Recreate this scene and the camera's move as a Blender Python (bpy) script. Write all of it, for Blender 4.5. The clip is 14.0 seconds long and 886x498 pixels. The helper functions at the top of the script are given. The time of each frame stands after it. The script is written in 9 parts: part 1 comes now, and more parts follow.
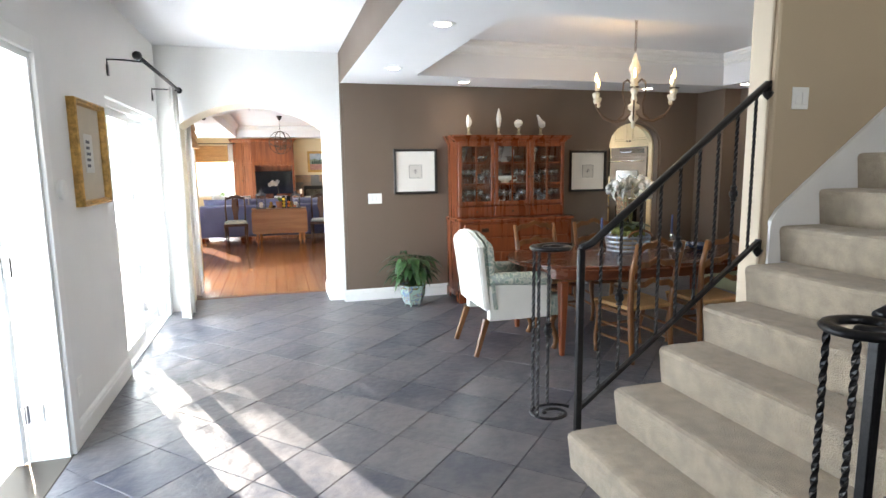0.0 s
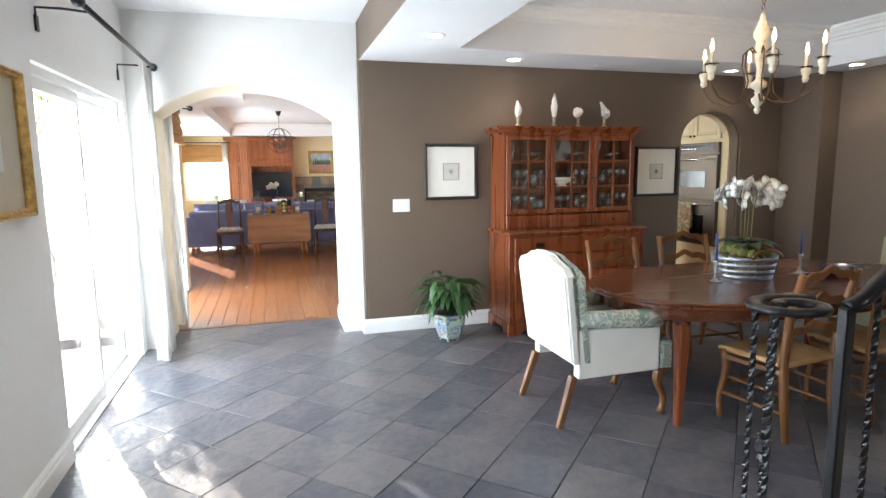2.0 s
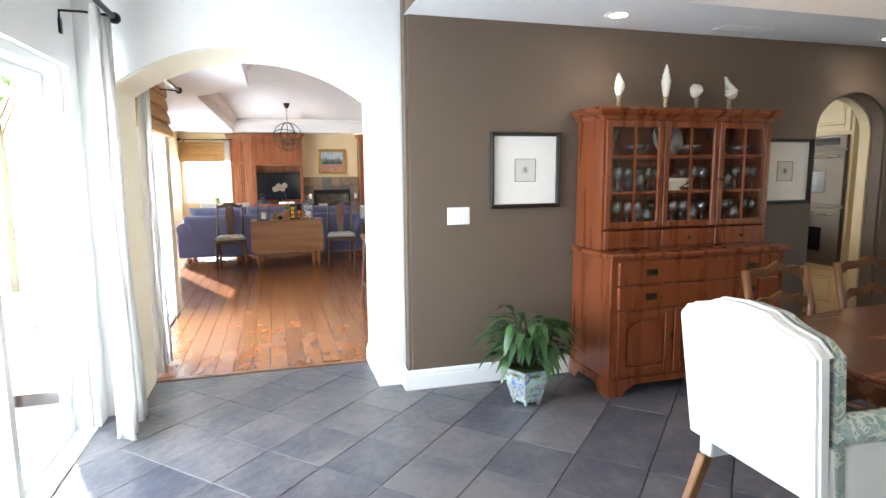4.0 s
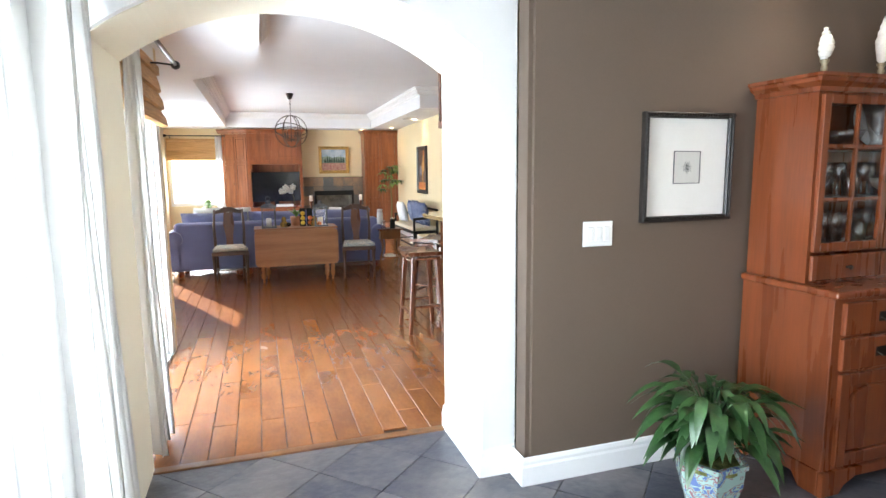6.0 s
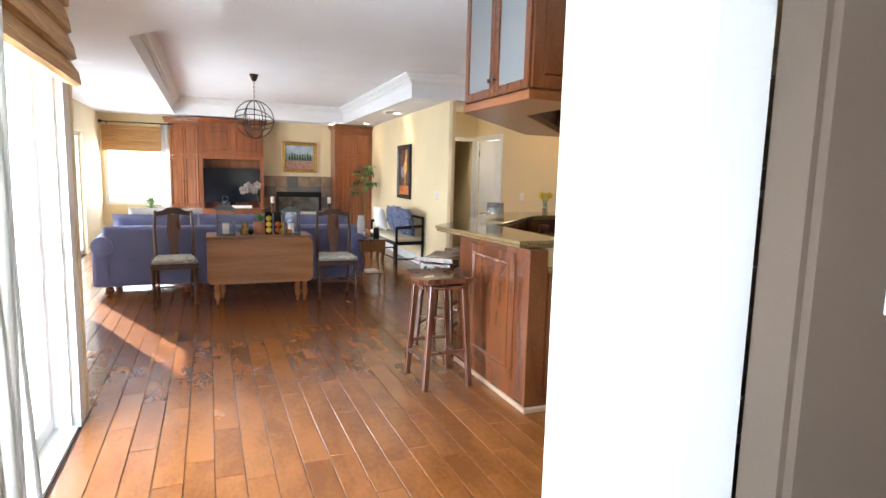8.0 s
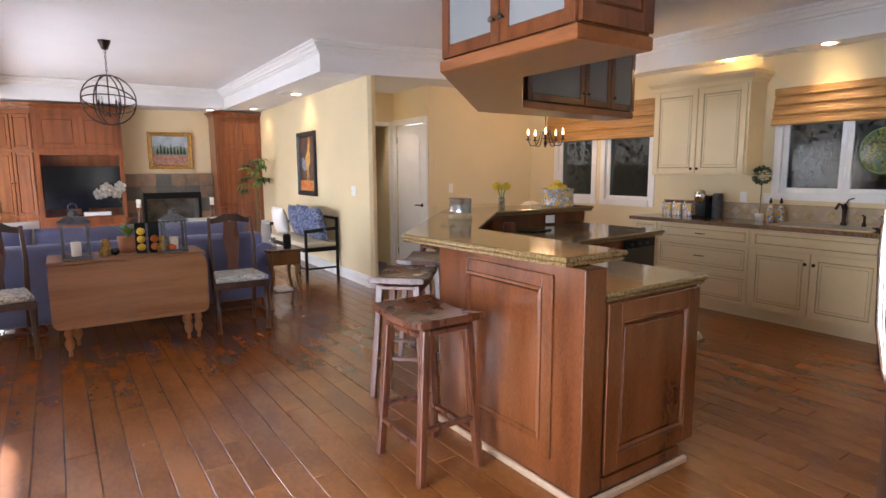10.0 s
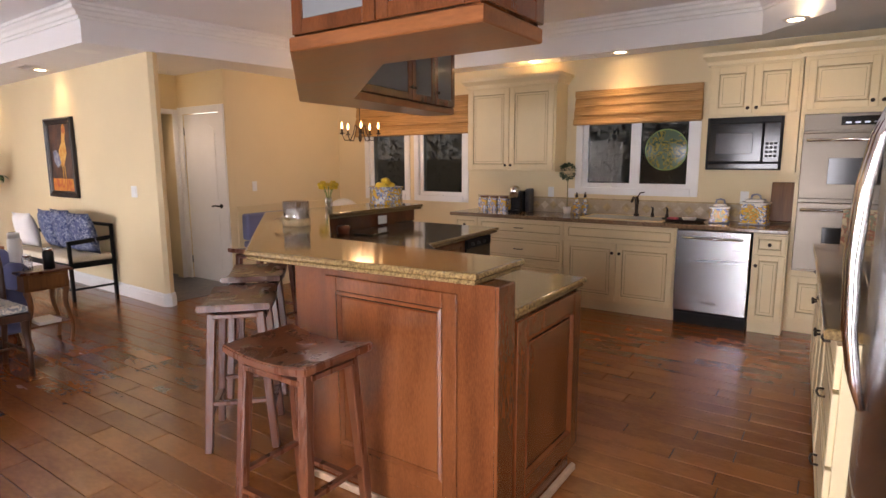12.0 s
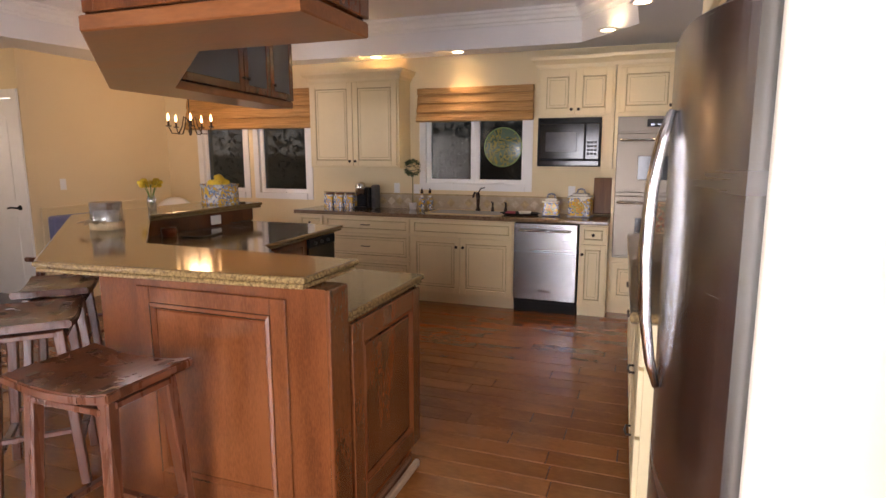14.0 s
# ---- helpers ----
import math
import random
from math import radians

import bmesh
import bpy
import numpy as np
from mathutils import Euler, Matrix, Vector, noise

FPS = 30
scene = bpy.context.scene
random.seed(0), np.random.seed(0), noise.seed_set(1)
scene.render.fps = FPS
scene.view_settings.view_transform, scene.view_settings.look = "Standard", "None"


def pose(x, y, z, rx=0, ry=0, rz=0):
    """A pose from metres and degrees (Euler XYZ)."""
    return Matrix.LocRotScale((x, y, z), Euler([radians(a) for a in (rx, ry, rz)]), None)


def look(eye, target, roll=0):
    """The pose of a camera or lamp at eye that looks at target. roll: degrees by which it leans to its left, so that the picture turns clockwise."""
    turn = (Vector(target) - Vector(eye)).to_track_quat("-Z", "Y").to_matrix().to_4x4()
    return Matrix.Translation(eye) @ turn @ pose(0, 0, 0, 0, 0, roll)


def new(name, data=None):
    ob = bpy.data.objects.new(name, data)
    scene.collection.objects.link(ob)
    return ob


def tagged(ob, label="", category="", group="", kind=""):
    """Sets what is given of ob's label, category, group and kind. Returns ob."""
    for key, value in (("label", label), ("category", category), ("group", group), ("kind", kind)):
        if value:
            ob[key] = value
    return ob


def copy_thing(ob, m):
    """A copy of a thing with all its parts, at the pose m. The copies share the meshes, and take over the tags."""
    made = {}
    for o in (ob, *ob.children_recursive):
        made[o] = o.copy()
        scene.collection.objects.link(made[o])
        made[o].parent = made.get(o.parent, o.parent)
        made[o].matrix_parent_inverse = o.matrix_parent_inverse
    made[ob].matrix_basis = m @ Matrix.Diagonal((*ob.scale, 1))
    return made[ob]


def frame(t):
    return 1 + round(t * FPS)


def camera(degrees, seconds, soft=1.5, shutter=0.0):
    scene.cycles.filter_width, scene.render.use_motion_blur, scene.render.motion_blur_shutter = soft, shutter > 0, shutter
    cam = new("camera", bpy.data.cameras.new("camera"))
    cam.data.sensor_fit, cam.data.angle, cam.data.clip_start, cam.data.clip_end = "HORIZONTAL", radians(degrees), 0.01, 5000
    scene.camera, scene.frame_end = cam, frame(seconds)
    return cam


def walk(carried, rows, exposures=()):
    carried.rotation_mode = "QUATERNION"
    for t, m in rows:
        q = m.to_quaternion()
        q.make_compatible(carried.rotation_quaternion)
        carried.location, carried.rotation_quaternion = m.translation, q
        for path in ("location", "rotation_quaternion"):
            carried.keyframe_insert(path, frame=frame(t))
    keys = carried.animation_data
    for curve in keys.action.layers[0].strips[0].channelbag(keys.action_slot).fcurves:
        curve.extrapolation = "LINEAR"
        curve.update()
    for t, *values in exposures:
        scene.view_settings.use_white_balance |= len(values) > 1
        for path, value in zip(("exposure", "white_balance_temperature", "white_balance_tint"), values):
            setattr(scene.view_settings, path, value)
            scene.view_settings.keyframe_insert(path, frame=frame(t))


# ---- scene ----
cam = camera(75.7, 14.0)
PATH = [
    (0, (-0.107, -0.217, 1.568), (0.448, 1.684, 1.285), -0.7),
    (0.5, (-0.16, 0.121, 1.565), (0.405, 2.018, 1.282), -0.7),
    (1, (-0.137, 0.484, 1.547), (0.425, 2.383, 1.268), -0.7),
    (1.5, (-0.15, 0.829, 1.543), (0.417, 2.727, 1.266), -0.6),
    (2, (-0.15, 1.193, 1.55), (0.416, 3.091, 1.273), -0.7),
    (2.5, (-0.163, 1.581, 1.53), (0.402, 3.48, 1.259), -0.6),
    (3, (-0.207, 1.967, 1.528), (0.365, 3.864, 1.258), -0.7),
    (3.5, (-0.2, 2.379, 1.532), (0.362, 4.279, 1.259), -0.7),
    (3.7, (-0.169, 2.516, 1.527), (0.381, 4.42, 1.256), -0.5),
    (5.8, (-0.489, 3.998, 1.521), (0.113, 5.886, 1.246), -0.4),
    (6, (-0.509, 4.125, 1.524), (0.095, 6.011, 1.25), -0.6),
    (6.5, (-0.599, 4.463, 1.503), (0.033, 6.342, 1.235), -0.4),
    (7, (-0.558, 4.851, 1.511), (0.085, 6.726, 1.241), -0.2),
    (7.2, (-0.568, 4.997, 1.486), (0.089, 6.868, 1.226), 0.4),
    (9.3, (-0.495, 6.616, 1.453), (0.464, 8.35, 1.177), -0.1),
    (9.5, (-0.481, 6.734, 1.453), (0.514, 8.448, 1.178), -0.4),
    (10, (-0.499, 7.067, 1.435), (0.611, 8.708, 1.159), -0.3),
    (10.5, (-0.505, 7.32, 1.434), (0.721, 8.875, 1.152), -0.3),
    (11, (-0.509, 7.51, 1.438), (0.857, 8.943, 1.151), -0.4),
    (11.5, (-0.497, 7.599, 1.454), (1.014, 8.875, 1.16), -0.2),
    (12, (-0.505, 7.664, 1.474), (1.129, 8.777, 1.17), -0.2),
    (12.5, (-0.491, 7.68, 1.485), (1.23, 8.651, 1.175), -0.2),
    (13, (-0.478, 7.659, 1.487), (1.307, 8.505, 1.174), -0.2),
    (13.5, (-0.441, 7.638, 1.486), (1.391, 8.374, 1.169), -0.1),
    (14, (-0.41, 7.61, 1.482), (1.448, 8.276, 1.162), 0.1),
]
walk(cam, [(t, look(eye, target, roll)) for t, eye, target, roll in PATH], exposures=[(0, 2.42, 6600, 10), (3.5, 2.40, 6500, 9), (6.5, 2.30, 6400, 9), (9.5, 2.02, 6400, 15), (11, 1.84, 6950, 24), (12.5, 1.78, 7250, 26), (14, 1.75, 7250, 26)])

# ---- world, sun, daylight ----
SUN_EL = radians(23)
SUN_TRAVEL = Vector((0.40 * math.cos(SUN_EL), -0.917 * math.cos(SUN_EL), -math.sin(SUN_EL)))
world = bpy.data.worlds.new("world")
scene.world = world
world.use_nodes = True
wn = world.node_tree.nodes
sky = wn.new("ShaderNodeTexSky")
sky.sky_type, sky.sun_disc, sky.sun_elevation = "NISHITA", False, SUN_EL
sky.sun_rotation = math.atan2(-SUN_TRAVEL.x, -SUN_TRAVEL.y)
world.node_tree.links.new(sky.outputs[0], wn["Background"].inputs[0])
wn["Background"].inputs[1].default_value = 0.12
sun = new("sun", bpy.data.lights.new("sun", "SUN"))
sun.data.energy, sun.data.angle, sun.data.color = 5.0, radians(0.5), (1, 0.93, 0.82)
sun.matrix_world = look((0, 0, 0), SUN_TRAVEL)


def day_light(name, eye, target, sx, sy, power, color=(0.76, 0.88, 1.0)):
    la = new(name, bpy.data.lights.new(name, "AREA"))
    la.data.shape, la.data.size, la.data.size_y = "RECTANGLE", sx, sy
    la.data.energy, la.data.color = power, color
    la.matrix_world = look(eye, target)
    return la


day_light("daylight_foyer_slider", (-1.62, 5.53, 1.1), (3, 5.53, 0.9), 1.75, 2.0, 34)
day_light("daylight_entrance", (-1.75, 2.59, 1.1), (3, 2.59, 0.9), 1.3, 2.1, 17)
day_light("daylight_living_slider", (-1.62, 8.42, 1.05), (3, 8.42, 0.9), 1.75, 1.8, 46)
day_light("daylight_living_windows", (-2.9, 14.6, 1.2), (3, 14.6, 1.0), 3.6, 1.9, 78)
day_light("daylight_far_window", (-1.9, 19.0, 1.3), (-1.9, 10, 1.0), 1.2, 1.6, 32)
day_light("daylight_dining_window", (6.05, 4.4, 1.3), (0, 4.4, 1.0), 1.5, 1.2, 1.5)
# lamp at an assumed, unseen south opening, added to brighten the stair wall
day_light("daylight_added_south", (1.7, -3.08, 3.3), (2.3, 2.4, 2.3), 1.4, 1.7, 13, (1.0, 0.97, 0.92))


def down_lamp(x, y, z, power, color=(1.0, 0.78, 0.5), angle=120):
    la = new("downlight_lamp", bpy.data.lights.new("downlight_lamp", "SPOT"))
    la.data.energy, la.data.color, la.data.spot_size, la.data.spot_blend, la.data.shadow_soft_size = power, color, radians(angle), 0.6, 0.06
    la.matrix_world = look((x, y, z), (x, y, 0))


# ---- materials ----
def mat(name, color, rough=0.6, metal=0.0, var=0.15, scale=6.0, fine=80.0, bump=0.05, stretch=(1, 1, 1), color2=None, coat=0.0, rand=0.0, spec=0.5, sheen=0.0, bump_d=0.004):
    """A surface with soft patches at one scale and grain at another."""
    m = bpy.data.materials.new(name)
    m.use_nodes = True
    nt = m.node_tree
    n, l = nt.nodes, nt.links
    p = n["Principled BSDF"]
    p.inputs["Roughness"].default_value, p.inputs["Metallic"].default_value = rough, metal
    p.inputs["Coat Weight"].default_value = coat
    p.inputs["Coat Roughness"].default_value = 0.12
    p.inputs["Specular IOR Level"].default_value = spec
    p.inputs["Sheen Weight"].default_value = sheen
    tc, mp = n.new("ShaderNodeTexCoord"), n.new("ShaderNodeMapping")
    mp.inputs["Scale"].default_value = stretch
    l.new(tc.outputs["Object"], mp.inputs["Vector"])
    big, small = n.new("ShaderNodeTexNoise"), n.new("ShaderNodeTexNoise")
    for t_, s_ in ((big, scale), (small, fine)):
        t_.inputs["Scale"].default_value, t_.inputs["Detail"].default_value = s_, 5
        l.new(mp.outputs[0], t_.inputs["Vector"])
    mixf = n.new("ShaderNodeMath")
    mixf.operation = "MULTIPLY_ADD"
    l.new(small.outputs["Fac"], mixf.inputs[0])
    mixf.inputs[1].default_value = 0.45
    l.new(big.outputs["Fac"], mixf.inputs[2])
    add = n.new("ShaderNodeMath")
    add.operation = "ADD"
    l.new(mixf.outputs[0], add.inputs[0])
    add.inputs[1].default_value = -0.22
    if rand:
        oi = n.new("ShaderNodeObjectInfo")
        ra = n.new("ShaderNodeMath")
        ra.operation = "MULTIPLY_ADD"
        l.new(oi.outputs["Random"], ra.inputs[0])
        ra.inputs[1].default_value = rand
        ra.inputs[2].default_value = -rand / 2
        a2 = n.new("ShaderNodeMath")
        a2.operation = "ADD"
        l.new(add.outputs[0], a2.inputs[0])
        l.new(ra.outputs[0], a2.inputs[1])
        add = a2
        off = n.new("ShaderNodeVectorMath")
        off.operation = "MULTIPLY_ADD"
        l.new(oi.outputs["Random"], off.inputs[0])
        off.inputs[1].default_value = (31, 57, 13)
        l.new(tc.outputs["Object"], off.inputs[2])
        l.new(off.outputs[0], mp.inputs["Vector"])
    ramp = n.new("ShaderNodeValToRGB")
    c2 = color2 or tuple(min(1, c * (1 + var)) for c in color)
    c1 = color if color2 else tuple(c * (1 - var) for c in color)
    ramp.color_ramp.elements[0].position, ramp.color_ramp.elements[1].position = 0.32, 0.68
    ramp.color_ramp.elements[0].color, ramp.color_ramp.elements[1].color = (*c1, 1), (*c2, 1)
    l.new(add.outputs[0], ramp.inputs[0])
    l.new(ramp.outputs[0], p.inputs["Base Color"])
    rr = n.new("ShaderNodeMapRange")
    l.new(big.outputs["Fac"], rr.inputs["Value"])
    rr.inputs["To Min"].default_value, rr.inputs["To Max"].default_value = max(0.02, rough * 0.8), min(1, rough * 1.2)
    l.new(rr.outputs[0], p.inputs["Roughness"])
    if bump:
        b = n.new("ShaderNodeBump")
        b.inputs["Strength"].default_value, b.inputs["Distance"].default_value = min(1, bump), bump_d
        l.new(small.outputs["Fac"], b.inputs["Height"])
        l.new(b.outputs[0], p.inputs["Normal"])
    return m


def emit_mat(name, color, strength):
    m = bpy.data.materials.new(name)
    m.use_nodes = True
    p = m.node_tree.nodes["Principled BSDF"]
    p.inputs["Base Color"].default_value = (*color, 1)
    p.inputs["Emission Color"].default_value = (*color, 1)
    p.inputs["Emission Strength"].default_value = strength
    return m


def glass_mat(name, tint=(1, 1, 1), rough=0.0, f0=0.04):
    m = bpy.data.materials.new(name)
    m.use_nodes = True
    n, l = m.node_tree.nodes, m.node_tree.links
    out = n["Material Output"]
    n.remove(n["Principled BSDF"])
    tr, gl, mx, lw_ = n.new("ShaderNodeBsdfTransparent"), n.new("ShaderNodeBsdfGlossy"), n.new("ShaderNodeMixShader"), n.new("ShaderNodeLayerWeight")
    tr.inputs[0].default_value = (*tint, 1)
    gl.inputs["Roughness"].default_value = rough
    pw, ma = n.new("ShaderNodeMath"), n.new("ShaderNodeMath")
    pw.operation, ma.operation = "POWER", "MULTIPLY_ADD"
    l.new(lw_.outputs["Facing"], pw.inputs[0])
    pw.inputs[1].default_value = 4.5
    l.new(pw.outputs[0], ma.inputs[0])
    ma.inputs[1].default_value, ma.inputs[2].default_value = 0.7, f0
    l.new(ma.outputs[0], mx.inputs[0])
    l.new(tr.outputs[0], mx.inputs[1])
    l.new(gl.outputs[0], mx.inputs[2])
    l.new(mx.outputs[0], out.inputs[0])
    return m


def wood_mat(name, dark, light, rough=0.35, along=2, coat=0.2, rand=0.0, grain=1.0):
    st = [14, 14, 14]
    st[along] = 1.1
    return mat(name, dark, rough, color2=light, scale=1.0 * grain, fine=7.0 * grain, stretch=tuple(st), bump=0.12, coat=coat, rand=rand, bump_d=0.002)


def sheer_mat(name, color, through_=0.35):
    m = bpy.data.materials.new(name)
    m.use_nodes = True
    n, l = m.node_tree.nodes, m.node_tree.links
    p, out = n["Principled BSDF"], n["Material Output"]
    p.inputs["Base Color"].default_value, p.inputs["Roughness"].default_value = (*color, 1), 0.9
    tl, mx = n.new("ShaderNodeBsdfTranslucent"), n.new("ShaderNodeMixShader")
    tl.inputs[0].default_value = (*color, 1)
    mx.inputs[0].default_value = through_
    tc, nz, b = n.new("ShaderNodeTexCoord"), n.new("ShaderNodeTexNoise"), n.new("ShaderNodeBump")
    nz.inputs["Scale"].default_value = 160
    l.new(tc.outputs["Object"], nz.inputs["Vector"])
    l.new(nz.outputs["Fac"], b.inputs["Height"])
    b.inputs["Strength"].default_value, b.inputs["Distance"].default_value = 0.15, 0.002
    l.new(b.outputs[0], p.inputs["Normal"])
    l.new(p.outputs[0], mx.inputs[1])
    l.new(tl.outputs[0], mx.inputs[2])
    l.new(mx.outputs[0], out.inputs[0])
    return m


def pattern_mat(name, ground, motif, motif2=None, scale=9.0, rough=0.8, width=0.12, spec=0.4):
    """A printed or woven pattern of leafy scrolls on a ground colour."""
    m = mat(name, ground, rough, var=0.08, scale=5, fine=220, bump=0.1, spec=spec)
    nt = m.node_tree
    n, l = nt.nodes, nt.links
    p = n["Principled BSDF"]
    src = p.inputs["Base Color"].links[0].from_socket
    tc = n.new("ShaderNodeTexCoord")
    nz = n.new("ShaderNodeTexNoise")
    nz.inputs["Scale"].default_value, nz.inputs["Detail"].default_value, nz.inputs["Distortion"].default_value = scale, 2.0, 1.4
    l.new(tc.outputs["Object"], nz.inputs["Vector"])
    for k, (centre, w, c) in enumerate(((0.5, width * 0.28, motif), (0.64, width * 0.5, motif2 or motif))):
        d = n.new("ShaderNodeMath")
        d.operation = "COMPARE"
        l.new(nz.outputs["Fac"], d.inputs[0])
        d.inputs[1].default_value, d.inputs[2].default_value = centre, w
        mx = n.new("ShaderNodeMix")
        mx.data_type = "RGBA"
        l.new(d.outputs[0], mx.inputs[0])
        l.new(src, mx.inputs[6])
        mx.inputs[7].default_value = (*c, 1)
        src = mx.outputs[2]
    l.new(src, p.inputs["Base Color"])
    return m


M_WHITE = mat("white_wall_paint", (0.80, 0.80, 0.79), 0.75, var=0.02, scale=2, fine=120, bump=0.08)
M_TRIM = mat("white_trim_paint", (0.82, 0.82, 0.81), 0.4, var=0.02, bump=0.02)
M_CEIL = mat("ceiling_paint", (0.80, 0.80, 0.81), 0.85, var=0.02, scale=2, fine=140, bump=0.06)
M_BROWN = mat("brown_wall_paint", (0.136, 0.098, 0.072), 0.6, var=0.05, scale=1.5, fine=120, bump=0.1)
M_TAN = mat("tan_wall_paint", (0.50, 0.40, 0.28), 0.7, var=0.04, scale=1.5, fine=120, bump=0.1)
# the stair wall's tan with the entrance's side light put into the colour
M_TAN_LIT = mat("tan_wall_paint_lit", (0.60, 0.51, 0.39), 0.7, var=0.03, scale=1.5, fine=120, bump=0.1)
# wall cream lightened so that surfaces round the arch look overexposed
M_CREAM_LIT = mat("cream_wall_paint_lit", (0.81, 0.76, 0.63), 0.7, var=0.03, scale=1.5, fine=120, bump=0.1)
M_STUCCO = mat("white_stucco", (0.82, 0.82, 0.80), 0.9, var=0.04, scale=3, fine=60, bump=0.4)
M_CREAM = mat("cream_wall_paint", (0.76, 0.63, 0.395), 0.7, var=0.03, scale=1.5, fine=120, bump=0.1)
M_SLATE = mat("slate_tile", (0.058, 0.062, 0.082), 0.34, color2=(0.150, 0.140, 0.145), scale=3.2, fine=18, bump=0.7, rand=0.26, bump_d=0.008)
M_GROUT = mat("slate_grout", (0.07, 0.07, 0.075), 0.9, var=0.2, bump=0.3)
M_PLANK = mat("floor_plank", (0.178, 0.057, 0.0125), 0.25, color2=(0.285, 0.100, 0.025), scale=1.2, fine=14, stretch=(4.0, 1.6, 4.0), bump=0.03, coat=0.3, rand=0.18, bump_d=0.003)
M_PLANKGAP = mat("plank_gap", (0.035, 0.014, 0.006), 0.7)
M_CHERRY = wood_mat("cherry_wood", (0.145, 0.034, 0.011), (0.225, 0.057, 0.018), 0.28, along=2)
M_MAHOG = wood_mat("mahogany_wood", (0.075, 0.02, 0.009), (0.16, 0.046, 0.018), 0.26, along=0, coat=0.4)
M_OAK = wood_mat("honey_wood", (0.115, 0.043, 0.013), (0.215, 0.090, 0.028), 0.35, along=2)
M_CAB = mat("maple_cabinet_wood", (0.090, 0.024, 0.008), 0.22, color2=(0.175, 0.054, 0.017), scale=1.3, fine=40, stretch=(5, 5, 1.1), bump=0.04, coat=0.5, bump_d=0.002)
M_CABH = mat("maple_board_wood", (0.16, 0.050, 0.014), 0.32, color2=(0.27, 0.092, 0.028), scale=1.5, fine=16, stretch=(5, 1.1, 5), bump=0.04, coat=0.2, bump_d=0.002)
# cabinet brown darkened: the toe recess's shade is in the colour
M_CABIN = mat("toe_kick_painted_shade", (0.05, 0.017, 0.008), 0.5)
M_STOOL = wood_mat("stool_wood", (0.068, 0.020, 0.009), (0.13, 0.040, 0.016), 0.28, along=2, coat=0.3)
M_DARKW = wood_mat("dark_chair_wood", (0.035, 0.016, 0.010), (0.085, 0.038, 0.022), 0.35, along=2)
M_TABLEW = wood_mat("drop_leaf_wood", (0.26, 0.105, 0.036), (0.40, 0.18, 0.07), 0.4, along=0)
M_CARPET = mat("carpet_wool", (0.40, 0.335, 0.255), 0.95, var=0.14, scale=14, fine=150, bump=0.8, sheen=0.2, bump_d=0.01)
M_IRON = mat("black_iron", (0.012, 0.012, 0.014), 0.32, metal=0.4, var=0.3, scale=30, fine=90, bump=0.3)
M_BRONZE = mat("dark_bronze", (0.05, 0.035, 0.025), 0.4, metal=0.8, var=0.2)
M_STEEL = mat("brushed_steel", (0.38, 0.375, 0.375), 0.26, metal=1.0, var=0.025, scale=14, fine=320, stretch=(0.03, 0.03, 1), bump=0.02)
# steel with a dark room's reflection put into its low base colour
M_STEELH = mat("brushed_steel_across_dimmed", (0.12, 0.100, 0.080), 0.36, metal=1.0, var=0.025, scale=14, fine=320, stretch=(0.03, 0.03, 1), bump=0.02)
M_CHROME = mat("chrome", (0.75, 0.75, 0.75), 0.12, metal=1.0, var=0.03, bump=0)
M_BLACK = mat("black_gloss", (0.006, 0.006, 0.007), 0.12, var=0.1, bump=0)
M_BLACKM = mat("black_matte", (0.010, 0.010, 0.010), 0.55, var=0.2, spec=0.2)
M_CREAMCAB = mat("cream_cabinet_paint", (0.74, 0.60, 0.355), 0.42, var=0.03, scale=3, fine=60, bump=0.03)
M_GLAZE = mat("brown_glaze_line", (0.42, 0.31, 0.16), 0.5, var=0.25, scale=20)
M_GRANITE = mat("granite", (0.10, 0.060, 0.024), 0.1, color2=(0.29, 0.19, 0.08), scale=95, fine=300, bump=0, coat=0.3)
M_GRANITE2 = mat("brown_granite", (0.10, 0.06, 0.033), 0.12, color2=(0.30, 0.20, 0.12), scale=60, fine=260, bump=0, coat=0.3)
M_GLASS = glass_mat("window_glass")
M_CRYSTAL = glass_mat("crystal_glass", (0.92, 0.94, 0.95), 0.22, 0.32)
M_SCREENED = glass_mat("screened_window_glass", (0.42, 0.44, 0.47), 0.0)
def seeded_glass(name):
    m = sheer_mat(name, (0.55, 0.57, 0.58), 0.5)
    n, l = m.node_tree.nodes, m.node_tree.links
    out = n["Material Output"]
    src = out.inputs[0].links[0].from_socket
    tr, mx = n.new("ShaderNodeBsdfTransparent"), n.new("ShaderNodeMixShader")
    mx.inputs[0].default_value = 0.45
    l.new(tr.outputs[0], mx.inputs[1])
    l.new(src, mx.inputs[2])
    l.new(mx.outputs[0], out.inputs[0])
    n["Principled BSDF"].inputs["Roughness"].default_value = 0.15
    return m


M_SEEDED = seeded_glass("seeded_cabinet_glass")
# leaf colour darkened to make the hedge look shaded
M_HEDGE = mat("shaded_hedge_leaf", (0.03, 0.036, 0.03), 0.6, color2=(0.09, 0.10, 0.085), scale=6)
M_SHEER = sheer_mat("white_curtain_cloth", (0.86, 0.85, 0.83), 0.4)
M_BAMBOO = mat("woven_bamboo", (0.30, 0.15, 0.045), 0.6, color2=(0.60, 0.34, 0.13), scale=2.0, fine=5, stretch=(1.6, 1.6, 75), bump=0.9, bump_d=0.004)
M_GOLD = mat("gilt_frame", (0.50, 0.30, 0.09), 0.4, metal=0.6, var=0.35, scale=30, fine=90, bump=0.5)
M_MAT = mat("picture_mount", (0.80, 0.79, 0.75), 0.85, var=0.02)
M_MATGREY = mat("picture_print", (0.62, 0.61, 0.57), 0.85, var=0.05)
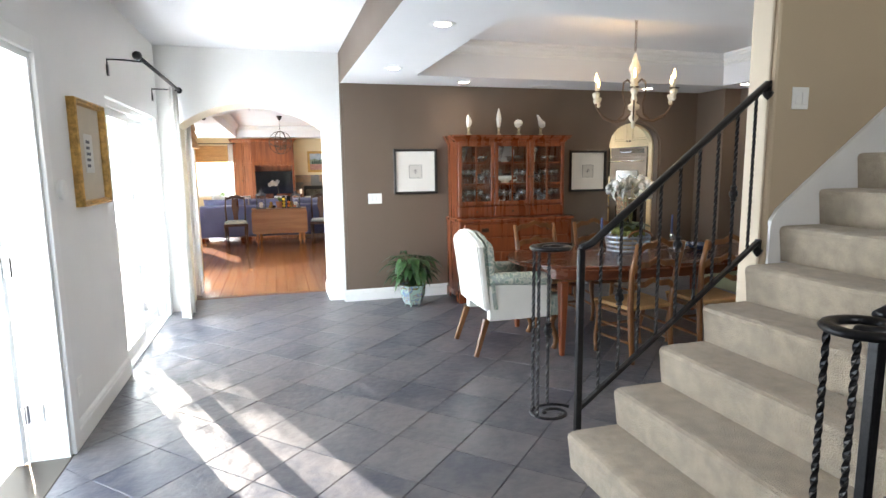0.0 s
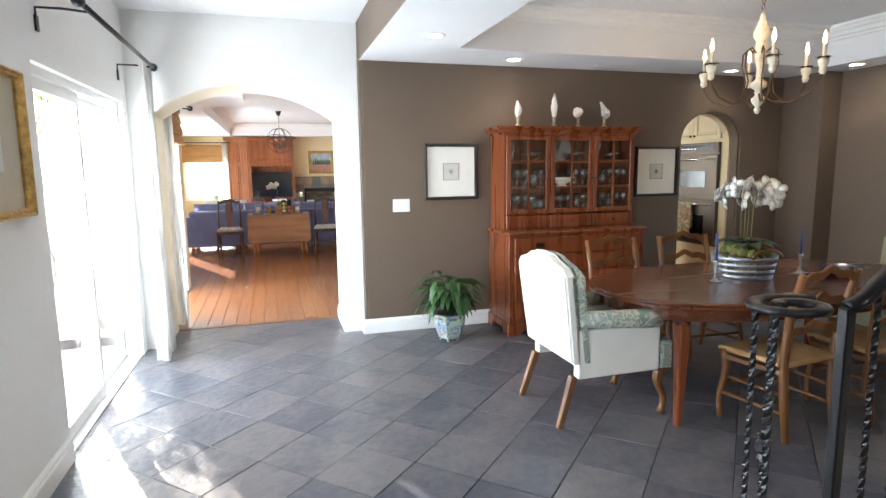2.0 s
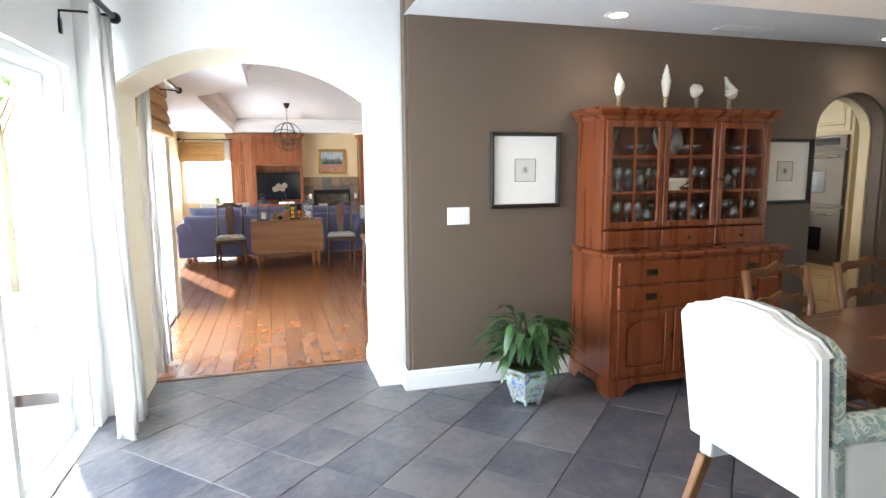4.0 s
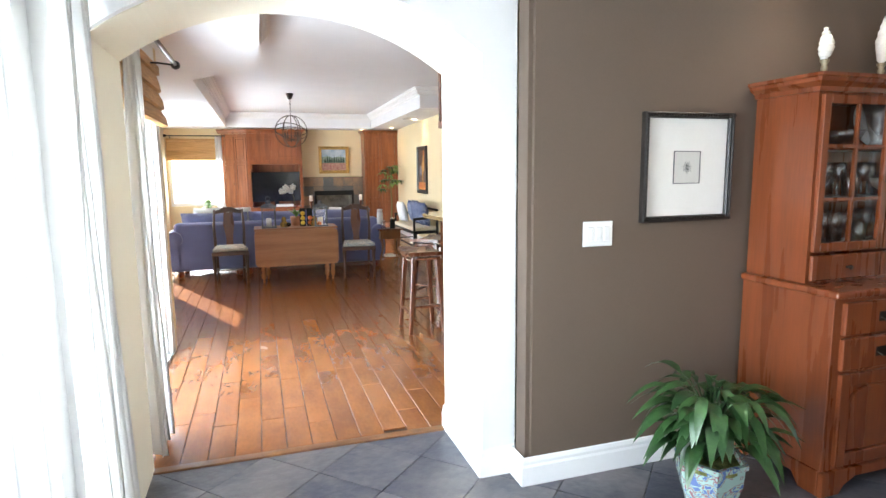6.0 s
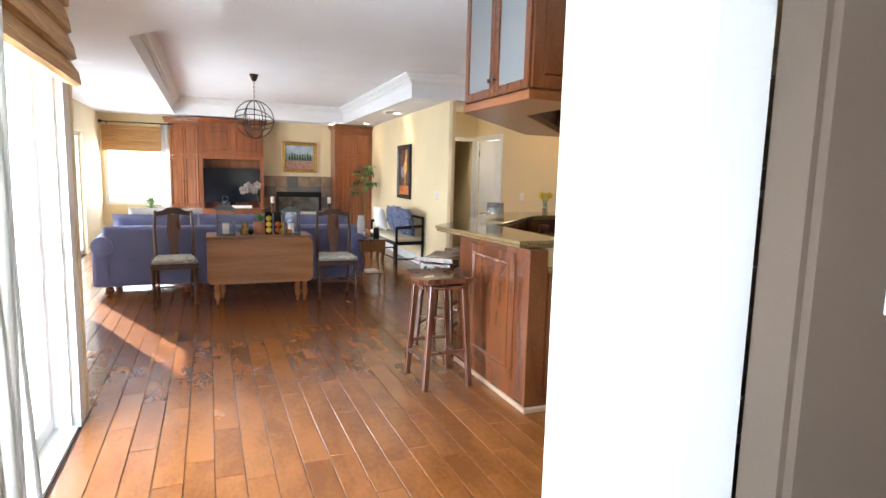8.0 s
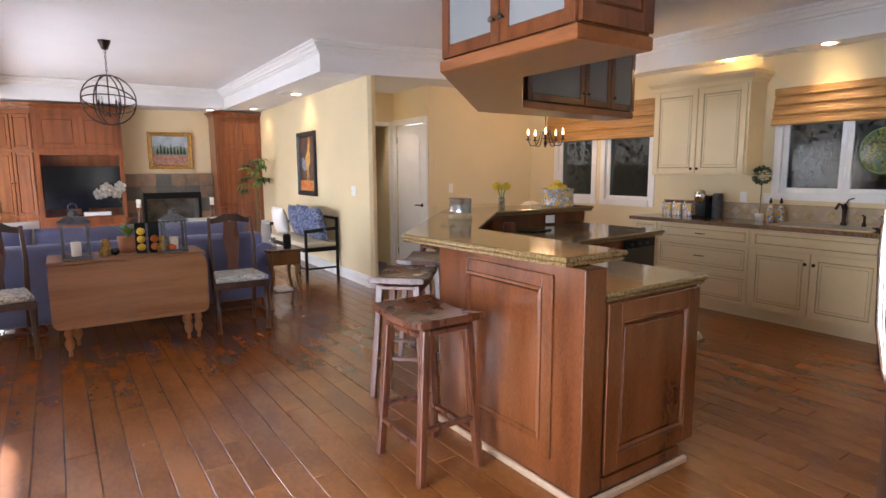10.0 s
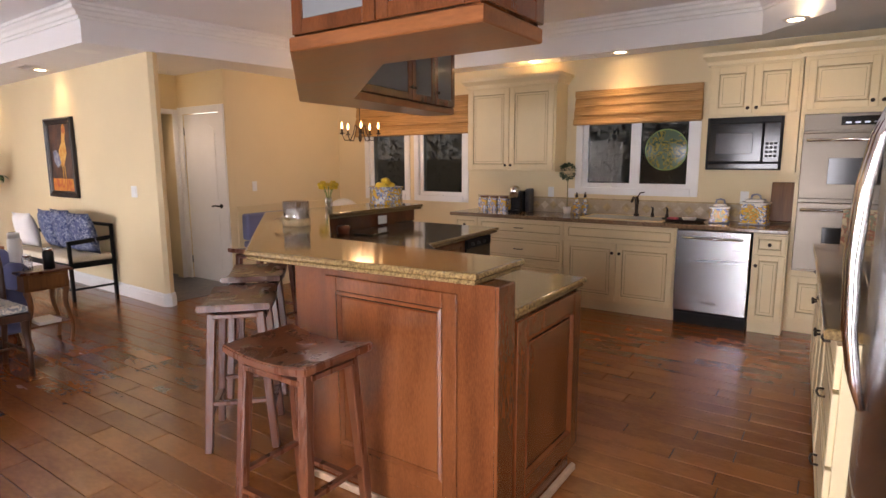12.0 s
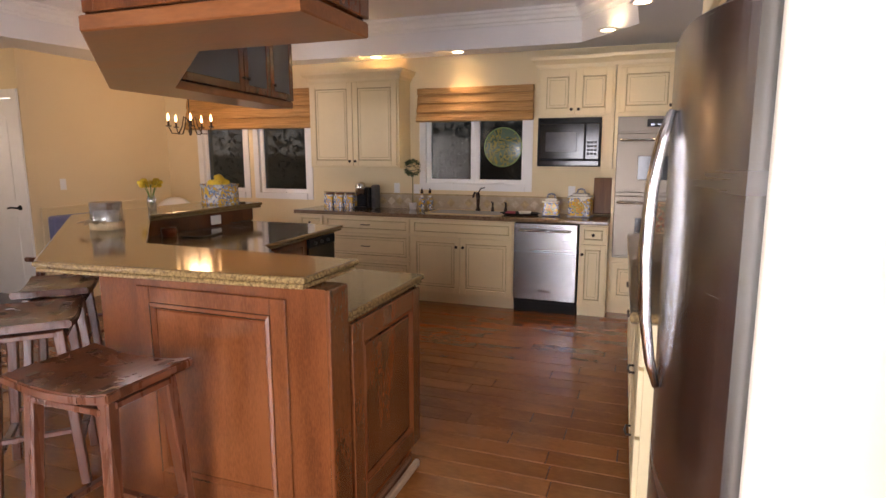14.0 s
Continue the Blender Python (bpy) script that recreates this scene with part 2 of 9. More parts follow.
M_INK = mat("drawing_ink", (0.10, 0.10, 0.11), 0.8)
M_WHITEUP = mat("white_upholstery", (0.80, 0.79, 0.74), 0.85, var=0.03, fine=200, bump=0.15, sheen=0.1)
M_GREENUP = pattern_mat("green_brocade", (0.24, 0.32, 0.27), (0.55, 0.55, 0.47), (0.33, 0.36, 0.33), 11, 0.7, 0.14)
M_GREENUP2 = mat("sage_upholstery", (0.33, 0.33, 0.20), 0.85, var=0.1, bump=0.2)
M_RUSH = mat("rush_seat", (0.33, 0.18, 0.07), 0.8, color2=(0.52, 0.33, 0.15), scale=4, fine=60, bump=0.9, bump_d=0.008)
M_BLUE = mat("blue_sofa_cloth", (0.15, 0.17, 0.33), 0.85, var=0.1, scale=3, fine=260, bump=0.25, sheen=0.25)
M_BLUEPILL = pattern_mat("blue_print_cloth", (0.035, 0.055, 0.14), (0.30, 0.33, 0.42), (0.09, 0.11, 0.22), 16, 0.85, 0.12)
M_FLORAL = pattern_mat("floral_seat_cloth", (0.70, 0.67, 0.57), (0.25, 0.29, 0.31), (0.52, 0.52, 0.45), 24, 0.85, 0.16)
M_WHITEC = mat("white_cloth", (0.76, 0.75, 0.73), 0.9, var=0.05, bump=0.2)
M_CUSH = mat("beige_cushion_cloth", (0.62, 0.55, 0.42), 0.9, var=0.06, bump=0.2)
M_LEAF = mat("leaf_green", (0.012, 0.042, 0.012), 0.34, color2=(0.042, 0.11, 0.03), scale=8, bump=0.1, rand=0.2)
M_LEAFL = mat("light_leaf_green", (0.09, 0.19, 0.035), 0.45, color2=(0.22, 0.36, 0.10), scale=8, bump=0.1)
M_LEAFD = mat("dark_leaf", (0.03, 0.055, 0.025), 0.4, color2=(0.07, 0.11, 0.05), scale=8)
M_STEM = mat("plant_stem", (0.16, 0.14, 0.05), 0.6)
M_PETAL = mat("white_petal", (0.86, 0.85, 0.81), 0.5, var=0.04, scale=20)
M_YELLOWP = mat("yellow_petal", (0.80, 0.55, 0.03), 0.6)
M_MOSS = mat("moss", (0.08, 0.095, 0.02), 0.95, color2=(0.20, 0.19, 0.05), scale=30, bump=1, bump_d=0.01)
M_CELADON = pattern_mat("painted_celadon_pot", (0.36, 0.50, 0.44), (0.30, 0.14, 0.16), (0.12, 0.17, 0.36), 17, 0.2, 0.10)
M_MAJOLICA = pattern_mat("painted_majolica", (0.78, 0.75, 0.66), (0.10, 0.20, 0.42), (0.75, 0.45, 0.06), 26, 0.18, 0.26)
M_SHELL = mat("white_shell", (0.78, 0.75, 0.69), 0.4, var=0.08, scale=30, bump=0.2)
M_ANTSIL = mat("antique_silver_gilt", (0.46, 0.40, 0.27), 0.35, metal=0.8, var=0.3, scale=30)
M_GALV = mat("galvanised_metal", (0.42, 0.46, 0.52), 0.3, metal=0.9, var=0.2, scale=30)
M_CHANDW = mat("distressed_cream_wood", (0.60, 0.52, 0.38), 0.7, color2=(0.80, 0.75, 0.63), scale=18, bump=0.3)
M_RUST = mat("rusty_iron", (0.10, 0.055, 0.03), 0.6, metal=0.5, var=0.3, scale=40)
M_BULB = emit_mat("warm_bulb", (1.0, 0.62, 0.26), 3)
M_DISC = emit_mat("downlight_lens", (1.0, 0.90, 0.74), 9)
M_DISCW = emit_mat("warm_downlight_lens", (1.0, 0.80, 0.48), 9)
M_TEAL = mat("blue_bowl_glass", (0.03, 0.05, 0.10), 0.15)
M_CANDLE = mat("candle_wax", (0.78, 0.75, 0.67), 0.5, var=0.03)
M_CANDLEB = mat("blue_candle_wax", (0.05, 0.07, 0.20), 0.45)
M_TERRA = mat("terracotta", (0.38, 0.15, 0.07), 0.7)
# emissive white that gives the outdoors its blown-out brightness
M_GLOW = emit_mat("glowing_backdrop_white", (0.93, 0.97, 1.0), 1.3)
M_PAVE = mat("patio_concrete", (0.62, 0.60, 0.57), 0.85, var=0.1, scale=2)
M_GRASSG = mat("outdoor_ground", (0.10, 0.13, 0.05), 0.95, var=0.4, scale=0.6)
M_SLATEW = mat("slate_surround", (0.10, 0.10, 0.09), 0.45, color2=(0.27, 0.17, 0.10), scale=3, fine=20, bump=0.6, rand=0.7)
M_SOOT = mat("sooty_firebrick", (0.025, 0.022, 0.02), 0.9, color2=(0.22, 0.20, 0.18), scale=4)
M_SPLASH = mat("travertine_tile", (0.42, 0.33, 0.22), 0.5, color2=(0.62, 0.53, 0.39), scale=12, rand=0.4)
M_TOWEL = pattern_mat("floral_towel", (0.55, 0.47, 0.30), (0.30, 0.12, 0.08), (0.20, 0.25, 0.18), 22, 0.9, 0.2)
M_ORANGE = mat("orange_fruit", (0.62, 0.15, 0.02), 0.5, bump=0.3)
M_LEMON = mat("lemon_fruit", (0.80, 0.56, 0.04), 0.45, bump=0.3)
M_PLASTIC = mat("white_plastic", (0.82, 0.82, 0.80), 0.35, var=0.01, bump=0)
M_BURLAP = mat("burlap", (0.50, 0.38, 0.22), 0.95, var=0.2, scale=30, fine=200, bump=0.8)


# ---- mesh helpers ----
def mesh_of(bm, name, material, smooth=False):
    me = bpy.data.meshes.new(name)
    bmesh.ops.recalc_face_normals(bm, faces=bm.faces)
    if smooth:
        for f in bm.faces:
            f.smooth = True
    bm.to_mesh(me)
    bm.free()
    me.materials.append(material)
    return me


def part(name, bm, material, parent=None, label="", smooth=False):
    ob = new(name, mesh_of(bm, name, material, smooth))
    if parent is not None:
        ob.parent = parent
    if label:
        ob["label"] = label
    return ob


def thing(name, label, category, m=None, group="", kind=""):
    """An empty at the base of a thing, that parents its parts."""
    ob = new(name)
    ob.empty_display_size = 0.1
    if m is not None:
        ob.matrix_basis = m
    return tagged(ob, label, category, group, kind)


def add_box(bm, x0, y0, z0, x1, y1, z1, bevel=0.0, seg=1):
    b2 = bmesh.new()
    bmesh.ops.create_cube(b2, size=1)
    for v in b2.verts:
        v.co = Vector(((x0 + x1) / 2 + v.co.x * abs(x1 - x0), (y0 + y1) / 2 + v.co.y * abs(y1 - y0), (z0 + z1) / 2 + v.co.z * abs(z1 - z0)))
    if bevel:
        bmesh.ops.bevel(b2, geom=list(b2.edges), offset=bevel, segments=seg, profile=0.5, affect="EDGES")
    tmp = bpy.data.meshes.new("tmp")
    b2.to_mesh(tmp)
    b2.free()
    bm.from_mesh(tmp)
    bpy.data.meshes.remove(tmp)
    return bm


def box(*a, **k):
    return add_box(bmesh.new(), *a, **k)


def moved(bm, m):
    bmesh.ops.transform(bm, matrix=m, verts=bm.verts)
    return bm


def joined(*bms):
    out = bmesh.new()
    for b in bms:
        tmp = bpy.data.meshes.new("tmp")
        b.to_mesh(tmp)
        b.free()
        out.from_mesh(tmp)
        bpy.data.meshes.remove(tmp)
    return out


def lathe(profile, seg=20, arc=1.0):
    """Turned shape from (radius, height) pairs."""
    bm = bmesh.new()
    rings = []
    for r, z in profile:
        if r < 1e-5:
            rings.append([bm.verts.new((0, 0, z))])
        else:
            rings.append([bm.verts.new((r * math.cos(2 * math.pi * i / seg), r * math.sin(2 * math.pi * i / seg), z)) for i in range(seg)])
    for a, b in zip(rings, rings[1:]):
        for i in range(seg):
            j = (i + 1) % seg
            q = [a[i % len(a)], a[j % len(a)], b[j % len(b)], b[i % len(b)]]
            q = list(dict.fromkeys(q))
            if len(q) >= 3:
                bm.faces.new(q)
    for ring, flip in ((rings[0], True), (rings[-1], False)):
        if len(ring) > 2 and tuple(profile[0]) != tuple(profile[-1]):
            bm.faces.new(ring[::-1] if flip else ring)
    return bm


def tube(points, radius, seg=8, flat=1.0, closed=False):
    """A bar swept along points; radius a number or one for each point."""
    pts = [Vector(p) for p in points]
    rs = radius if isinstance(radius, (list, tuple)) else [radius] * len(pts)
    bm = bmesh.new()
    rings = []
    ref = None
    for i, p in enumerate(pts):
        if closed:
            d = pts[(i + 1) % len(pts)] - pts[i - 1]
        else:
            d = pts[min(i + 1, len(pts) - 1)] - pts[max(i - 1, 0)]
        d.normalize()
        if ref is None:
            ref = Vector((0, 0, 1)) if abs(d.z) < 0.9 else Vector((1, 0, 0))
        side = d.cross(ref).normalized()
        up = side.cross(d).normalized()
        ref = up
        rings.append([bm.verts.new(p + side * (rs[i] * math.cos(2 * math.pi * k / seg)) + up * (rs[i] * flat * math.sin(2 * math.pi * k / seg))) for k in range(seg)])
    pairs = list(zip(rings, rings[1:]))
    if closed:
        pairs.append((rings[-1], rings[0]))
    for a, b in pairs:
        for k in range(seg):
            bm.faces.new((a[k], a[(k + 1) % seg], b[(k + 1) % seg], b[k]))
    if not closed:
        bm.faces.new(rings[0][::-1])
        bm.faces.new(rings[-1])
    return bm


def bar(p0, p1, w, d=None, w1=None):
    """A square bar from p0 to p1, tapered to w1."""
    d = d or w
    k = (w1 or w) / w
    p0, p1 = Vector(p0), Vector(p1)
    axis = (p1 - p0).normalized()
    ref = Vector((0, 1, 0)) if abs(axis.y) < 0.9 else Vector((1, 0, 0))
    side = axis.cross(ref).normalized()
    up = side.cross(axis).normalized()
    bm = bmesh.new()
    a = [bm.verts.new(p0 + side * (sx * w / 2) + up * (sy * d / 2)) for sx, sy in ((-1, -1), (1, -1), (1, 1), (-1, 1))]
    b = [bm.verts.new(p1 + side * (sx * w * k / 2) + up * (sy * d * k / 2)) for sx, sy in ((-1, -1), (1, -1), (1, 1), (-1, 1))]
    for i in range(4):
        bm.faces.new((a[i], a[(i + 1) % 4], b[(i + 1) % 4], b[i]))
    bm.faces.new(a[::-1])
    bm.faces.new(b)
    bmesh.ops.bevel(bm, geom=list(bm.edges), offset=min(w, d) * 0.12, segments=1, affect="EDGES")
    return bm


def prism(outline, z0, z1, bevel=0.0, seg=2):
    """An outline in plan, raised from z0 to z1."""
    bm = bmesh.new()
    lo = [bm.verts.new((x, y, z0)) for x, y in outline]
    hi = [bm.verts.new((x, y, z1)) for x, y in outline]
    n = len(outline)
    for i in range(n):
        bm.faces.new((lo[i], lo[(i + 1) % n], hi[(i + 1) % n], hi[i]))
    bm.faces.new(lo[::-1])
    bm.faces.new(hi)
    bmesh.ops.recalc_face_normals(bm, faces=bm.faces)
    if bevel:
        es = [e for e in bm.edges if abs(e.verts[0].co.z - e.verts[1].co.z) < 1e-6]
        bmesh.ops.bevel(bm, geom=es, offset=bevel, segments=seg, profile=0.5, affect="EDGES")
    return bm


def upright(outline, y0, y1, bevel=0.0):
    """An outline in x and z, with depth from y0 to y1."""
    bm = prism(outline, 0, 1, 0)
    for v in bm.verts:
        v.co = Vector((v.co.x, y0 + (y1 - y0) * v.co.z, v.co.y))
    bmesh.ops.recalc_face_normals(bm, faces=bm.faces)
    if bevel:
        es = [e for e in bm.edges if abs(e.verts[0].co.y - e.verts[1].co.y) < 1e-6]
        bmesh.ops.bevel(bm, geom=es, offset=bevel, segments=2, affect="EDGES")
    return bm


def profile_run(prof, path, closed=False):
    """A moulding: a profile of (out, up) pairs run along a path in plan; out is to the left of the way."""
    bm = bmesh.new()
    pts = [Vector((*p[:2], 0)) for p in path]
    zs = [p[2] if len(p) > 2 else 0 for p in path]
    rings = []
    n = len(pts)
    for i in range(n):
        a = pts[i] - pts[i - 1] if (i or closed) else pts[1] - pts[0]
        b = pts[(i + 1) % n] - pts[i] if (i < n - 1 or closed) else a
        a, b = a.normalized(), b.normalized()
        na, nb = Vector((-a.y, a.x, 0)), Vector((-b.y, b.x, 0))
        m = (na + nb)
        m = m / max(0.2, m.dot(na)) if m.length > 1e-6 else na
        rings.append([bm.verts.new(pts[i] + m * o + Vector((0, 0, zs[i] + u))) for o, u in prof])
    k = len(prof)
    pairs = list(zip(rings, rings[1:])) + ([(rings[-1], rings[0])] if closed else [])
    for a, b in pairs:
        for j in range(k):
            bm.faces.new((a[j], b[j], b[(j + 1) % k], a[(j + 1) % k]))
    if not closed:
        bm.faces.new(rings[0])
        bm.faces.new(rings[-1][::-1])
    return bm


CROWN = [(0, 0), (0.02, 0), (0.025, 0.025), (0.045, 0.03), (0.06, 0.06), (0.085, 0.075), (0.09, 0.10), (0.11, 0.105), (0.11, 0.13), (0, 0.13)]
BASEB = [(0, 0), (0.018, 0), (0.018, 0.095), (0.012, 0.105), (0.012, 0.12), (0.006, 0.135), (0, 0.14)]


def pillow(w, h, d, n=8):
    """A soft cushion, w by h across and d thick, standing in x and z."""
    bm = bmesh.new()
    grid = {}
    for s in (-1, 1):
        for i in range(n + 1):
            for j in range(n + 1):
                u, v = 2 * i / n - 1, 2 * j / n - 1
                edge = i in (0, n) or j in (0, n)
                if edge and s == 1:
                    continue
                t = ((1 - u * u) * (1 - v * v)) ** 0.45
                pinch = 1 - 0.09 * (1 - abs(u * v)) * (abs(u) ** 4 + abs(v) ** 4) / 2
                grid[s, i, j] = bm.verts.new((u * w / 2 * pinch, s * d / 2 * t, (v * pinch + 1) * h / 2))
    for s in (-1, 1):
        for i in range(n):
            for j in range(n):
                q = [grid.get((s, a, b)) or grid[-1, a, b] for a, b in ((i, j), (i + 1, j), (i + 1, j + 1), (i, j + 1))]
                bm.faces.new(q if s == -1 else q[::-1])
    return bm


def leaf(length, width, droop=0.3, n=5):
    """One leaf along +x from its stalk, folded and drooping."""
    bm = bmesh.new()
    rows = []
    for i in range(n + 1):
        t = i / n
        w = width * math.sin(math.pi * min(1, t ** 0.8)) ** 0.9 * 0.5 + 0.0006
        z = length * (0.25 * t - droop * t * t)
        x = length * t * (1 - 0.25 * droop * t)
        rows.append((bm.verts.new((x, -w, z + w * 0.35)), bm.verts.new((x, 0, z)), bm.verts.new((x, w, z + w * 0.35))))
    for a, b in zip(rows, rows[1:]):
        bm.faces.new((a[0], b[0], b[1], a[1]))
        bm.faces.new((a[1], b[1], b[2], a[2]))
    return bm


def framed_panel(x0, z0, x1, z1, y, rail=0.06, depth=0.02, raise_=0.006):
    """A door or panel standing in x and z, its front at y, facing -y: a rail frame, a groove and a raised field."""
    bm = bmesh.new()
    add_box(bm, x0, y, z0, x0 + rail, y + depth, z1, 0.003)
    add_box(bm, x1 - rail, y, z0, x1, y + depth, z1, 0.003)
    add_box(bm, x0 + rail, y, z0, x1 - rail, y + depth, z0 + rail, 0.003)
    add_box(bm, x0 + rail, y, z1 - rail, x1 - rail, y + depth, z1, 0.003)
    return bm


def field(x0, z0, x1, z1, y, rail=0.06, gap=0.008, depth=0.018):
    return box(x0 + rail + gap, y + 0.004, z0 + rail + gap, x1 - rail - gap, y + depth, z1 - rail - gap, bevel=0.006)


FACE = {"-y": 0, "+x": 90, "+y": 180, "-x": -90}


def turned(x, y, z, face):
    """The pose that turns a thing built to face -y so that it faces another way."""
    return pose(x, y, z, 0, 0, FACE[face])


# ---- structure ----
def structure(name, bm, material, label, category, parent=None):
    ob = part(name, bm, material, parent)
    return tagged(ob, label, category, kind="structure")


CEIL_F, CEIL, TRAY = 2.88, 2.53, 2.86
WOOD_Y = 7.20      # where the slate ends and the planks begin
FAR_Y = 18.6       # far wall of the living room
LW = -1.27         # left wall of foyer and living room

structure("ground", box(-60, -50, -0.32, 60, 70, -0.22), M_GRASSG, "outdoor ground of grass and earth round the house", "ground")
structure("patio", box(-7.5, -4, -0.21, -1.48, 20, -0.10), M_PAVE, "sunlit pale concrete patio outside the glass doors", "patio")
floor_slate = structure("floor", box(-1.47, -3.0, -0.12, 6.0, WOOD_Y - 0.03, -0.012), M_GROUT, "blue-grey slate tile floor with narrow dark joints", "floor")
floor_wood = structure("floor_wood", box(-2.69, WOOD_Y + 0.03, -0.12, 5.7, FAR_Y + 0.2, -0.010), M_PLANKGAP, "glossy brown hardwood plank floor", "floor")
structure("threshold", box(-1.12, WOOD_Y - 0.03, -0.1, 0.5, WOOD_Y + 0.03, 0.008, 0.004), M_OAK, "reddish wooden threshold strip between slate and planks", "threshold")
structure("floor_hall", box(2.72, 13.35, -0.008, 3.7, 16.4, 0.004), M_SLATE, "dark slate floor of the short hall", "floor")

# left wall with the entrance and two glass sliders
w = bmesh.new()
for y0, y1, z0, z1 in ((-3.0, 2.19, 0, 3.1), (2.19, 3.25, 2.17, 3.1), (3.25, 4.60, 0, 3.1), (4.60, 6.47, 2.12, 3.1), (6.47, 7.55, 0, 3.1), (7.55, 9.28, 2.12, 3.1), (9.28, 9.42, 0, 3.1)):
    add_box(w, LW - 0.20, y0, z0 - (0.1 if z0 == 0 else 0), LW, y1, z1)
structure("wall_west", w, M_WHITE, "white painted wall with glass sliding doors", "wall")
structure("wall_west_inner", box(LW - 0.0, 7.25, 0, LW + 0.004, 7.55, CEIL), M_CREAM, "cream painted strip of wall beside the slider", "wall")
structure("wall_return", prism([(LW - 0.20, 9.424), (LW + 0.004, 9.424), (LW + 0.004, 9.50), (-2.5, 11.0), (-2.7, 11.0), (-2.7, 10.84)], -0.1, 3.1), M_CREAM, "cream painted slanting return wall of the living room", "wall")
# white skin added so the shaded outer walls look bright through the glass
structure("wall_outer_skin", joined(prism([(LW - 0.206, 9.30), (LW - 0.202, 9.424), (-2.704, 10.838), (-2.708, 10.83)], -0.2, 3.2), box(LW - 0.206, 6.47, -0.2, LW - 0.202, 7.55, 3.1)), M_STUCCO, "white stucco skin added to the outer walls beside the patio", "wall")
# glowing panels in place of the bright outdoors
structure("backdrop", joined(box(-7.6, 1.0, -0.3, -7.55, 17.0, 3.0), box(-7.6, 20.0, -0.3, -2.8, 20.05, 2.4)), M_GLOW, "glowing white backdrop standing in for the overexposed outdoors beyond the patio", "backdrop")

# wall with the broad arch
AX0, AX1, SPR, CROWN_Z = -1.10, 0.485, 2.045, 2.31
outline = [(LW, 0), (AX0, 0), (AX0, SPR)]
ARC_R = ((AX1 - AX0) ** 2 / 4 + (CROWN_Z - SPR) ** 2) / (2 * (CROWN_Z - SPR))
for i in range(1, 24):
    u = (AX1 - AX0) * (i / 24 - 0.5)
    outline.append(((AX0 + AX1) / 2 + u, CROWN_Z - ARC_R + math.sqrt(ARC_R ** 2 - u * u)))
outline += [(AX1, SPR), (AX1, 0), (0.66, 0), (0.66, 3.1), (LW, 3.1)]
structure("wall_arch", upright(outline, 6.62, 6.93), M_WHITE, "white plaster wall with a broad rounded archway", "wall")
outline_k = [(LW, 0), (AX0, 0), (AX0, SPR)] + outline[3:26] + [(AX1, SPR), (AX1, 0), (0.765, 0), (0.765, 3.1), (LW, 3.1)]
structure("wall_arch_inner", upright(outline_k, 6.932, 7.22), M_CREAM_LIT, "cream painted inner side of the arched wall", "wall")
# soft lining of the arch in the kitchen side's cream, paled as if strongly lit
lin = [p for p in outline[1:28]]
bm = bmesh.new()
rings = []
for x, z in lin:
    rings.append((bm.verts.new((x, 6.655, z)), bm.verts.new((x, 7.21, z))))
cx = (AX0 + AX1) / 2
inner = []
for x, z in lin:
    d = Vector((cx - x, 0, 1.2 - z if z > SPR - 0.001 else 0)).normalized() * 0.004
    inner.append((bm.verts.new((x + d.x, 6.655, z + d.z)), bm.verts.new((x + d.x, 7.21, z + d.z))))
for i in range(len(lin) - 1):
    bm.faces.new((inner[i][0], inner[i + 1][0], inner[i + 1][1], inner[i][1]))
    bm.faces.new((rings[i][0], rings[i + 1][0], inner[i + 1][0], inner[i][0]))
    bm.faces.new((rings[i][1], inner[i][1], inner[i + 1][1], rings[i + 1][1]))
structure("wall_fridge_end", box(0.767, 6.932, -0.1, 0.815, 7.40, CEIL - 0.002, 0.01, 2), M_CREAM_LIT, "cream wall end beside the refrigerator", "wall")
structure("arch_lining", bm, M_CREAM_LIT, "cream painted soffit and jambs of the arch", "wall")

# brown dining wall with a small arched passage to the kitchen
NX0, NX1, NS, NC = 4.16, 4.92, 1.82, 2.13
out2 = [(0.66, 0), (NX0, 0), (NX0, NS)]
for i in range(1, 16):
    a = math.pi * (1 - i / 16)
    out2.append(((NX0 + NX1) / 2 + (NX1 - NX0) / 2 * math.cos(a), NS + (NC - NS) * math.sin(a)))
out2 += [(NX1, NS), (NX1, 0), (5.95, 0), (5.95, 3.1), (0.66, 3.1)]
structure("wall_dining", upright(out2, 6.48, 6.625, 0.022), M_BROWN, "dark brown dining wall with a small arched passage", "wall")
structure("wall_dining_inner", upright([(max(x, 0.81), z) if x < 1 else (x, z) for x, z in out2], 6.628, 6.72), M_CREAM, "cream painted kitchen side of the dining wall", "wall")
structure("wall_dining_side", joined(box(5.75, -3.0, -0.1, 5.95, 3.65, 3.1), box(5.75, 3.65, -0.1, 5.95, 5.15, 0.9), box(5.75, 3.65, 2.05, 5.95, 5.15, 3.1), box(5.75, 5.15, -0.1, 5.95, 6.476, 3.1), box(5.50, 5.98, -0.1, 5.748, 6.476, CEIL - 0.002)), M_BROWN, "dark brown dining room wall with a boxed corner", "wall")
# the high opening is out of view, added for the stair wall's daylight
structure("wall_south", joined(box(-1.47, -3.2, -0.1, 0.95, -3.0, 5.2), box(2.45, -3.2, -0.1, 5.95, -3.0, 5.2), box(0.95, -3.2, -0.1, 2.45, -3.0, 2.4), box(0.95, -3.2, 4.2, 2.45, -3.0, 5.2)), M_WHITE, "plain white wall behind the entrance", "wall")
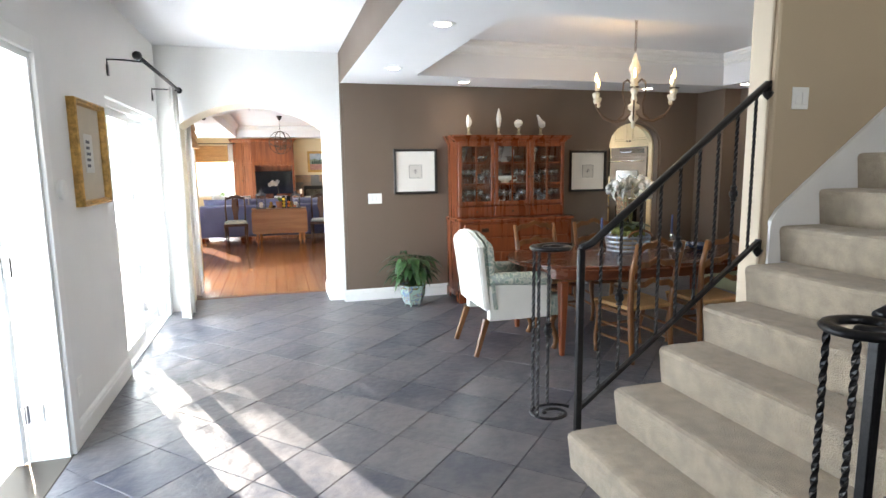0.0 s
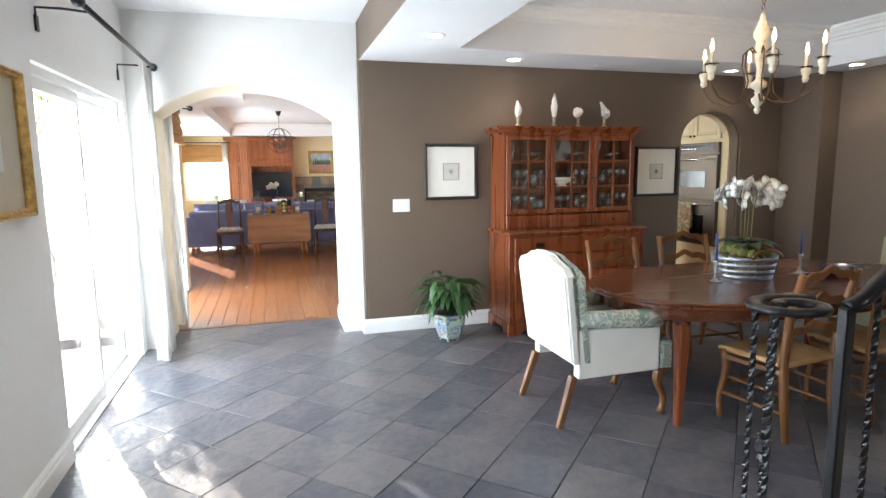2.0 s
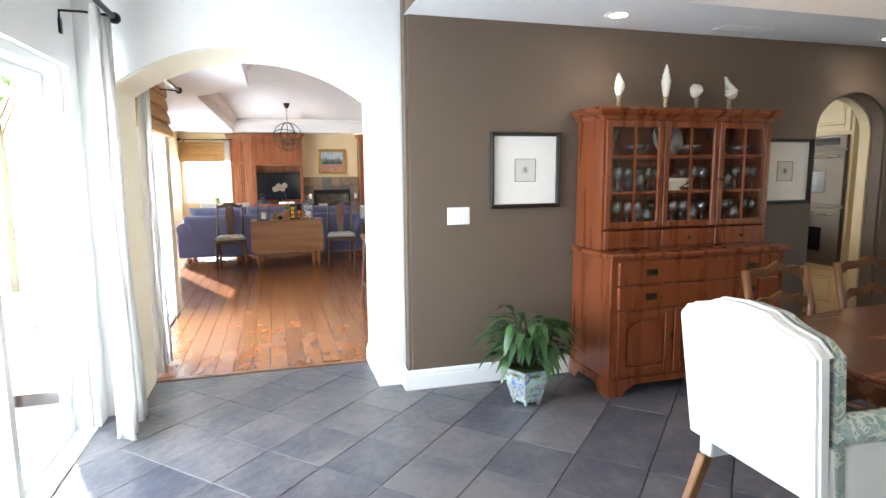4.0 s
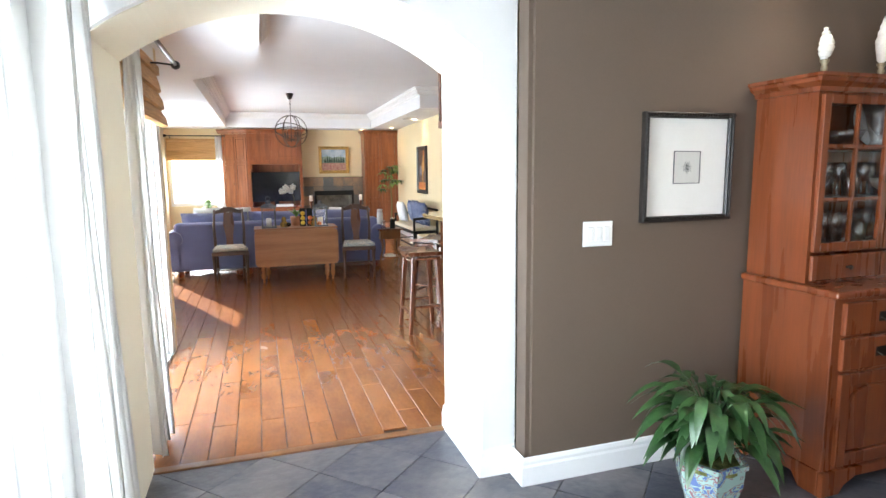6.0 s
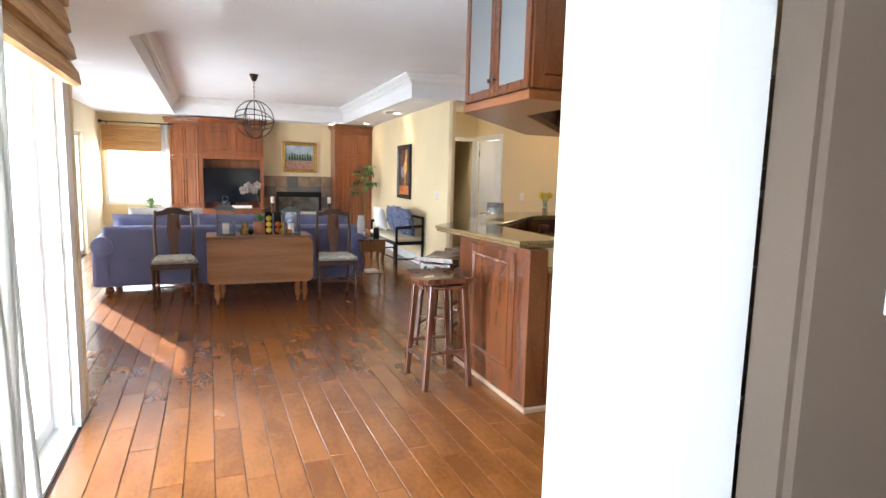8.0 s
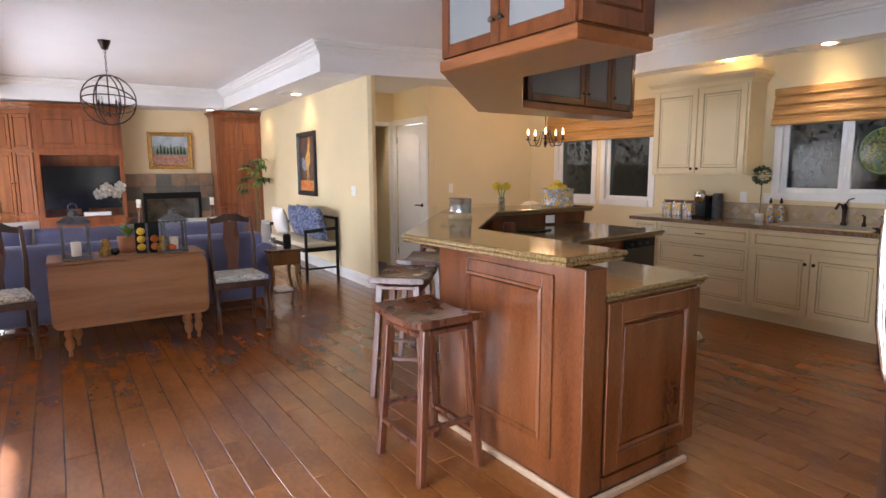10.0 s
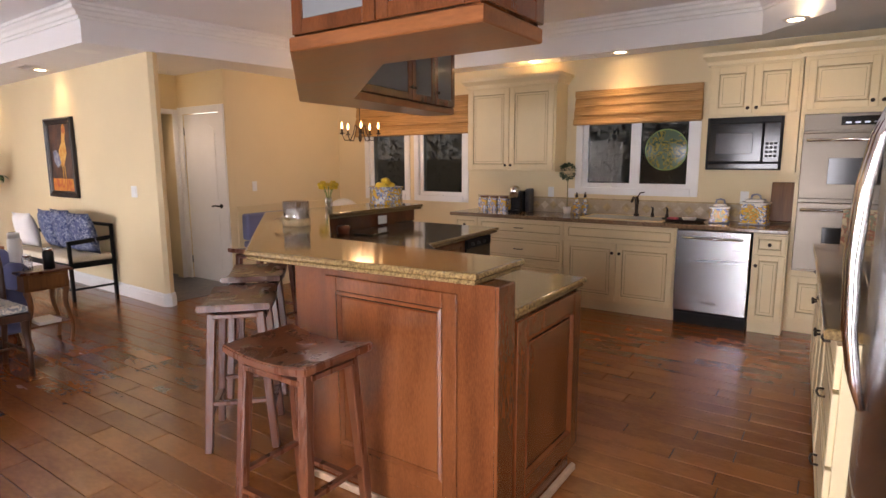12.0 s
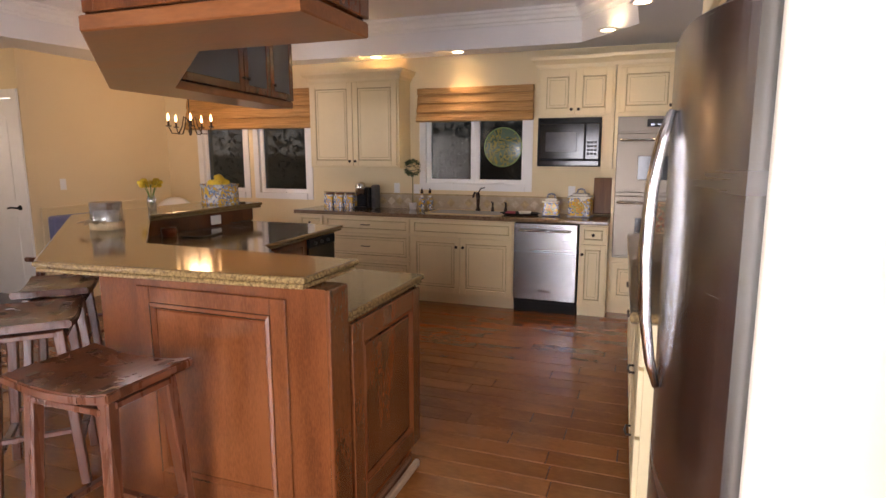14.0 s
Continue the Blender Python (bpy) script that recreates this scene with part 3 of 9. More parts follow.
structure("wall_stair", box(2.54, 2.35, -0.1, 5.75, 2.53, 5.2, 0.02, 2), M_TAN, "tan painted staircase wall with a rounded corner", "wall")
structure("wall_stair_end", joined(box(2.520, 2.372, 0.0, 2.539, 2.512, 5.1, 0.008, 2)), M_TAN_LIT, "tan end of the staircase wall, coloured paler as if side-lit", "wall")

# kitchen and living room walls
kw = bmesh.new()
WX = 5.5
for y0, y1, z0, z1 in ((6.72, 8.80, 0, 3.1), (8.80, 9.95, 0, 1.15), (8.80, 9.95, 1.95, 3.1), (9.95, 11.42, 0, 3.1), (11.42, 12.15, 0, 1.0), (11.42, 12.15, 1.98, 3.1),
                       (12.15, 12.32, 0, 3.1), (12.32, 13.0, 0, 1.0), (12.32, 13.0, 1.98, 3.1), (13.0, 13.75, 0, 3.1)):
    add_box(kw, WX, y0, z0 - (0.1 if z0 == 0 else 0), WX + 0.2, y1, z1)
structure("wall_east", kw, M_CREAM, "cream kitchen wall with casement windows", "wall")
structure("wall_nook", joined(box(3.74, 13.55, -0.1, WX, 13.75, 3.1), box(3.66, 14.42, -0.1, 3.82, 16.5, 3.1), box(3.66, 13.55, -0.1, 3.739, 13.62, 3.1), box(3.66, 13.62, 2.08, 3.739, 14.42, 3.1)), M_CREAM, "cream painted wall beside the breakfast nook", "wall")
structure("wall_hall_end", joined(box(2.74, 14.49, -0.1, 2.92, 14.60, 3.1), box(3.57, 14.49, -0.1, 3.66, 14.60, 3.1), box(2.92, 14.49, 2.06, 3.57, 14.60, 3.1)), M_CREAM, "cream painted end wall of the short hall with a doorway", "wall")
structure("wall_bath", box(2.84, 16.5, -0.1, 3.8, 16.6, 3.1), M_TAN, "dim tan wall of the washroom", "wall")
rw = prism([(2.62, 13.25), (2.66, 13.22), (2.72, 13.25), (2.95, FAR_Y), (2.84, FAR_Y)], -0.1, 3.1)
structure("wall_gallery", rw, M_CREAM, "cream living room wall with a rounded end", "wall")
fw = bmesh.new()
for x0, x1, z0, z1 in ((-2.7, -2.45, 0, 3.1), (-2.45, -1.32, 0, 0.75), (-2.45, -1.32, 2.2, 3.1), (-1.32, 0.80, 0, 3.1), (0.80, 1.72, 1.03, 3.1), (0.80, 1.72, 0, 0.36), (1.72, 3.0, 0, 3.1)):
    add_box(fw, x0, FAR_Y, z0 - (0.1 if z0 == 0 else 0), x1, FAR_Y + 0.2, z1)
structure("wall_far", fw, M_CREAM, "cream far wall of the living room", "wall")
lw = bmesh.new()
# the southernmost opening is added to let more daylight into the living room
for y0, y1, z0, z1 in ((11.0, 11.95, 0, 3.1), (11.95, 16.9, 2.05, 3.1), (13.55, 13.9, 0, 2.05), (15.0, 15.4, 0, 2.05), (16.9, FAR_Y, 0, 3.1)):
    add_box(lw, -2.7, y0, z0 - (0.1 if z0 == 0 else 0), -2.5, y1, z1)
structure("wall_living_west", lw, M_CREAM, "cream living room wall with tall windows", "wall")

# ceilings
structure("ceiling_foyer", joined(box(-1.47, -3.0, CEIL_F, 0.66, 6.94, 3.1)), M_CEIL, "white foyer ceiling", "ceiling")
structure("ceiling_beam", box(0.662, 2.53, CEIL + 0.004, 0.70, 6.478, CEIL_F + 0.2), M_BROWN, "brown painted side of the lowered dining ceiling", "beam")
TX0, TX1, TY0, TY1 = 1.38, 5.30, 3.25, 5.80


def tray_ceiling(name, outer, hole, z0, z_top, material, label):
    """A lowered ceiling with a raised tray: ring, tray sides and top, in one mesh."""
    bm = bmesh.new()
    vo = [bm.verts.new((x, y, z0)) for x, y in outer]
    vh = [bm.verts.new((x, y, z0)) for x, y in hole]
    eds = [bm.edges.new((a, b)) for r in (vo, vh) for a, b in zip(r, r[1:] + r[:1])]
    bmesh.ops.triangle_fill(bm, use_beauty=True, use_dissolve=False, edges=eds)
    up = [bm.verts.new((x, y, z_top)) for x, y in hole]
    for i in range(len(hole)):
        j = (i + 1) % len(hole)
        bm.faces.new((vh[i], vh[j], up[j], up[i]))
    bm.faces.new(up)
    ob = part(name, bm, material)
    return tagged(ob, label, "ceiling", kind="structure")


def rounded(x0, y0, x1, y1, r, n=6):
    pts = []
    for cx_, cy_, a0 in ((x1 - r, y0 + r, -90), (x1 - r, y1 - r, 0), (x0 + r, y1 - r, 90), (x0 + r, y0 + r, 180)):
        for i in range(n + 1):
            a = radians(a0 + 90 * i / n)
            pts.append((cx_ + r * math.cos(a), cy_ + r * math.sin(a)))
    return pts


dining_hole = [(TX0, TY1), (TX0, TY0 + 0.35)] + [(TX0 + 0.35 - 0.35 * math.cos(radians(a)), TY0 + 0.35 - 0.35 * math.sin(radians(a))) for a in (18, 36, 54, 72)] + [(TX0 + 0.35, TY0), (TX1, TY0), (TX1, TY1)]
tray_ceiling("ceiling_dining", [(0.66, 2.53), (5.95, 2.53), (5.95, 6.6), (0.66, 6.6)], dining_hole, CEIL, 2.90, M_CEIL, "white dining ceiling with a raised tray")
structure("ceiling_stair", box(0.66, -3.0, 5.0, 5.95, 2.53, 5.1), M_CEIL, "white ceiling high over the stairs", "ceiling")
structure("ceiling_edge", joined(box(0.60, -3.0, CEIL_F, 0.66, 2.53, 5.0), box(0.66, 2.50, CEIL + 0.3, 2.54, 2.53, 5.0)), M_WHITE, "white edge of the upper storey over the stairs", "wall")
living_hole = [(-0.45, 7.75), (4.6, 7.75), (5.22, 8.27), (5.22, 12.75), (2.06, 13.28), (2.14, 18.0), (-1.14, 18.0), (-1.14, 11.09), (-0.45, 10.10)]
tray_ceiling("ceiling_living", [(-1.40, 6.72), (5.7, 6.72), (5.7, 13.76), (3.75, 13.76), (3.75, 16.6), (3.0, 18.8), (-2.7, 18.8), (-2.7, 10.86), (-1.44, 9.44)], living_hole, CEIL, TRAY, M_CEIL, "white living room ceiling with a raised tray")
structure("roof", box(-1.50, -3.2, 5.2, 6.0, 7.2, 5.3), M_CEIL, "plain roof over the house", "roof")
structure("roof_low", joined(box(-1.47, 7.2, 3.1, 5.7, 9.44, 3.2), prism([(-1.47, 9.44), (5.7, 9.44), (5.7, 18.8), (-2.7, 18.8), (-2.7, 10.86)], 3.1, 3.2)), M_CEIL, "plain roof over the kitchen and living room", "roof")
structure("wall_upper", joined(box(-1.47, -3.0, 3.1, LW, 7.0, 5.2), box(5.75, -3.0, 3.1, 5.95, 7.0, 5.2), box(-1.47, 7.0, 3.1, 5.95, 7.2, 5.2)), M_WHITE, "plain upper walls", "wall")

# mouldings
structure("trim_dining_tray", profile_run([(-o, u - 0.13) for o, u in CROWN][::-1], [(x, y, 2.898) for x, y in dining_hole][::-1], True), M_TRIM, "white stepped crown moulding round the dining tray", "moulding")
structure("trim_living_tray", profile_run([(-o, u - 0.13) for o, u in CROWN][::-1], [(x, y, TRAY - 0.002) for x, y in living_hole][::-1], True), M_TRIM, "white stepped crown moulding round the living room tray", "moulding")


def baseboard(path):
    return structure("baseboard", profile_run(BASEB, path), M_TRIM, "white moulded baseboard", "baseboard")


baseboard([(LW, 4.58), (LW, 3.35)])
baseboard([(AX1 - 0.003, 6.605), (AX1 - 0.003, 7.22)])
baseboard([(0.66, 6.62), (AX1 - 0.012, 6.62)])
baseboard([(4.14, 6.48), (0.645, 6.48), (0.645, 6.60)])
baseboard([(5.5, 6.48), (4.94, 6.48)])
baseboard([(2.72, 13.245), (2.66, 13.215), (2.618, 13.26), (2.80, 17.9)])
baseboard([(WX, 13.55), (3.74, 13.55)])


# ---- small fixtures used in several rooms ----
def downlight(x, y, z, warm=True, power=4, lamp=True, angle=120):
    t = thing("recessed_downlight", "lit round recessed downlight with a white trim ring", "downlight", pose(x, y, z), "recessed downlights")
    part("trim_ring", lathe([(0.058, -0.006), (0.085, -0.004), (0.092, 0.0), (0.092, 0.002), (0.058, 0.002), (0.058, -0.006)], 24), M_TRIM, t, smooth=True)
    part("lens", lathe([(0.0, -0.001), (0.057, -0.001), (0.057, 0.001), (0.0, 0.001)], 20), M_DISCW if warm else M_DISC, t, "glowing warm lens")
    if lamp:
        down_lamp(x, y, z - 0.03, power, (1.0, 0.70, 0.36) if warm else (1.0, 0.9, 0.76), angle)


def switch_plate(x, y, z, face, gangs, label="white rocker switch plate on the wall"):
    t = thing("switch_plate", label, "switch", turned(x, y, z, face))
    wd = 0.07 + 0.046 * (gangs - 1)
    part("plate", box(-wd / 2, -0.007, -0.06, wd / 2, 0, 0.06, bevel=0.003), M_PLASTIC, t)
    for i in range(gangs):
        cx_ = (i - (gangs - 1) / 2) * 0.046
        part("rocker", box(cx_ - 0.016, -0.012, -0.034, cx_ + 0.016, -0.0065, 0.034, bevel=0.002), M_TRIM, t)


def outlet(x, y, z, face):
    t = thing("wall_outlet", "white double electric outlet on the wall", "outlet", turned(x, y, z, face))
    part("plate", box(-0.036, -0.006, -0.058, 0.036, 0, 0.058, bevel=0.003), M_PLASTIC, t)
    for dz in (-0.025, 0.025):
        part("socket", box(-0.017, -0.009, dz - 0.015, 0.017, -0.0055, dz + 0.015, bevel=0.002), M_TRIM, t)


def ceiling_vent(x, y, z, w_, d_):
    t = thing("ceiling_vent", "white slatted air vent in the ceiling", "vent", pose(x, y, z))
    part("frame", joined(box(-w_ / 2, -d_ / 2, -0.008, w_ / 2, -d_ / 2 + 0.02, 0), box(-w_ / 2, d_ / 2 - 0.02, -0.008, w_ / 2, d_ / 2, 0), box(-w_ / 2, -d_ / 2 + 0.02, -0.008, -w_ / 2 + 0.02, d_ / 2 - 0.02, 0), box(w_ / 2 - 0.02, -d_ / 2 + 0.02, -0.008, w_ / 2, d_ / 2 - 0.02, 0)), M_TRIM, t)
    k = 6
    for i in range(k):
        yy = -d_ / 2 + 0.02 + (d_ - 0.04) * (i + 0.5) / k
        part("slat", moved(box(-w_ / 2 + 0.02, -0.008, -0.001, w_ / 2 - 0.02, 0.008, 0.001), pose(0, yy, -0.005, 35)), M_TRIM, t)


def framed_picture(name, label, x, y, z, face, w_, h_, fw_, frame_mat, build, fd=0.03):
    """A picture w_ by h_ whose middle is at the place given; build adds the sheet's own parts."""
    t = thing(name, label, "picture", turned(x, y, z, face))
    fr = bmesh.new()
    a, b = w_ / 2, h_ / 2
    prof = [(0, 0), (0, fd), (0.25 * fw_, fd * 1.15), (0.45 * fw_, fd * 0.8), (0.8 * fw_, fd * 0.9), (fw_, fd * 0.55), (fw_, 0)]
    fr = profile_run(prof, [(-a, -b), (a, -b), (a, b), (-a, b)], True)
    moved(fr, pose(0, 0, 0, 90))
    part("frame", fr, frame_mat, t)
    build(t, a - fw_, b - fw_)
    return t


def flat_disc(x, z, y, r, n=14, sx=1.0, sz=1.0):
    return upright([(x + r * sx * math.cos(2 * math.pi * i / n), z + r * sz * math.sin(2 * math.pi * i / n)) for i in range(n)], y - 0.001, y)


def shell_print(t, a, b):
    part("mount", box(-a, -0.008, -b, a, -0.002, b), M_MAT, t, "white picture mount")
    part("print", box(-0.075, -0.010, -0.075, 0.075, -0.008, 0.075), M_MATGREY, t, "small square shell print")
    fr = profile_run([(0, 0), (0, 0.0025), (0.004, 0.0025), (0.004, 0)], [(-0.08, -0.08), (0.08, -0.08), (0.08, 0.08), (-0.08, 0.08)], True)
    part("print_line", moved(fr, pose(0, -0.008, 0, 90)), M_INK, t)
    dr = bmesh.new()
    for i in range(14):
        an = 2 * math.pi * i / 14
        add_box(dr, -0.001, -0.0115, 0.004, 0.001, -0.0075, 0.024 + 0.006 * (i % 2))
        bmesh.ops.rotate(dr, verts=dr.verts[-8:], cent=(0, 0, 0), matrix=Matrix.Rotation(an, 3, "Y"))
    part("drawing", dr, M_INK, t)


# ---- foyer ----
def entrance_door():
    d = structure("door_1", joined(box(LW, 3.36, 0, LW + 0.022, 3.45, 2.26, 0.004), box(LW, 2.20, 0, LW + 0.022, 2.30, 2.26, 0.004), box(LW, 2.30, 2.17, LW + 0.022, 3.36, 2.26, 0.004),
                                   box(LW - 0.198, 3.325, 0, LW, 3.359, 2.169), box(LW - 0.198, 2.301, 2.135, LW, 3.325, 2.169)), M_TRIM, "white painted entrance door frame with the door open", "door")
    lf = part("door_leaf", moved(box(-1.0, -0.022, 0.01, 0.0, 0.022, 2.12, 0.003), pose(LW - 0.20, 3.30, 0, 0, 0, -12)), M_TRIM, d, "white door leaf standing open outwards")
    for z in (0.28, 1.08, 1.93):
        h = part("hinge", joined(box(LW - 0.17, 3.318, z - 0.05, LW - 0.10, 3.324, z + 0.05, 0.001), box(LW - 0.24, 3.300, z - 0.05, LW - 0.18, 3.306, z + 0.05, 0.001), moved(lathe([(0.008, -0.052), (0.008, 0.052)], 10), pose(LW - 0.175, 3.314, z))), M_CHROME, d, "steel butt hinge")
    part("sill", box(LW - 0.25, 2.30, -0.10, LW + 0.01, 3.36, 0.004, 0.003), M_STEELH, d, "worn metal door sill")
    d.location.y = -0.11


entrance_door()


def glass_slider(name, y0, y1, z1):
    fx = LW - 0.14
    s = structure(name, joined(box(fx - 0.04, y0, 0, fx + 0.10, y0 + 0.035, z1), box(fx - 0.04, y1 - 0.035, 0, fx + 0.10, y1, z1), box(fx - 0.04, y0 + 0.035, z1 - 0.05, fx + 0.10, y1 - 0.035, z1), box(fx - 0.06, y0 + 0.035, -0.05, fx + 0.13, y1 - 0.035, 0.012)), M_TRIM, "white framed glass sliding door letting in sun", "window")
    ym = (y0 + y1) / 2 - 0.02
    for k, (a, b, x) in enumerate(((y0 + 0.035, ym + 0.04, fx + 0.055), (ym - 0.02, y1 - 0.035, fx - 0.005))):
        st = 0.055
        sash = part("sash", joined(box(x - 0.02, a, 0.014, x + 0.02, a + st, z1 - 0.052, 0.003), box(x - 0.02, b - st, 0.014, x + 0.02, b, z1 - 0.052, 0.003), box(x - 0.02, a + st, 0.014, x + 0.02, b - st, 0.10, 0.003), box(x - 0.02, a + st, z1 - 0.12, x + 0.02, b - st, z1 - 0.052, 0.003)), M_TRIM, s, "white sliding sash")
        g = part("pane", box(x - 0.004, a + st, 0.10, x + 0.004, b - st, z1 - 0.12), M_GLASS, sash)
        g.visible_shadow = False
        if k == 0:
            pts = [(x + 0.02, a + 0.03, 0.94), (x + 0.055, a + 0.03, 0.95), (x + 0.07, a + 0.04, 1.0), (x + 0.07, a + 0.04, 1.1), (x + 0.055, a + 0.03, 1.15), (x + 0.02, a + 0.03, 1.16)]
            part("handle", tube(pts, 0.011, 8), M_PLASTIC, sash, "white D-shaped pull handle")


glass_slider("window_1", 4.60, 6.47, 2.12)
glass_slider("window_2", 7.55, 9.28, 2.12)


def curtain(label, x, y0, y1, z0, z1, folds, depth, along="y", material=None):
    """A gathered hanging cloth with folds that open towards the hem."""
    bm = bmesh.new()
    n, k = folds * 10, 10
    rows = []
    for j in range(k + 1):
        t = j / k
        z = z1 + (z0 - z1) * t
        row = []
        for i in range(n + 1):
            u = i / n
            ph = 2 * math.pi * folds * u + 0.6 * math.sin(5 * u + 2 * t)
            amp = depth * (0.45 + 0.55 * t) * (0.8 + 0.3 * math.sin(11 * u))
            yy = y0 + (y1 - y0) * u + 0.012 * math.sin(2 * ph) + (u - 0.5) * 0.10 * t
            xx = x + amp * math.sin(ph) + 0.01 * math.sin(7 * t + 9 * u)
            row.append(bm.verts.new((xx, yy, z) if along == "y" else (yy, xx, z)))
        rows.append(row)
    for a, b in zip(rows, rows[1:]):
        for i in range(n):
            bm.faces.new((a[i], a[i + 1], b[i + 1], b[i]))
    bmesh.ops.solidify(bm, geom=list(bm.faces), thickness=0.004)
    ob = part("curtain", bm, material or M_SHEER, None, smooth=True)
    return tagged(ob, label, "curtain")


def curtain_rod(label, p0, p1, wall, r=0.016):
    """A rod with ball finials; wall is the step from the rod to the wall at its brackets."""
    t = thing("curtain_rod", label, "curtain rod")
    p0, p1, wall = Vector(p0), Vector(p1), Vector(wall)
    d = (p1 - p0).normalized()
    part("rod", tube([p0, p1], r, 12), M_IRON, t, smooth=True)
    for p, s in ((p0, -1), (p1, 1)):
        part("finial", moved(lathe([(0.0, -0.05), (0.02, -0.045), (0.03, -0.02), (0.034, 0), (0.03, 0.02), (0.02, 0.045), (0, 0.05)], 14), Matrix.Translation(p + d * s * 0.03) @ Vector((0, 0, 1)).rotation_difference(d).to_matrix().to_4x4()), M_IRON, t, smooth=True)
    for f in (0.06, 0.94):
        q = p0.lerp(p1, f)
        part("bracket", joined(tube([q - Vector((0, 0, 0.02)), q + wall * 0.5 - Vector((0, 0, 0.01)), q + wall - Vector((0, 0, 0.01)), q + wall - Vector((0, 0, 0.09))], 0.007, 8), box(*(q + wall + Vector((-0.012, -0.018, -0.13))), *(q + wall + Vector((0.006, 0.018, -0.05))))), M_IRON, t)
    return t


curtain_rod("black iron curtain rod with ball finials over the glass doors", (-1.03, 4.62, 2.41), (-1.03, 6.50, 2.41), (-0.235, 0, 0))
curtain("white sheer curtain drawn aside on a black rod", -1.07, 6.20, 6.52, 0.02, 2.40, 5, 0.055)


M_TANMOUNT = mat("tan_mount_board", (0.50, 0.44, 0.34), 0.85, var=0.05, scale=8)


def landscape_sheet(t, a, b):
    part("mount", box(-a, -0.012, -b, a, -0.004, b), M_TANMOUNT, t, "tan picture mount")
    part("print", box(-a * 0.32, -0.014, -b * 0.42, a * 0.32, -0.012, b * 0.42), M_MATGREY, t, "narrow pencil drawing")
    for k in range(5):
        part("drawing_mark", box(-a * 0.2, -0.0155, -b * 0.3 + k * b * 0.13, a * (0.05 + 0.03 * (k % 3)), -0.0145, -b * 0.27 + k * b * 0.13 + 0.01), M_INK, t)


framed_picture("framed_drawing", "drawing in a gilt and black frame on the white wall", LW, 4.045, 1.685, "+x", 0.62, 0.66, 0.036, M_GOLD, landscape_sheet, 0.045)
tagged(part("thermostat", joined(lathe([(0.0, 0), (0.055, 0), (0.055, 0.02), (0.045, 0.028), (0, 0.03)], 24)), M_PLASTIC, smooth=False), "white round wall thermostat", "thermostat").matrix_basis = pose(LW, 3.49, 1.47, 0, 90)
outlet(LW, 3.47, 0.32, "+x")
switch_plate(1.02, 6.48, 1.215, "-y", 3, "white triple rocker switch on the brown wall")
downlight(-0.21, 5.45, CEIL_F, False, 3)
M_BLKFRAME = mat("beaded_black_frame", (0.02, 0.016, 0.014), 0.4, var=0.4, scale=60, bump=0.6)


def beaded_picture(x, z, w_, h_):
    t = framed_picture("framed_print", "square shell print with a wide mount in a beaded black frame", x, 6.48, z, "-y", w_, h_, 0.028, M_BLKFRAME, shell_print)
    bd = bmesh.new()
    n = 34
    for s in range(4):
        for i in range(n):
            u = (i + 0.5) / n - 0.5
            p = [(u * w_, -h_ / 2 + 0.012), (w_ / 2 - 0.012, u * h_), (u * w_, h_ / 2 - 0.012), (-w_ / 2 + 0.012, u * h_)][s]
            add_box(bd, p[0] - 0.005, -0.038, p[1] - 0.005, p[0] + 0.005, -0.028, p[1] + 0.005)
    part("beading", bd, M_BLKFRAME, t)
    return t


beaded_picture(1.515, 1.525, 0.53, 0.53)
beaded_picture(3.83, 1.50, 0.53, 0.53)


# ---- hutch ----
def wine_glass(h=0.17, r=0.034):
    return lathe([(0.0, 0), (r * 0.9, 0.002), (r * 0.85, 0.006), (0.005, 0.012), (0.004, h * 0.45), (r * 0.6, h * 0.52), (r, h * 0.7), (r * 0.95, h), (r * 0.9, h), (r * 0.94, h * 0.7), (r * 0.5, h * 0.55), (0, h * 0.53)], 12)


GOBLET_ME = mesh_of(wine_glass(), "goblet", M_CRYSTAL, True)
TUMBLER_ME = mesh_of(lathe([(0, 0), (0.032, 0), (0.042, 0.12), (0.040, 0.12), (0.030, 0.008), (0, 0.008)], 12), "tumbler", M_CRYSTAL, True)
VASE_ME = mesh_of(lathe([(0, 0), (0.045, 0), (0.03, 0.03), (0.055, 0.12), (0.085, 0.24), (0.08, 0.24), (0.05, 0.12), (0, 0.05)], 14), "vase", M_CRYSTAL, True)
PLATE_ME = mesh_of(moved(lathe([(0, 0), (0.08, 0.002), (0.13, 0.014), (0.13, 0.018), (0.08, 0.008), (0, 0.006)], 24), pose(0, 0, 0.13, 78)), "plate", mat("white_china", (0.72, 0.74, 0.75), 0.2, var=0.04), True)
BOWL_ME = mesh_of(lathe([(0, 0), (0.05, 0), (0.09, 0.04), (0.11, 0.08), (0.104, 0.08), (0.08, 0.045), (0, 0.012)], 18), "bowl", M_CRYSTAL, True)
BOAT_ME = mesh_of(joined(moved(lathe([(0, 0), (0.05, 0.0), (0.03, 0.02), (0.07, 0.05), (0.085, 0.09), (0.08, 0.09), (0.06, 0.05), (0, 0.03)], 18), Matrix.Diagonal((1.35, 0.8, 1, 1))), tube([(0.1, 0, 0.08), (0.15, 0, 0.09), (0.15, 0, 0.04), (0.09, 0, 0.03)], 0.007, 6)), "gravy_boat", mat("cream_china", (0.75, 0.70, 0.60), 0.25, var=0.04), True)


def loose(name, me, x, y, z, label, category, group="", rz=0):
    ob = new(name, me)
    ob.matrix_basis = pose(x, y, z, 0, 0, rz)
    return tagged(ob, label, category, group)


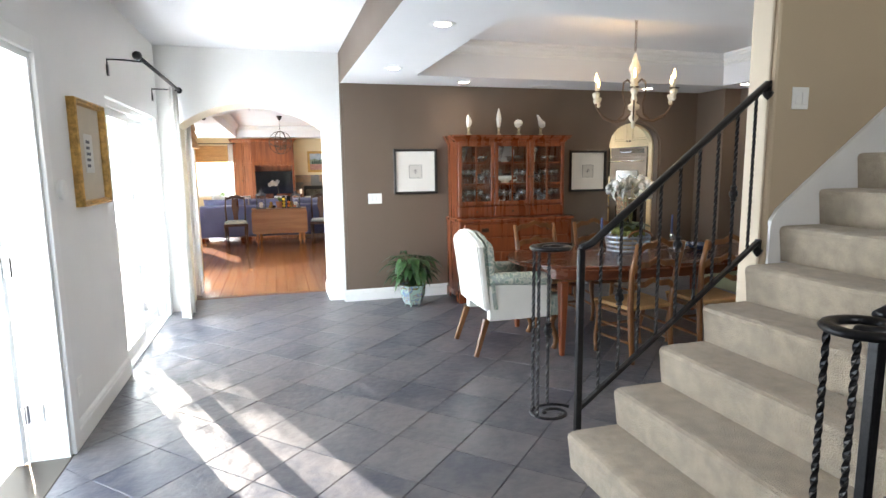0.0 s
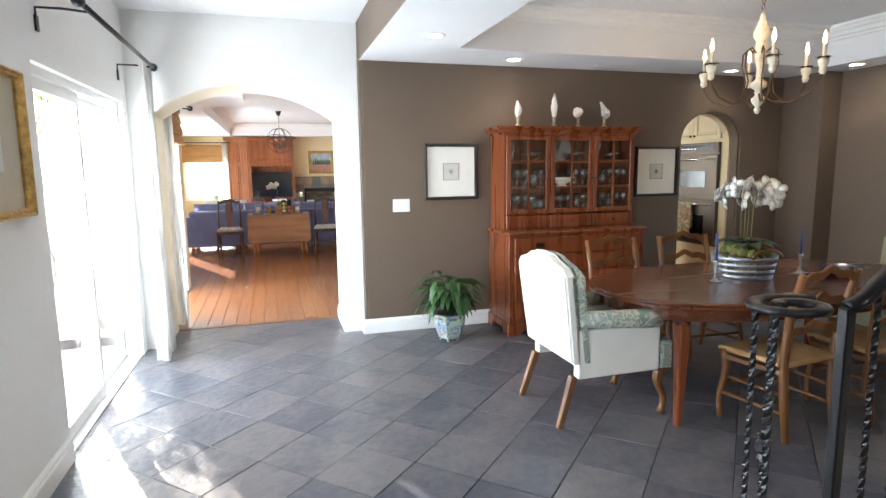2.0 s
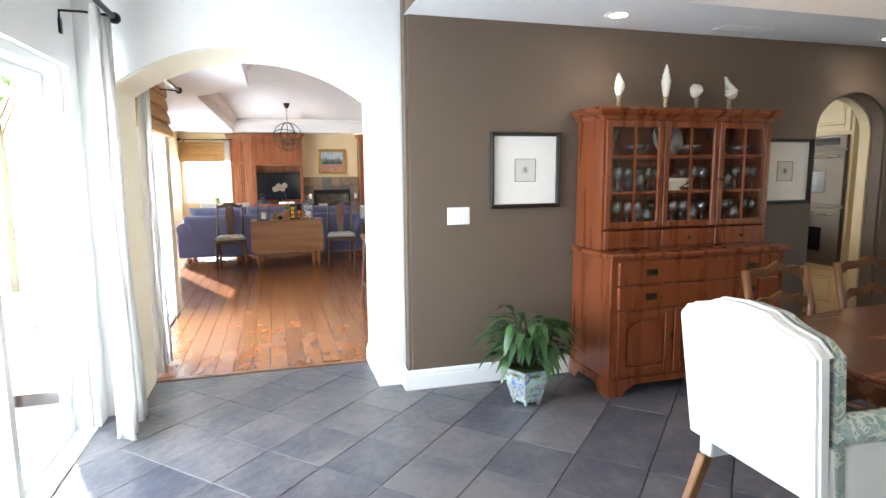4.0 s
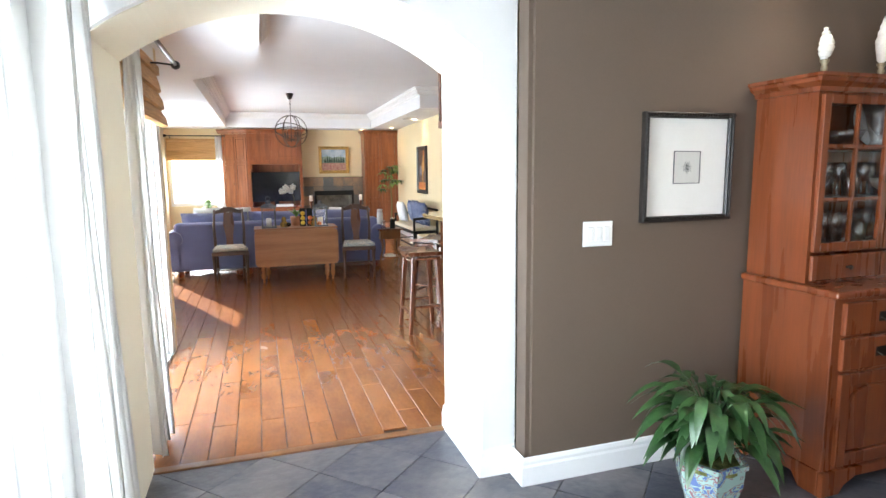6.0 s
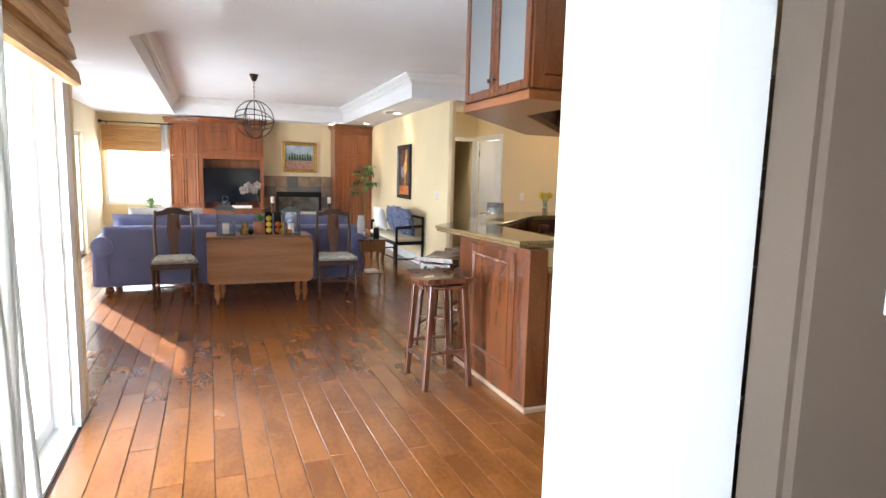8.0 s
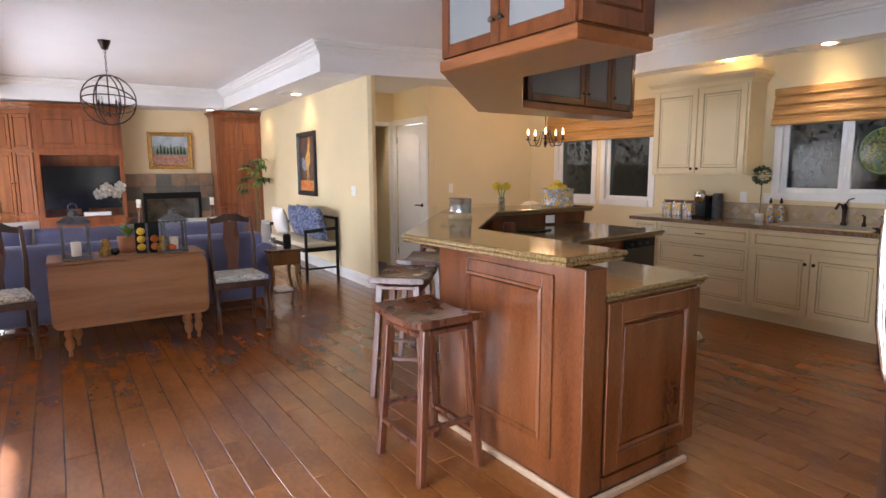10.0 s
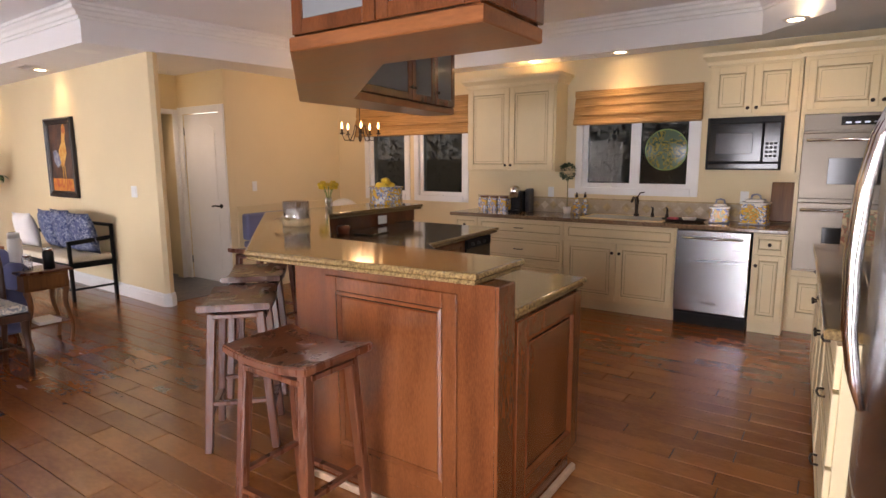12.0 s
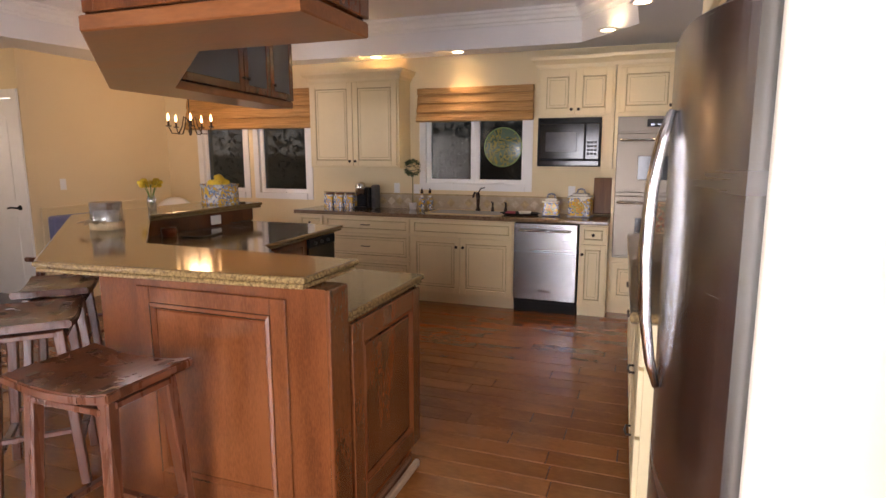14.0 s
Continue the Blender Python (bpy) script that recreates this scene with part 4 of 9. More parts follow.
HX0, HX1, HYF, HYB = 1.90, 3.32, 5.93, 6.46
def hutch():
    t = thing("china_hutch", "tall cherry wood china hutch with glazed doors and drawers", "hutch")
    W = HX1 - HX0
    base = bmesh.new()
    add_box(base, HX0, HYF + 0.02, 0.10, HX1, HYB, 0.94, 0.004)
    part("base_body", base, M_CHERRY, t)
    foot = [(HX0 - 0.012, 0.0), (HX0 + 0.10, 0.0), (HX0 + 0.13, 0.04), (HX0 + 0.2, 0.075), (HX1 - 0.2, 0.075), (HX1 - 0.13, 0.04), (HX1 - 0.10, 0.0), (HX1 + 0.012, 0.0), (HX1 + 0.012, 0.12), (HX0 - 0.012, 0.12)]
    part("plinth", upright(foot, HYF + 0.0, HYF + 0.022, 0.003), M_CHERRY, t)
    for x in (HX0 - 0.012, HX1 - 0.008):
        sd = moved(upright([(HYF + 0.024, 0), (HYF + 0.12, 0), (HYF + 0.16, 0.06), (HYB - 0.14, 0.06), (HYB - 0.1, 0), (HYB, 0), (HYB, 0.12), (HYF + 0.024, 0.12)], 0, 0.02), Matrix(((0, 1, 0, x), (1, 0, 0, 0), (0, 0, 1, 0), (0, 0, 0, 1))))
        part("plinth_side", sd, M_CHERRY, t)
    part("counter", box(HX0 - 0.02, HYF - 0.01, 0.94, HX1 + 0.02, HYB, 0.975, bevel=0.01, seg=2), M_CHERRY, t)
    for k in range(2):
        z0, z1 = 0.60 + k * 0.165, 0.752 + k * 0.165
        d = part("drawer", box(HX0 + 0.05, HYF, z0, HX1 - 0.05, HYF + 0.03, z1, bevel=0.006), M_CHERRY, t)
        for x in (HX0 + 0.3, HX1 - 0.3):
            part("pull", joined(box(x - 0.045, HYF - 0.004, (z0 + z1) / 2 - 0.02, x + 0.045, HYF - 0.0005, (z0 + z1) / 2 + 0.025, bevel=0.001), tube([(x - 0.035, HYF - 0.004, (z0 + z1) / 2), (x - 0.03, HYF - 0.022, (z0 + z1) / 2 - 0.012), (x + 0.03, HYF - 0.022, (z0 + z1) / 2 - 0.012), (x + 0.035, HYF - 0.004, (z0 + z1) / 2)], 0.004, 6)), M_BRONZE, d, "antique bail pull")
    for k in range(3):
        a = HX0 + 0.05 + k * (W - 0.10) / 3 + 0.008
        b = HX0 + 0.05 + (k + 1) * (W - 0.10) / 3 - 0.008
        d = part("lower_door", joined(framed_panel(a, 0.14, b, 0.585, HYF, 0.06, 0.025)), M_CHERRY, t)
        arch = [(a + 0.07, 0.21), (b - 0.07, 0.21), (b - 0.07, 0.44)] + [((a + b) / 2 + (b - a - 0.14) / 2 * math.cos(radians(q)), 0.44 + 0.075 * math.sin(radians(q))) for q in range(15, 180, 15)] + [(a + 0.07, 0.44)]
        part("arched_panel", upright(arch, HYF + 0.006, HYF + 0.022, 0.004), M_CHERRY, d)
        part("knob", moved(lathe([(0.006, 0), (0.006, 0.012), (0.013, 0.018), (0.011, 0.026), (0, 0.028)], 10), pose(b - 0.03, HYF, 0.4, 90)), M_BRONZE, d)
    # upper case
    U0, U1, UF = HX0 + 0.02, HX1 - 0.02, 6.12
    zb, zt = 0.975, 1.86
    for x in (U0, U1 - 0.022):
        part("side_panel", box(x, UF, zb, x + 0.022, HYB, zt), M_CHERRY, t)
    part("back_panel", box(U0 + 0.022, HYB - 0.012, zb, U1 - 0.022, HYB, zt), M_CHERRY, t)
    for z0, z1, dy in ((zb, zb + 0.02, 0), (1.115, 1.13, 0.01), (zt - 0.02, zt, 0)):
        part("case_board", box(U0 + 0.022, UF + dy, z0, U1 - 0.022, HYB - 0.012, z1), M_CHERRY, t)
    for z in (1.37, 1.615):
        part("shelf", box(U0 + 0.022, UF + 0.03, z - 0.015, U1 - 0.022, HYB - 0.012, z), M_CHERRY, t)
    part("cornice", joined(profile_run([(0, 0), (0.015, 0), (0.02, 0.02), (0.05, 0.04), (0.055, 0.055), (0.065, 0.06), (0.065, 0.075), (0, 0.075)], [(U1, HYB, zt), (U1, UF, zt), (U0, UF, zt), (U0, HYB, zt)]), box(U0, UF, zt, U1, HYB, zt + 0.073)), M_CHERRY, t)
    wd = (U1 - U0 - 0.02) / 3
    for k in range(3):
        a, b = U0 + 0.01 + k * wd + 0.004, U0 + 0.01 + (k + 1) * wd - 0.004
        dr = part("small_drawer", box(a, UF - 0.02, zb + 0.012, b, UF - 0.001, 1.108, bevel=0.005), M_CHERRY, t)
        part("knob", moved(lathe([(0.006, 0), (0.006, 0.012), (0.012, 0.018), (0.010, 0.025), (0, 0.027)], 10), pose((a + b) / 2, UF - 0.02, 1.045, 90)), M_BRONZE, dr)
        z0, z1 = 1.125, zt - 0.012
        st = 0.042
        d = part("glazed_door", joined(box(a, UF - 0.022, z0, a + st, UF - 0.001, z1, 0.003), box(b - st, UF - 0.022, z0, b, UF - 0.001, z1, 0.003), box(a + st, UF - 0.022, z0, b - st, UF - 0.001, z0 + st, 0.003), box(a + st, UF - 0.022, z1 - st, b - st, UF - 0.001, z1, 0.003),
                                       box((a + b) / 2 - 0.008, UF - 0.018, z0 + st, (a + b) / 2 + 0.008, UF - 0.004, z1 - st), *[box(a + st, UF - 0.017, z - 0.007, b - st, UF - 0.005, z + 0.007) for z in (1.37, 1.615)]), M_CHERRY, t, "glazed door with thin glazing bars")
        g = part("pane", box(a + st, UF - 0.012, z0 + st, b - st, UF - 0.009, z1 - st), M_GLASS, d)
        g.visible_shadow = False
        part("knob", moved(lathe([(0.005, 0), (0.005, 0.012), (0.011, 0.018), (0.009, 0.025), (0, 0.027)], 10), pose(b - 0.02 if k < 2 else a + 0.02, UF - 0.022, 1.45, 90)), M_BRONZE, d)
    rnd = random.Random(3)
    G = "crystal glassware in the hutch"
    for lev, z in enumerate((1.131, 1.371, 1.616)):
        for k in range(3):
            a, b = U0 + 0.03 + k * wd, U0 + (k + 1) * wd
            if lev == 2:
                loose("crystal_vase", VASE_ME, a + 0.08, UF + 0.12, z, "cut crystal vase in the hutch", "vase", G)
                if k == 1:
                    loose("china_plate", PLATE_ME, (a + b) / 2, HYB - 0.07, z, "white china plate leaning at the back of the shelf", "plate")
                loose("crystal_bowl", BOWL_ME, b - 0.13, UF + 0.14, z, "cut crystal bowl in the hutch", "bowl", G)
            else:
                for i in range(5):
                    for j in range(2):
                        if lev == 1 and k == 1 and i < 3 and j == 0:
                            continue
                        loose("crystal_goblet", GOBLET_ME if (i + lev + k) % 4 else TUMBLER_ME, a + 0.045 + i * (b - a - 0.09) / 4 + rnd.uniform(-0.006, 0.006), UF + 0.07 + j * 0.12, z, "cut crystal stemmed glass in the hutch", "glass", G)
        if lev == 1:
            loose("gravy_boat", BOAT_ME, U0 + 1.42 * wd, UF + 0.10, z, "cream china gravy boat with a handle", "gravy boat")


hutch()


def shell_ornament(x, kind, h):
    t = thing("shell_ornament", "white sea shell on a silver gilt turned stand", "ornament", pose(x, 6.27, 1.934), "shells on the hutch")
    part("stand", lathe([(0, 0), (0.042, 0), (0.042, 0.008), (0.03, 0.014), (0.012, 0.035), (0.016, 0.06), (0.011, 0.075), (0.02, 0.088), (0.022, 0.098), (0, 0.1)], 16), M_ANTSIL, t, smooth=True)
    bm = bmesh.new()
    if kind == "cone":
        bm = lathe([(0, 0.09), (0.02, 0.11), (0.03, 0.17), (0.034, 0.21), (0.026, 0.23), (0.027, 0.25), (0.018, 0.265), (0.019, 0.28), (0.011, 0.295), (0.011, 0.305), (0, 0.33)], 14)
    elif kind == "disc":
        for k in range(3):
            bm = joined(bm, moved(lathe([(0, -0.022), (0.03, -0.02), (0.048, -0.008), (0.05, 0.0), (0.046, 0.01), (0.025, 0.022), (0.012, 0.03), (0, 0.032)], 18), pose(0.012 * k - 0.012, 0, 0.148 + 0.003 * k, 90 + 6 * k, 0, 12) @ Matrix.Diagonal((1 - 0.12 * k, 1 - 0.12 * k, 1 + 0.15 * k, 1))))
    elif kind == "upright":
        for k in range(7):
            r = (0.018, 0.030, 0.036, 0.034, 0.027, 0.019, 0.011)[k]
            bm = joined(bm, moved(lathe([(0, -r * 0.9), (r * 0.75, -r * 0.6), (r, 0), (r * 0.8, r * 0.55), (0, r * 0.9)], 12), pose((-0.006, 0.0, 0.004, 0.004, 0, -0.004, -0.006)[k], 0, 0.108 + k * 0.022, 0, (-1) ** k * 9, k * 40)))
    elif kind == "nautilus":
        rings = []
        for i in range(26):
            a = -0.6 + i * 0.33
            r = 0.012 * math.exp(0.155 * i * 0.42)
            rings.append((Vector((math.cos(a) * r * 1.3, 0, 0.15 + math.sin(a) * r * 1.3)), 0.006 + r * 0.75))
        bm = tube([p for p, _ in rings], [q for _, q in rings], 10, 0.8)
    else:
        for k in range(6):
            r = 0.04 - k * 0.0055
            b2 = lathe([(0, -r), (r * 0.7, -r * 0.7), (r, 0), (r * 1.25, r * 0.25), (r * 0.7, r * 0.7), (0, r)], 9)
            bm = joined(bm, moved(b2, pose(0.02 - k * 0.012, 0, 0.135 + k * 0.022, 0, -25, k * 31)))
    part("shell", bm, M_SHELL, t, "white sea shell", smooth=True)


shell_ornament(2.12, "upright", 0.3)
shell_ornament(2.50, "cone", 0.33)
shell_ornament(2.76, "disc", 0.25)
shell_ornament(3.05, "conch", 0.3)


# ---- potted plant ----
def peace_lily(x, y):
    t = thing("potted_plant", "leafy dark green houseplant in a painted celadon pot", "plant", pose(x, y, 0))
    pot = bmesh.new()
    n = 6
    prof = [(0.095, 0.02), (0.11, 0.03), (0.145, 0.14), (0.15, 0.22), (0.162, 0.225), (0.162, 0.245), (0.14, 0.245), (0.135, 0.21), (0, 0.21)]
    pot = lathe([(0, 0.02)] + prof, n)
    part("pot", pot, M_CELADON, t, "hexagonal celadon pot painted with flowers")
    for k in range(6):
        a = radians(60 * k)
        part("foot", moved(lathe([(0.008, 0), (0.014, 0.015), (0.012, 0.032)], 8), pose(0.09 * math.cos(a), 0.09 * math.sin(a), 0)), M_CELADON, t)
    part("soil", lathe([(0, 0.2), (0.138, 0.205), (0.138, 0.222), (0, 0.228)], 12), M_MOSS, t)
    rnd = random.Random(11)
    for k in range(130):
        a = rnd.uniform(0, 2 * math.pi)
        ln = rnd.uniform(0.13, 0.24)
        h = rnd.uniform(0.10, 0.34)
        out = rnd.uniform(0.03, 0.19)
        b = joined(moved(leaf(ln, rnd.uniform(0.04, 0.065), rnd.uniform(0.5, 1.15)), pose(out, 0, 0.225 + h, 0, rnd.uniform(-30, 10), 0)), tube([(0.02, 0, 0.22), (out * 0.5, 0, 0.225 + h * 0.75), (out, 0, 0.225 + h)], 0.003, 4))
        part("leaf", moved(b, pose(0, 0, 0, 0, 0, math.degrees(a))), M_LEAF, t, smooth=True)


peace_lily(1.36, 6.06)


# ---- dining furniture ----
def cabriole(h, r0=0.03, out=0.03, kn=8):
    pts, rs = [], []
    for i in range(kn + 1):
        t = i / kn
        pts.append((out * math.sin(t * math.pi * 2) * (1 - 0.3 * t) * -1, 0, h * (1 - t)))
        rs.append(r0 * (1.15 - 0.55 * math.sin(t * math.pi * 0.55)) if t < 0.9 else r0 * 0.75)
    return tube(pts, rs, 8)


def host_chair(m, back_mat, front_mat, label):
    """An upholstered armchair facing +x."""
    t = thing("upholstered_armchair", label, "armchair", m)
    # back: shaped top, outer cover and inner cover
    w_ = 0.31
    ol = [(-w_, 0.40), (w_, 0.40), (w_ + 0.015, 0.93), (w_ - 0.03, 0.975), (w_ - 0.13, 1.0), (0.12, 1.03), (0, 1.04), (-0.12, 1.03), (-w_ + 0.13, 1.0), (-w_ + 0.03, 0.975), (-w_ - 0.015, 0.93)]
    def lean(bm):
        for v in bm.verts:
            v.co = Vector((v.co.y - 0.13 * max(0, v.co.z - 0.4), v.co.x, v.co.z))
        return bm
    part("outer_back", lean(upright(ol, -0.31, -0.255, 0.012)), back_mat, t, "white cloth outer back")
    part("inner_back", lean(upright([(x * 0.985, z if z < 0.5 else z - 0.006) for x, z in ol], -0.253, -0.16, 0.03)), front_mat, t, "green brocade inner back")
    part("welting", lean(joined(*[tube([(x, -0.255, z) for x, z in ol[1:]], 0.007, 6)])), back_mat, t)
    part("seat", box(-0.16, -0.228, 0.34, 0.36, 0.228, 0.50, bevel=0.035, seg=3), front_mat, t)
    part("seat_front", box(0.302, -0.30, 0.30, 0.40, 0.30, 0.485, bevel=0.022, seg=3), front_mat, t)
    for s in (-1, 1):
        part("side_panel", box(-0.262, s * 0.265 - 0.035, 0.30, 0.30, s * 0.265 + 0.035, 0.60, bevel=0.012, seg=2), back_mat, t, "white cloth side")
        arm = tube([(-0.25, s * 0.275, 0.66), (0.0, s * 0.28, 0.645), (0.20, s * 0.285, 0.635), (0.285, s * 0.285, 0.63)], [0.05, 0.055, 0.06, 0.058], 14)
        part("arm_roll", arm, front_mat, t, smooth=True)
        part("back_leg", bar((-0.27, s * 0.25, 0.31), (-0.37, s * 0.27, 0.0), 0.05, 0.045, 0.038), M_OAK, t)
        part("front_leg", moved(cabriole(0.31, 0.034, 0.03), pose(0.345, s * 0.26, 0.0)), M_OAK, t, smooth=True)
    return t


host_chair(pose(1.80, 4.37, 0), M_WHITEUP, M_GREENUP, "white and green brocade armchair with wooden legs at the table")
host_chair(pose(4.62, 4.45, 0, 0, 0, 180), M_GREENUP2, M_GREENUP2, "sage green upholstered armchair at the end of the table")


def dining_table(cx_, cy_):
    t = thing("dining_table", "polished mahogany oval dining table with tapered legs", "table", pose(cx_, cy_, 0))
    n = 56
    def ov(a, b, e=2.5):
        pts = []
        for i in range(n):
            q = 2 * math.pi * i / n
            c, s = math.cos(q), math.sin(q)
            pts.append((a * math.copysign(abs(c) ** (2 / e), c), b * math.copysign(abs(s) ** (2 / e), s)))
        return pts
    part("tabletop", prism(ov(1.27, 0.68), 0.735, 0.762, 0.008, 2), M_MAHOG, t)
    part("inlay_band", prism(ov(1.262, 0.672), 0.722, 0.734), M_CHERRY, t)
    part("apron", prism(ov(1.20, 0.61), 0.635, 0.721), M_MAHOG, t)
    for sx in (-1, 1):
        for sy in (-1, 1):
            part("leg", bar((sx * 1.03, sy * 0.46, 0.634), (sx * 1.03, sy * 0.46, 0.0), 0.075, 0.075, 0.042), M_CHERRY, t)
    for x in (-0.32, 0.32):
        part("leaf_joint", box(x - 0.0015, -0.667, 0.7622, x + 0.0015, 0.667, 0.7626), M_BLACKM, t)


dining_table(3.15, 4.37)


def rush_chair(m):
    """A ladder-back chair facing +y, with a woven seat."""
    t = thing("ladder_back_chair", "honey-brown ladder-back chair with a woven rush seat", "chair", m, "chairs round the dining table")
    for s in (-1, 1):
        pts = [(s * 0.20, -0.22, 0.0), (s * 0.20, -0.19, 0.25), (s * 0.205, -0.18, 0.46), (s * 0.225, -0.21, 0.75), (s * 0.225, -0.27, 0.97)]
        part("back_post", tube(pts, [0.021, 0.024, 0.026, 0.022, 0.02], 8), M_OAK, t, smooth=True)
        part("front_leg", moved(cabriole(0.44, 0.027, 0.025), pose(s * 0.235, 0.19, 0, 0, 0, 90)), M_OAK, t, smooth=True)
        part("side_rail", bar((s * 0.205, -0.18, 0.40), (s * 0.235, 0.19, 0.40), 0.03, 0.05), M_OAK, t)
        for z in (0.16, 0.27):
            part("stretcher", tube([(s * 0.2, -0.19, z), (s * 0.23, 0.19, z)], 0.012, 8), M_OAK, t, smooth=True)
    part("front_rail", bar((-0.235, 0.20, 0.40), (0.235, 0.20, 0.40), 0.03, 0.05), M_OAK, t)
    part("front_stretcher", tube([(-0.23, 0.19, 0.22), (0.23, 0.19, 0.22)], 0.012, 8), M_OAK, t, smooth=True)
    seat = prism([(-0.215, -0.20), (0.215, -0.20), (0.255, 0.22), (-0.255, 0.22)], 0.425, 0.462, 0.015, 2)
    part("seat", seat, M_RUSH, t, "woven rush seat")
    for z, yy, a in ((0.955, -0.265, 0.045), (0.80, -0.225, 0.04), (0.64, -0.195, 0.035)):
        top = []
        for i in range(13):
            u = i / 12 * 2 - 1
            top.append((u * 0.225, z + a * (math.cos(u * math.pi) * 0.5 + 0.5) + 0.012 * math.cos(3 * math.pi * u)))
        low = [(u, zz - 0.06 + 0.018 * (1 - (u / 0.225) ** 2)) for u, zz in top[::-1]]
        part("back_slat", upright(top + low, yy - 0.011, yy + 0.011, 0.004), M_OAK, t)
    return t


chair1 = rush_chair(pose(2.72, 3.78, 0, 0, 0, 6))
for m in (pose(3.42, 3.76, 0, 0, 0, -4), pose(2.50, 4.96, 0, 0, 0, 184), pose(3.18, 4.98, 0, 0, 0, 177)):
    copy_thing(chair1, m)


def orchid_flower(r):
    bm = bmesh.new()
    for k in range(5):
        a = 90 + 72 * k
        b = lathe([(0, 0), (r, 0.002), (0, 0.004)], 8)
        moved(b, pose(0, 0, 0, 0, 0, 0) @ Matrix.Diagonal((0.62, 0.54, 1, 1)))
        bm = joined(bm, moved(b, pose(0, 0, 0, 0, 0, a) @ pose(r * 0.6, 0, 0, 0, -14, 0)))
    bm = joined(bm, moved(lathe([(0, -0.004), (r * 0.16, 0.004), (0, r * 0.35)], 6), pose(0, 0, 0.004)))
    return moved(bm, pose(0, 0, 0, 90))


def orchid(t, stems, rnd, base_z, h, spread, size, count):
    for k in range(stems):
        a = 2 * math.pi * k / stems + 0.5
        ex, ey = math.cos(a) * spread, math.sin(a) * spread
        pts = [(0.25 * ex, 0.25 * ey, base_z), (0.3 * ex, 0.3 * ey, base_z + h * 0.6), (0.5 * ex, 0.5 * ey, base_z + h * 0.9), (ex, ey, base_z + h * 0.93), (1.45 * ex, 1.45 * ey, base_z + h * 0.72)]
        part("stem", tube(pts, 0.004, 6), M_STEM, t, smooth=True)
        for i in range(count):
            f = 0.45 + 0.55 * i / (count - 1)
            q = f * 3
            j = min(int(q) + 1, 3)
            p = Vector(pts[j]).lerp(Vector(pts[j + 1]), q - int(q)) if q < 3 else Vector(pts[4])
            p += Vector((rnd.uniform(-0.04, 0.04), rnd.uniform(-0.04, 0.04), rnd.uniform(-0.03, 0.02)))
            part("blossom", moved(orchid_flower(size * rnd.uniform(0.85, 1.1)), Matrix.Translation(p) @ pose(0, 0, 0, rnd.uniform(-25, 25), rnd.uniform(-20, 20), rnd.uniform(-70, 70))), M_PETAL, t, smooth=True)


def orchid_basket():
    t = thing("orchid_basket", "white orchids with moss in a woven galvanised basket", "plant", pose(3.09, 4.46, 0.763))
    part("liner", lathe([(0, 0.005), (0.165, 0.005), (0.19, 0.145), (0.18, 0.15), (0, 0.13)], 24), M_BURLAP, t, smooth=True)
    for k in range(26):
        a = 360 * k / 26
        part("upright_strip", moved(bar((0.175, 0, 0.0), (0.205, 0, 0.165), 0.026, 0.003), pose(0, 0, 0, 0, 0, a)), M_GALV, t)
    for z, r in ((0.012, 0.184), (0.052, 0.192), (0.095, 0.200), (0.14, 0.208)):
        part("hoop", lathe([(r - 0.002, z - 0.014), (r + 0.003, z - 0.014), (r + 0.006, z + 0.014), (r + 0.001, z + 0.014), (r - 0.002, z - 0.014)], 30), M_GALV, t, smooth=True)
    hd = [(0.20 * math.cos(radians(q)) * 0.62, -0.2, 0.15 + 0.06 * math.sin(radians(q))) for q in range(0, 181, 20)]
    part("handle", tube(hd, 0.011, 8), M_OAK, t, "wooden handle", smooth=True)
    rnd = random.Random(5)
    ms = bmesh.new()
    for k in range(26):
        a, r = rnd.uniform(0, 6.28), rnd.uniform(0, 0.15)
        ms = joined(ms, moved(lathe([(0, -0.03), (0.045, -0.01), (0.04, 0.03), (0, 0.05)], 7), pose(r * math.cos(a), r * math.sin(a), 0.16 + 0.05 * (1 - r / 0.15))))
    part("moss", ms, M_MOSS, t, smooth=True)
    for k in range(12):
        part("leaf", moved(leaf(0.25, 0.13, 0.6), pose(0, 0, 0.20, 0, -28, k * 30 + 8)), M_LEAFD, t, smooth=True)
    orchid(t, 4, rnd, 0.18, 0.50, 0.13, 0.062, 6)


orchid_basket()


def candlestick(x, y, z, candle_mat):
    t = thing("glass_candlestick", "clear glass candlestick with a dark blue taper", "candlestick", pose(x, y, z), "candlesticks on the dining table")
    part("stem", lathe([(0, 0), (0.05, 0), (0.05, 0.006), (0.02, 0.02), (0.012, 0.05), (0.02, 0.07), (0.011, 0.1), (0.018, 0.13), (0.024, 0.15), (0, 0.15)], 14), M_CRYSTAL, t, smooth=True)
    part("candle", lathe([(0.011, 0.145), (0.009, 0.33), (0, 0.335)], 10), candle_mat, t, smooth=True)


candlestick(2.74, 4.35, 0.763, M_CANDLEB)
candlestick(3.52, 4.38, 0.763, M_CANDLEB)
loose("serving_bowl", mesh_of(lathe([(0, 0), (0.07, 0), (0.12, 0.03), (0.15, 0.06), (0.145, 0.06), (0.1, 0.03), (0, 0.015)], 22), "serving_bowl", M_TEAL, True), 3.75, 4.25, 0.763, "dark blue glass bowl on the dining table", "bowl")


